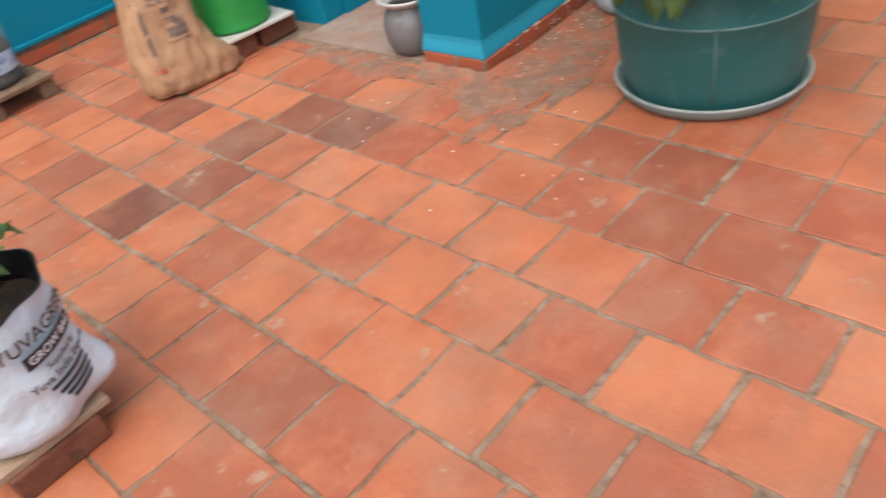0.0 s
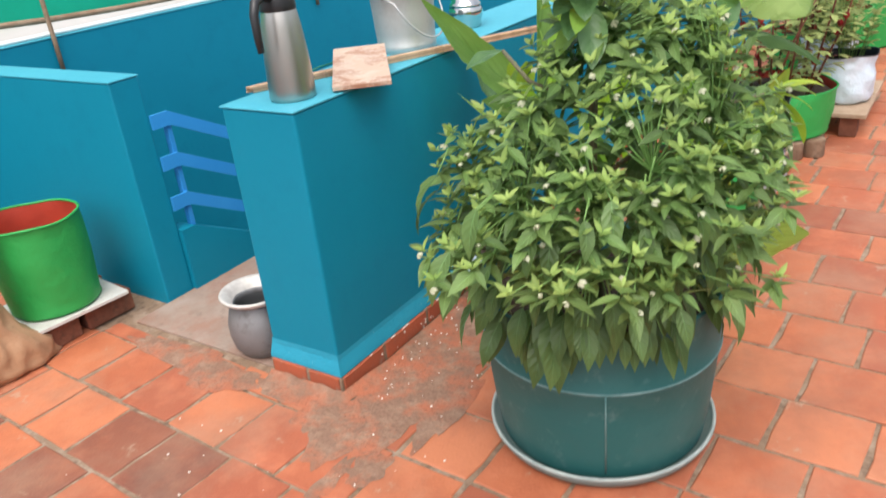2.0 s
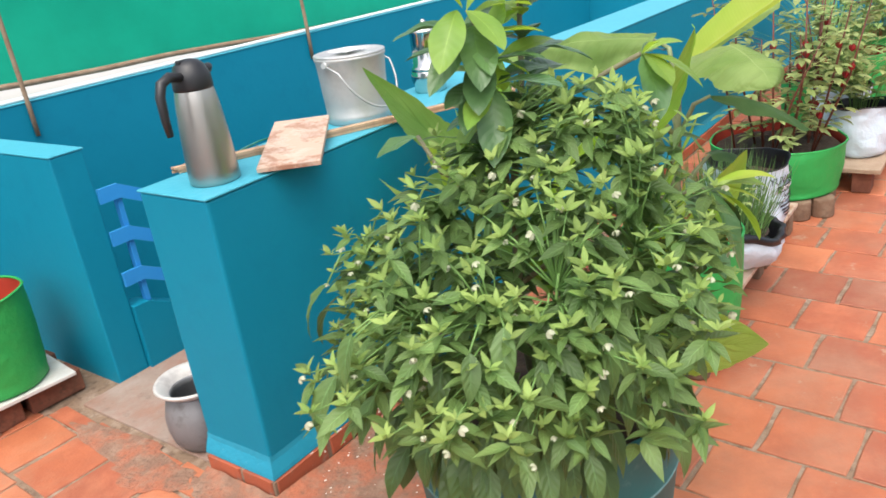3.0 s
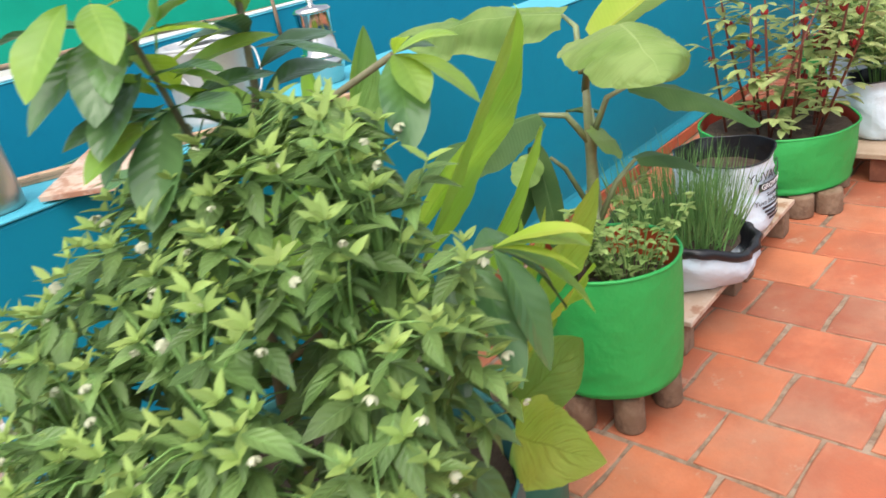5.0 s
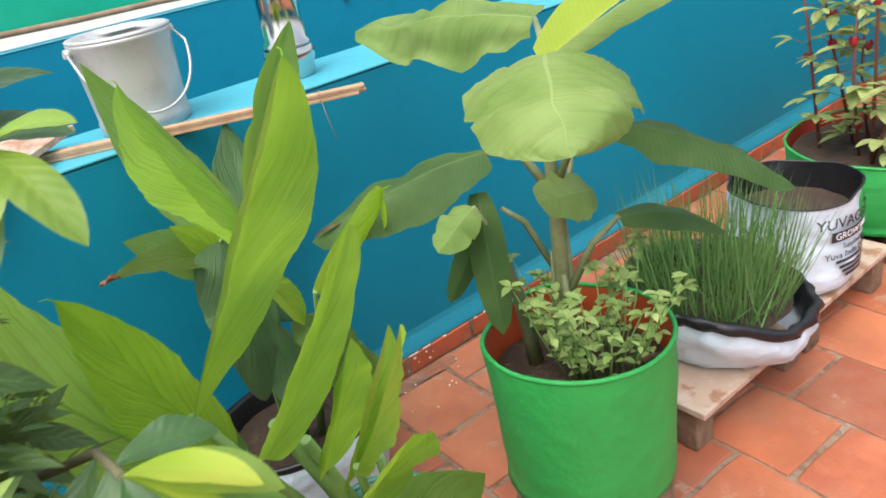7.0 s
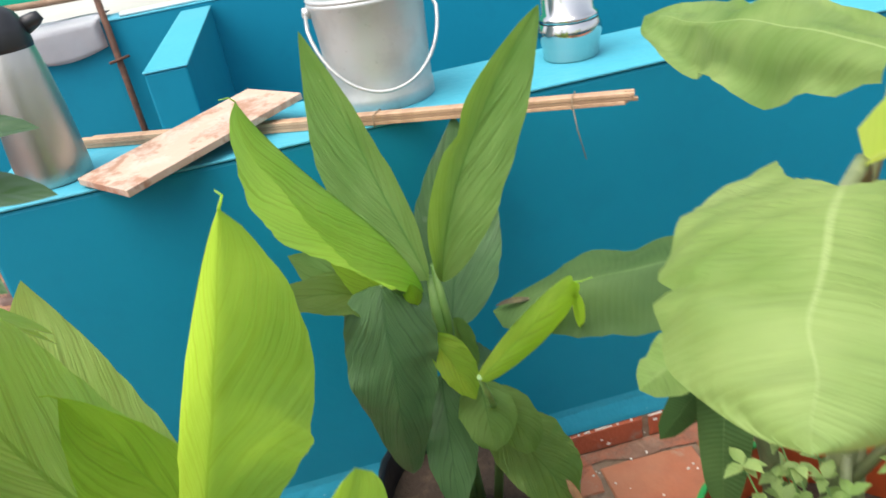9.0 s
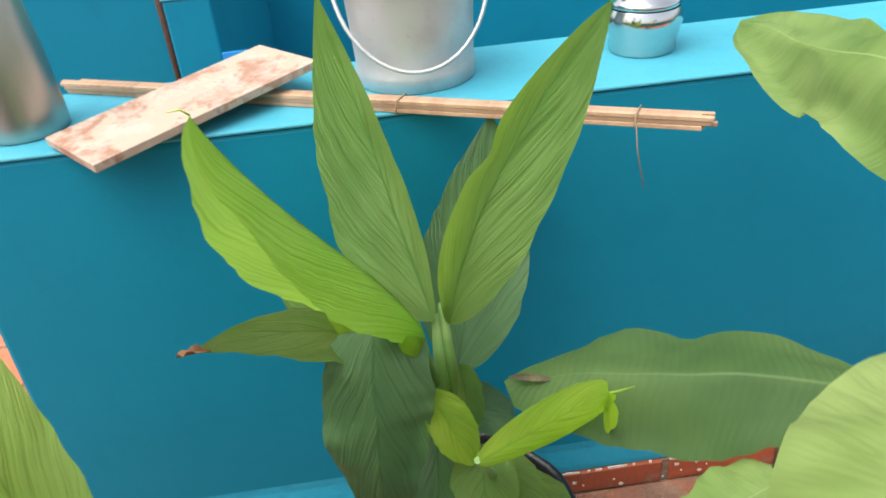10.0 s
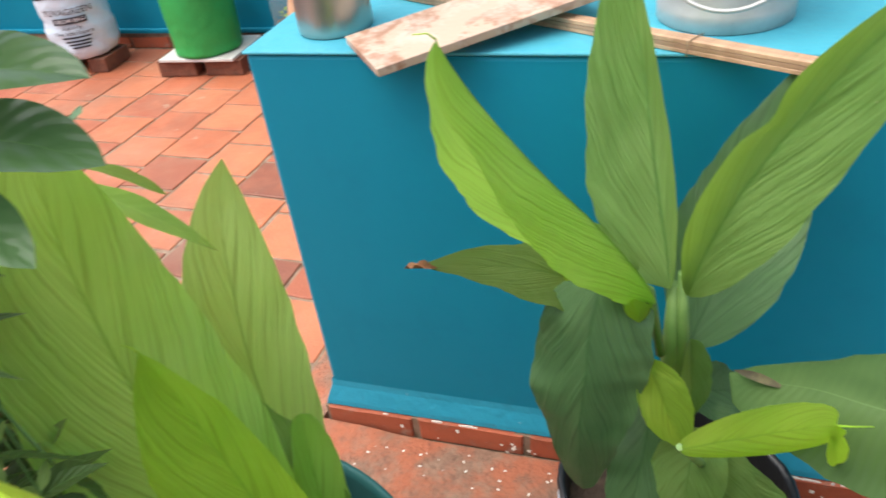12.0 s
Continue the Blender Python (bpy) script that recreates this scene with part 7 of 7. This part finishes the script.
for n in range(-15, 32):
    off = LAID.get(n, rng.random() * LEN)
    for k in range(-16, 16):
        y0 = k * LEN + off
        yc = y0 + LEN / 2
        xc = -0.418 + PITCH * (n + 0.5) + SKEW * (yc + 1)
        x0, x1, y1 = xc - PITCH / 2, xc + PITCH / 2, y0 + LEN
        lim_y = -0.030 if x1 > 0.0 else 2.165
        if x1 > 0.0 and x0 < -0.01 and y1 > -0.02 and y0 < 0.98:
            x1 = -0.028
        elif y0 > 0.95 and x0 < 0.10:
            x1 = min(x1, 0.145)
        elif x0 >= -0.01 and y0 > -0.06:
            continue
        if y1 > lim_y and not (x1 <= 0.0):
            y1 = lim_y
        y1 = min(y1, 2.165)
        if x1 - x0 < 0.06 or y1 - y0 < 0.05 or y0 < -3.39 or x0 < -3.59 or x1 > 6.58:
            continue
        m = pose((x0 + x1) / 2, (y0 + y1) / 2, rng.uniform(-0.0012, 0.0008), rng.uniform(-0.25, 0.25), rng.uniform(-0.25, 0.25), turn + rng.uniform(-0.5, 0.5))
        m = m @ Matrix.Diagonal((rng.uniform(0.975, 1.03) * (x1 - x0 - 0.013) / (PITCH - 0.013), rng.uniform(0.975, 1.03) * (y1 - y0 - 0.013) / (LEN - 0.013), 1, 1))
        me = tile_meshes[rng.randrange(10)]
        if any(abs(xc - dx) < 0.115 and abs(yc - dy) < 0.114 for dx, dy in OVERFIRED):
            me = dark_meshes[rng.randrange(4)]
        elif any(abs(xc - dx) < 0.115 and abs(yc - dy) < 0.114 for dx, dy in DUSKY_SHADED):
            me = dusky_meshes[rng.randrange(4)]
        if -1.75 < xc < 2.1 and -1.75 < yc < 1.3 and count < 300:
            ob = new("tile", me)
            ob.parent = ground
            ob.matrix_basis = m
            count += 1
        else:
            start = len(rest_verts)
            rest_verts.extend(m @ v.co for v in me.vertices)
            rest_faces.extend([start + i for i in f.vertices] for f in me.polygons)
far_mesh = bpy.data.meshes.new("tiles")
far_mesh.from_pydata(rest_verts, [], rest_faces)
far_mesh.materials.append(TERRACOTTA_FAR)
tiles_far = new("tiles", far_mesh)
tiles_far.parent = ground
tagged(tiles_far, kind="stuff")

# skirting tiles stand against the foot of the walls
skirt_mesh = [tile_mesh("skirting_tile", 0.222, 0.054, 0.014, 40 + s, SKIRT, 0.0012) for s in range(5)]


def skirting(parent, x, y, rz, length=0.222):
    ob = new("skirting_tile", skirt_mesh[rng.randrange(5)])
    ob.parent = parent
    ob.matrix_basis = pose(x, y, 0.0275, 90, 0, 0) if rz == 0 else pose(x, y, 0.0275) @ pose(0, 0, 0, 0, 0, rz) @ pose(0, 0, 0, 90, 0, 0)
    ob.scale = (length / 0.222, 1, 1)


part("skirting_bed", box(-0.004, 5.6, -0.020, -0.001, -0.01, 0.0535, bm=box(-0.020, -0.001, -0.0199, 0.262, -0.01, 0.0535)), MORTAR, near_wall)
x = -0.012
for i in range(23):
    w = 0.19 if i == 0 else 0.222
    skirting(near_wall, x + w / 2, -0.0245, 0, w)
    x += w + 0.016
for y0, w in ((-0.01, 0.115), (0.12, 0.135)):
    skirting(near_wall, -0.0245, y0 + w / 2, -90, w)
part("skirting_bed", box(-3.6, 0.149, 2.181, 2.1895, -0.01, 0.075), MORTAR, parapet)
x = -2.6
while x < 0.0:
    skirting(parapet, x + 0.111, 2.173, 0, 0.222)
    x += 0.238
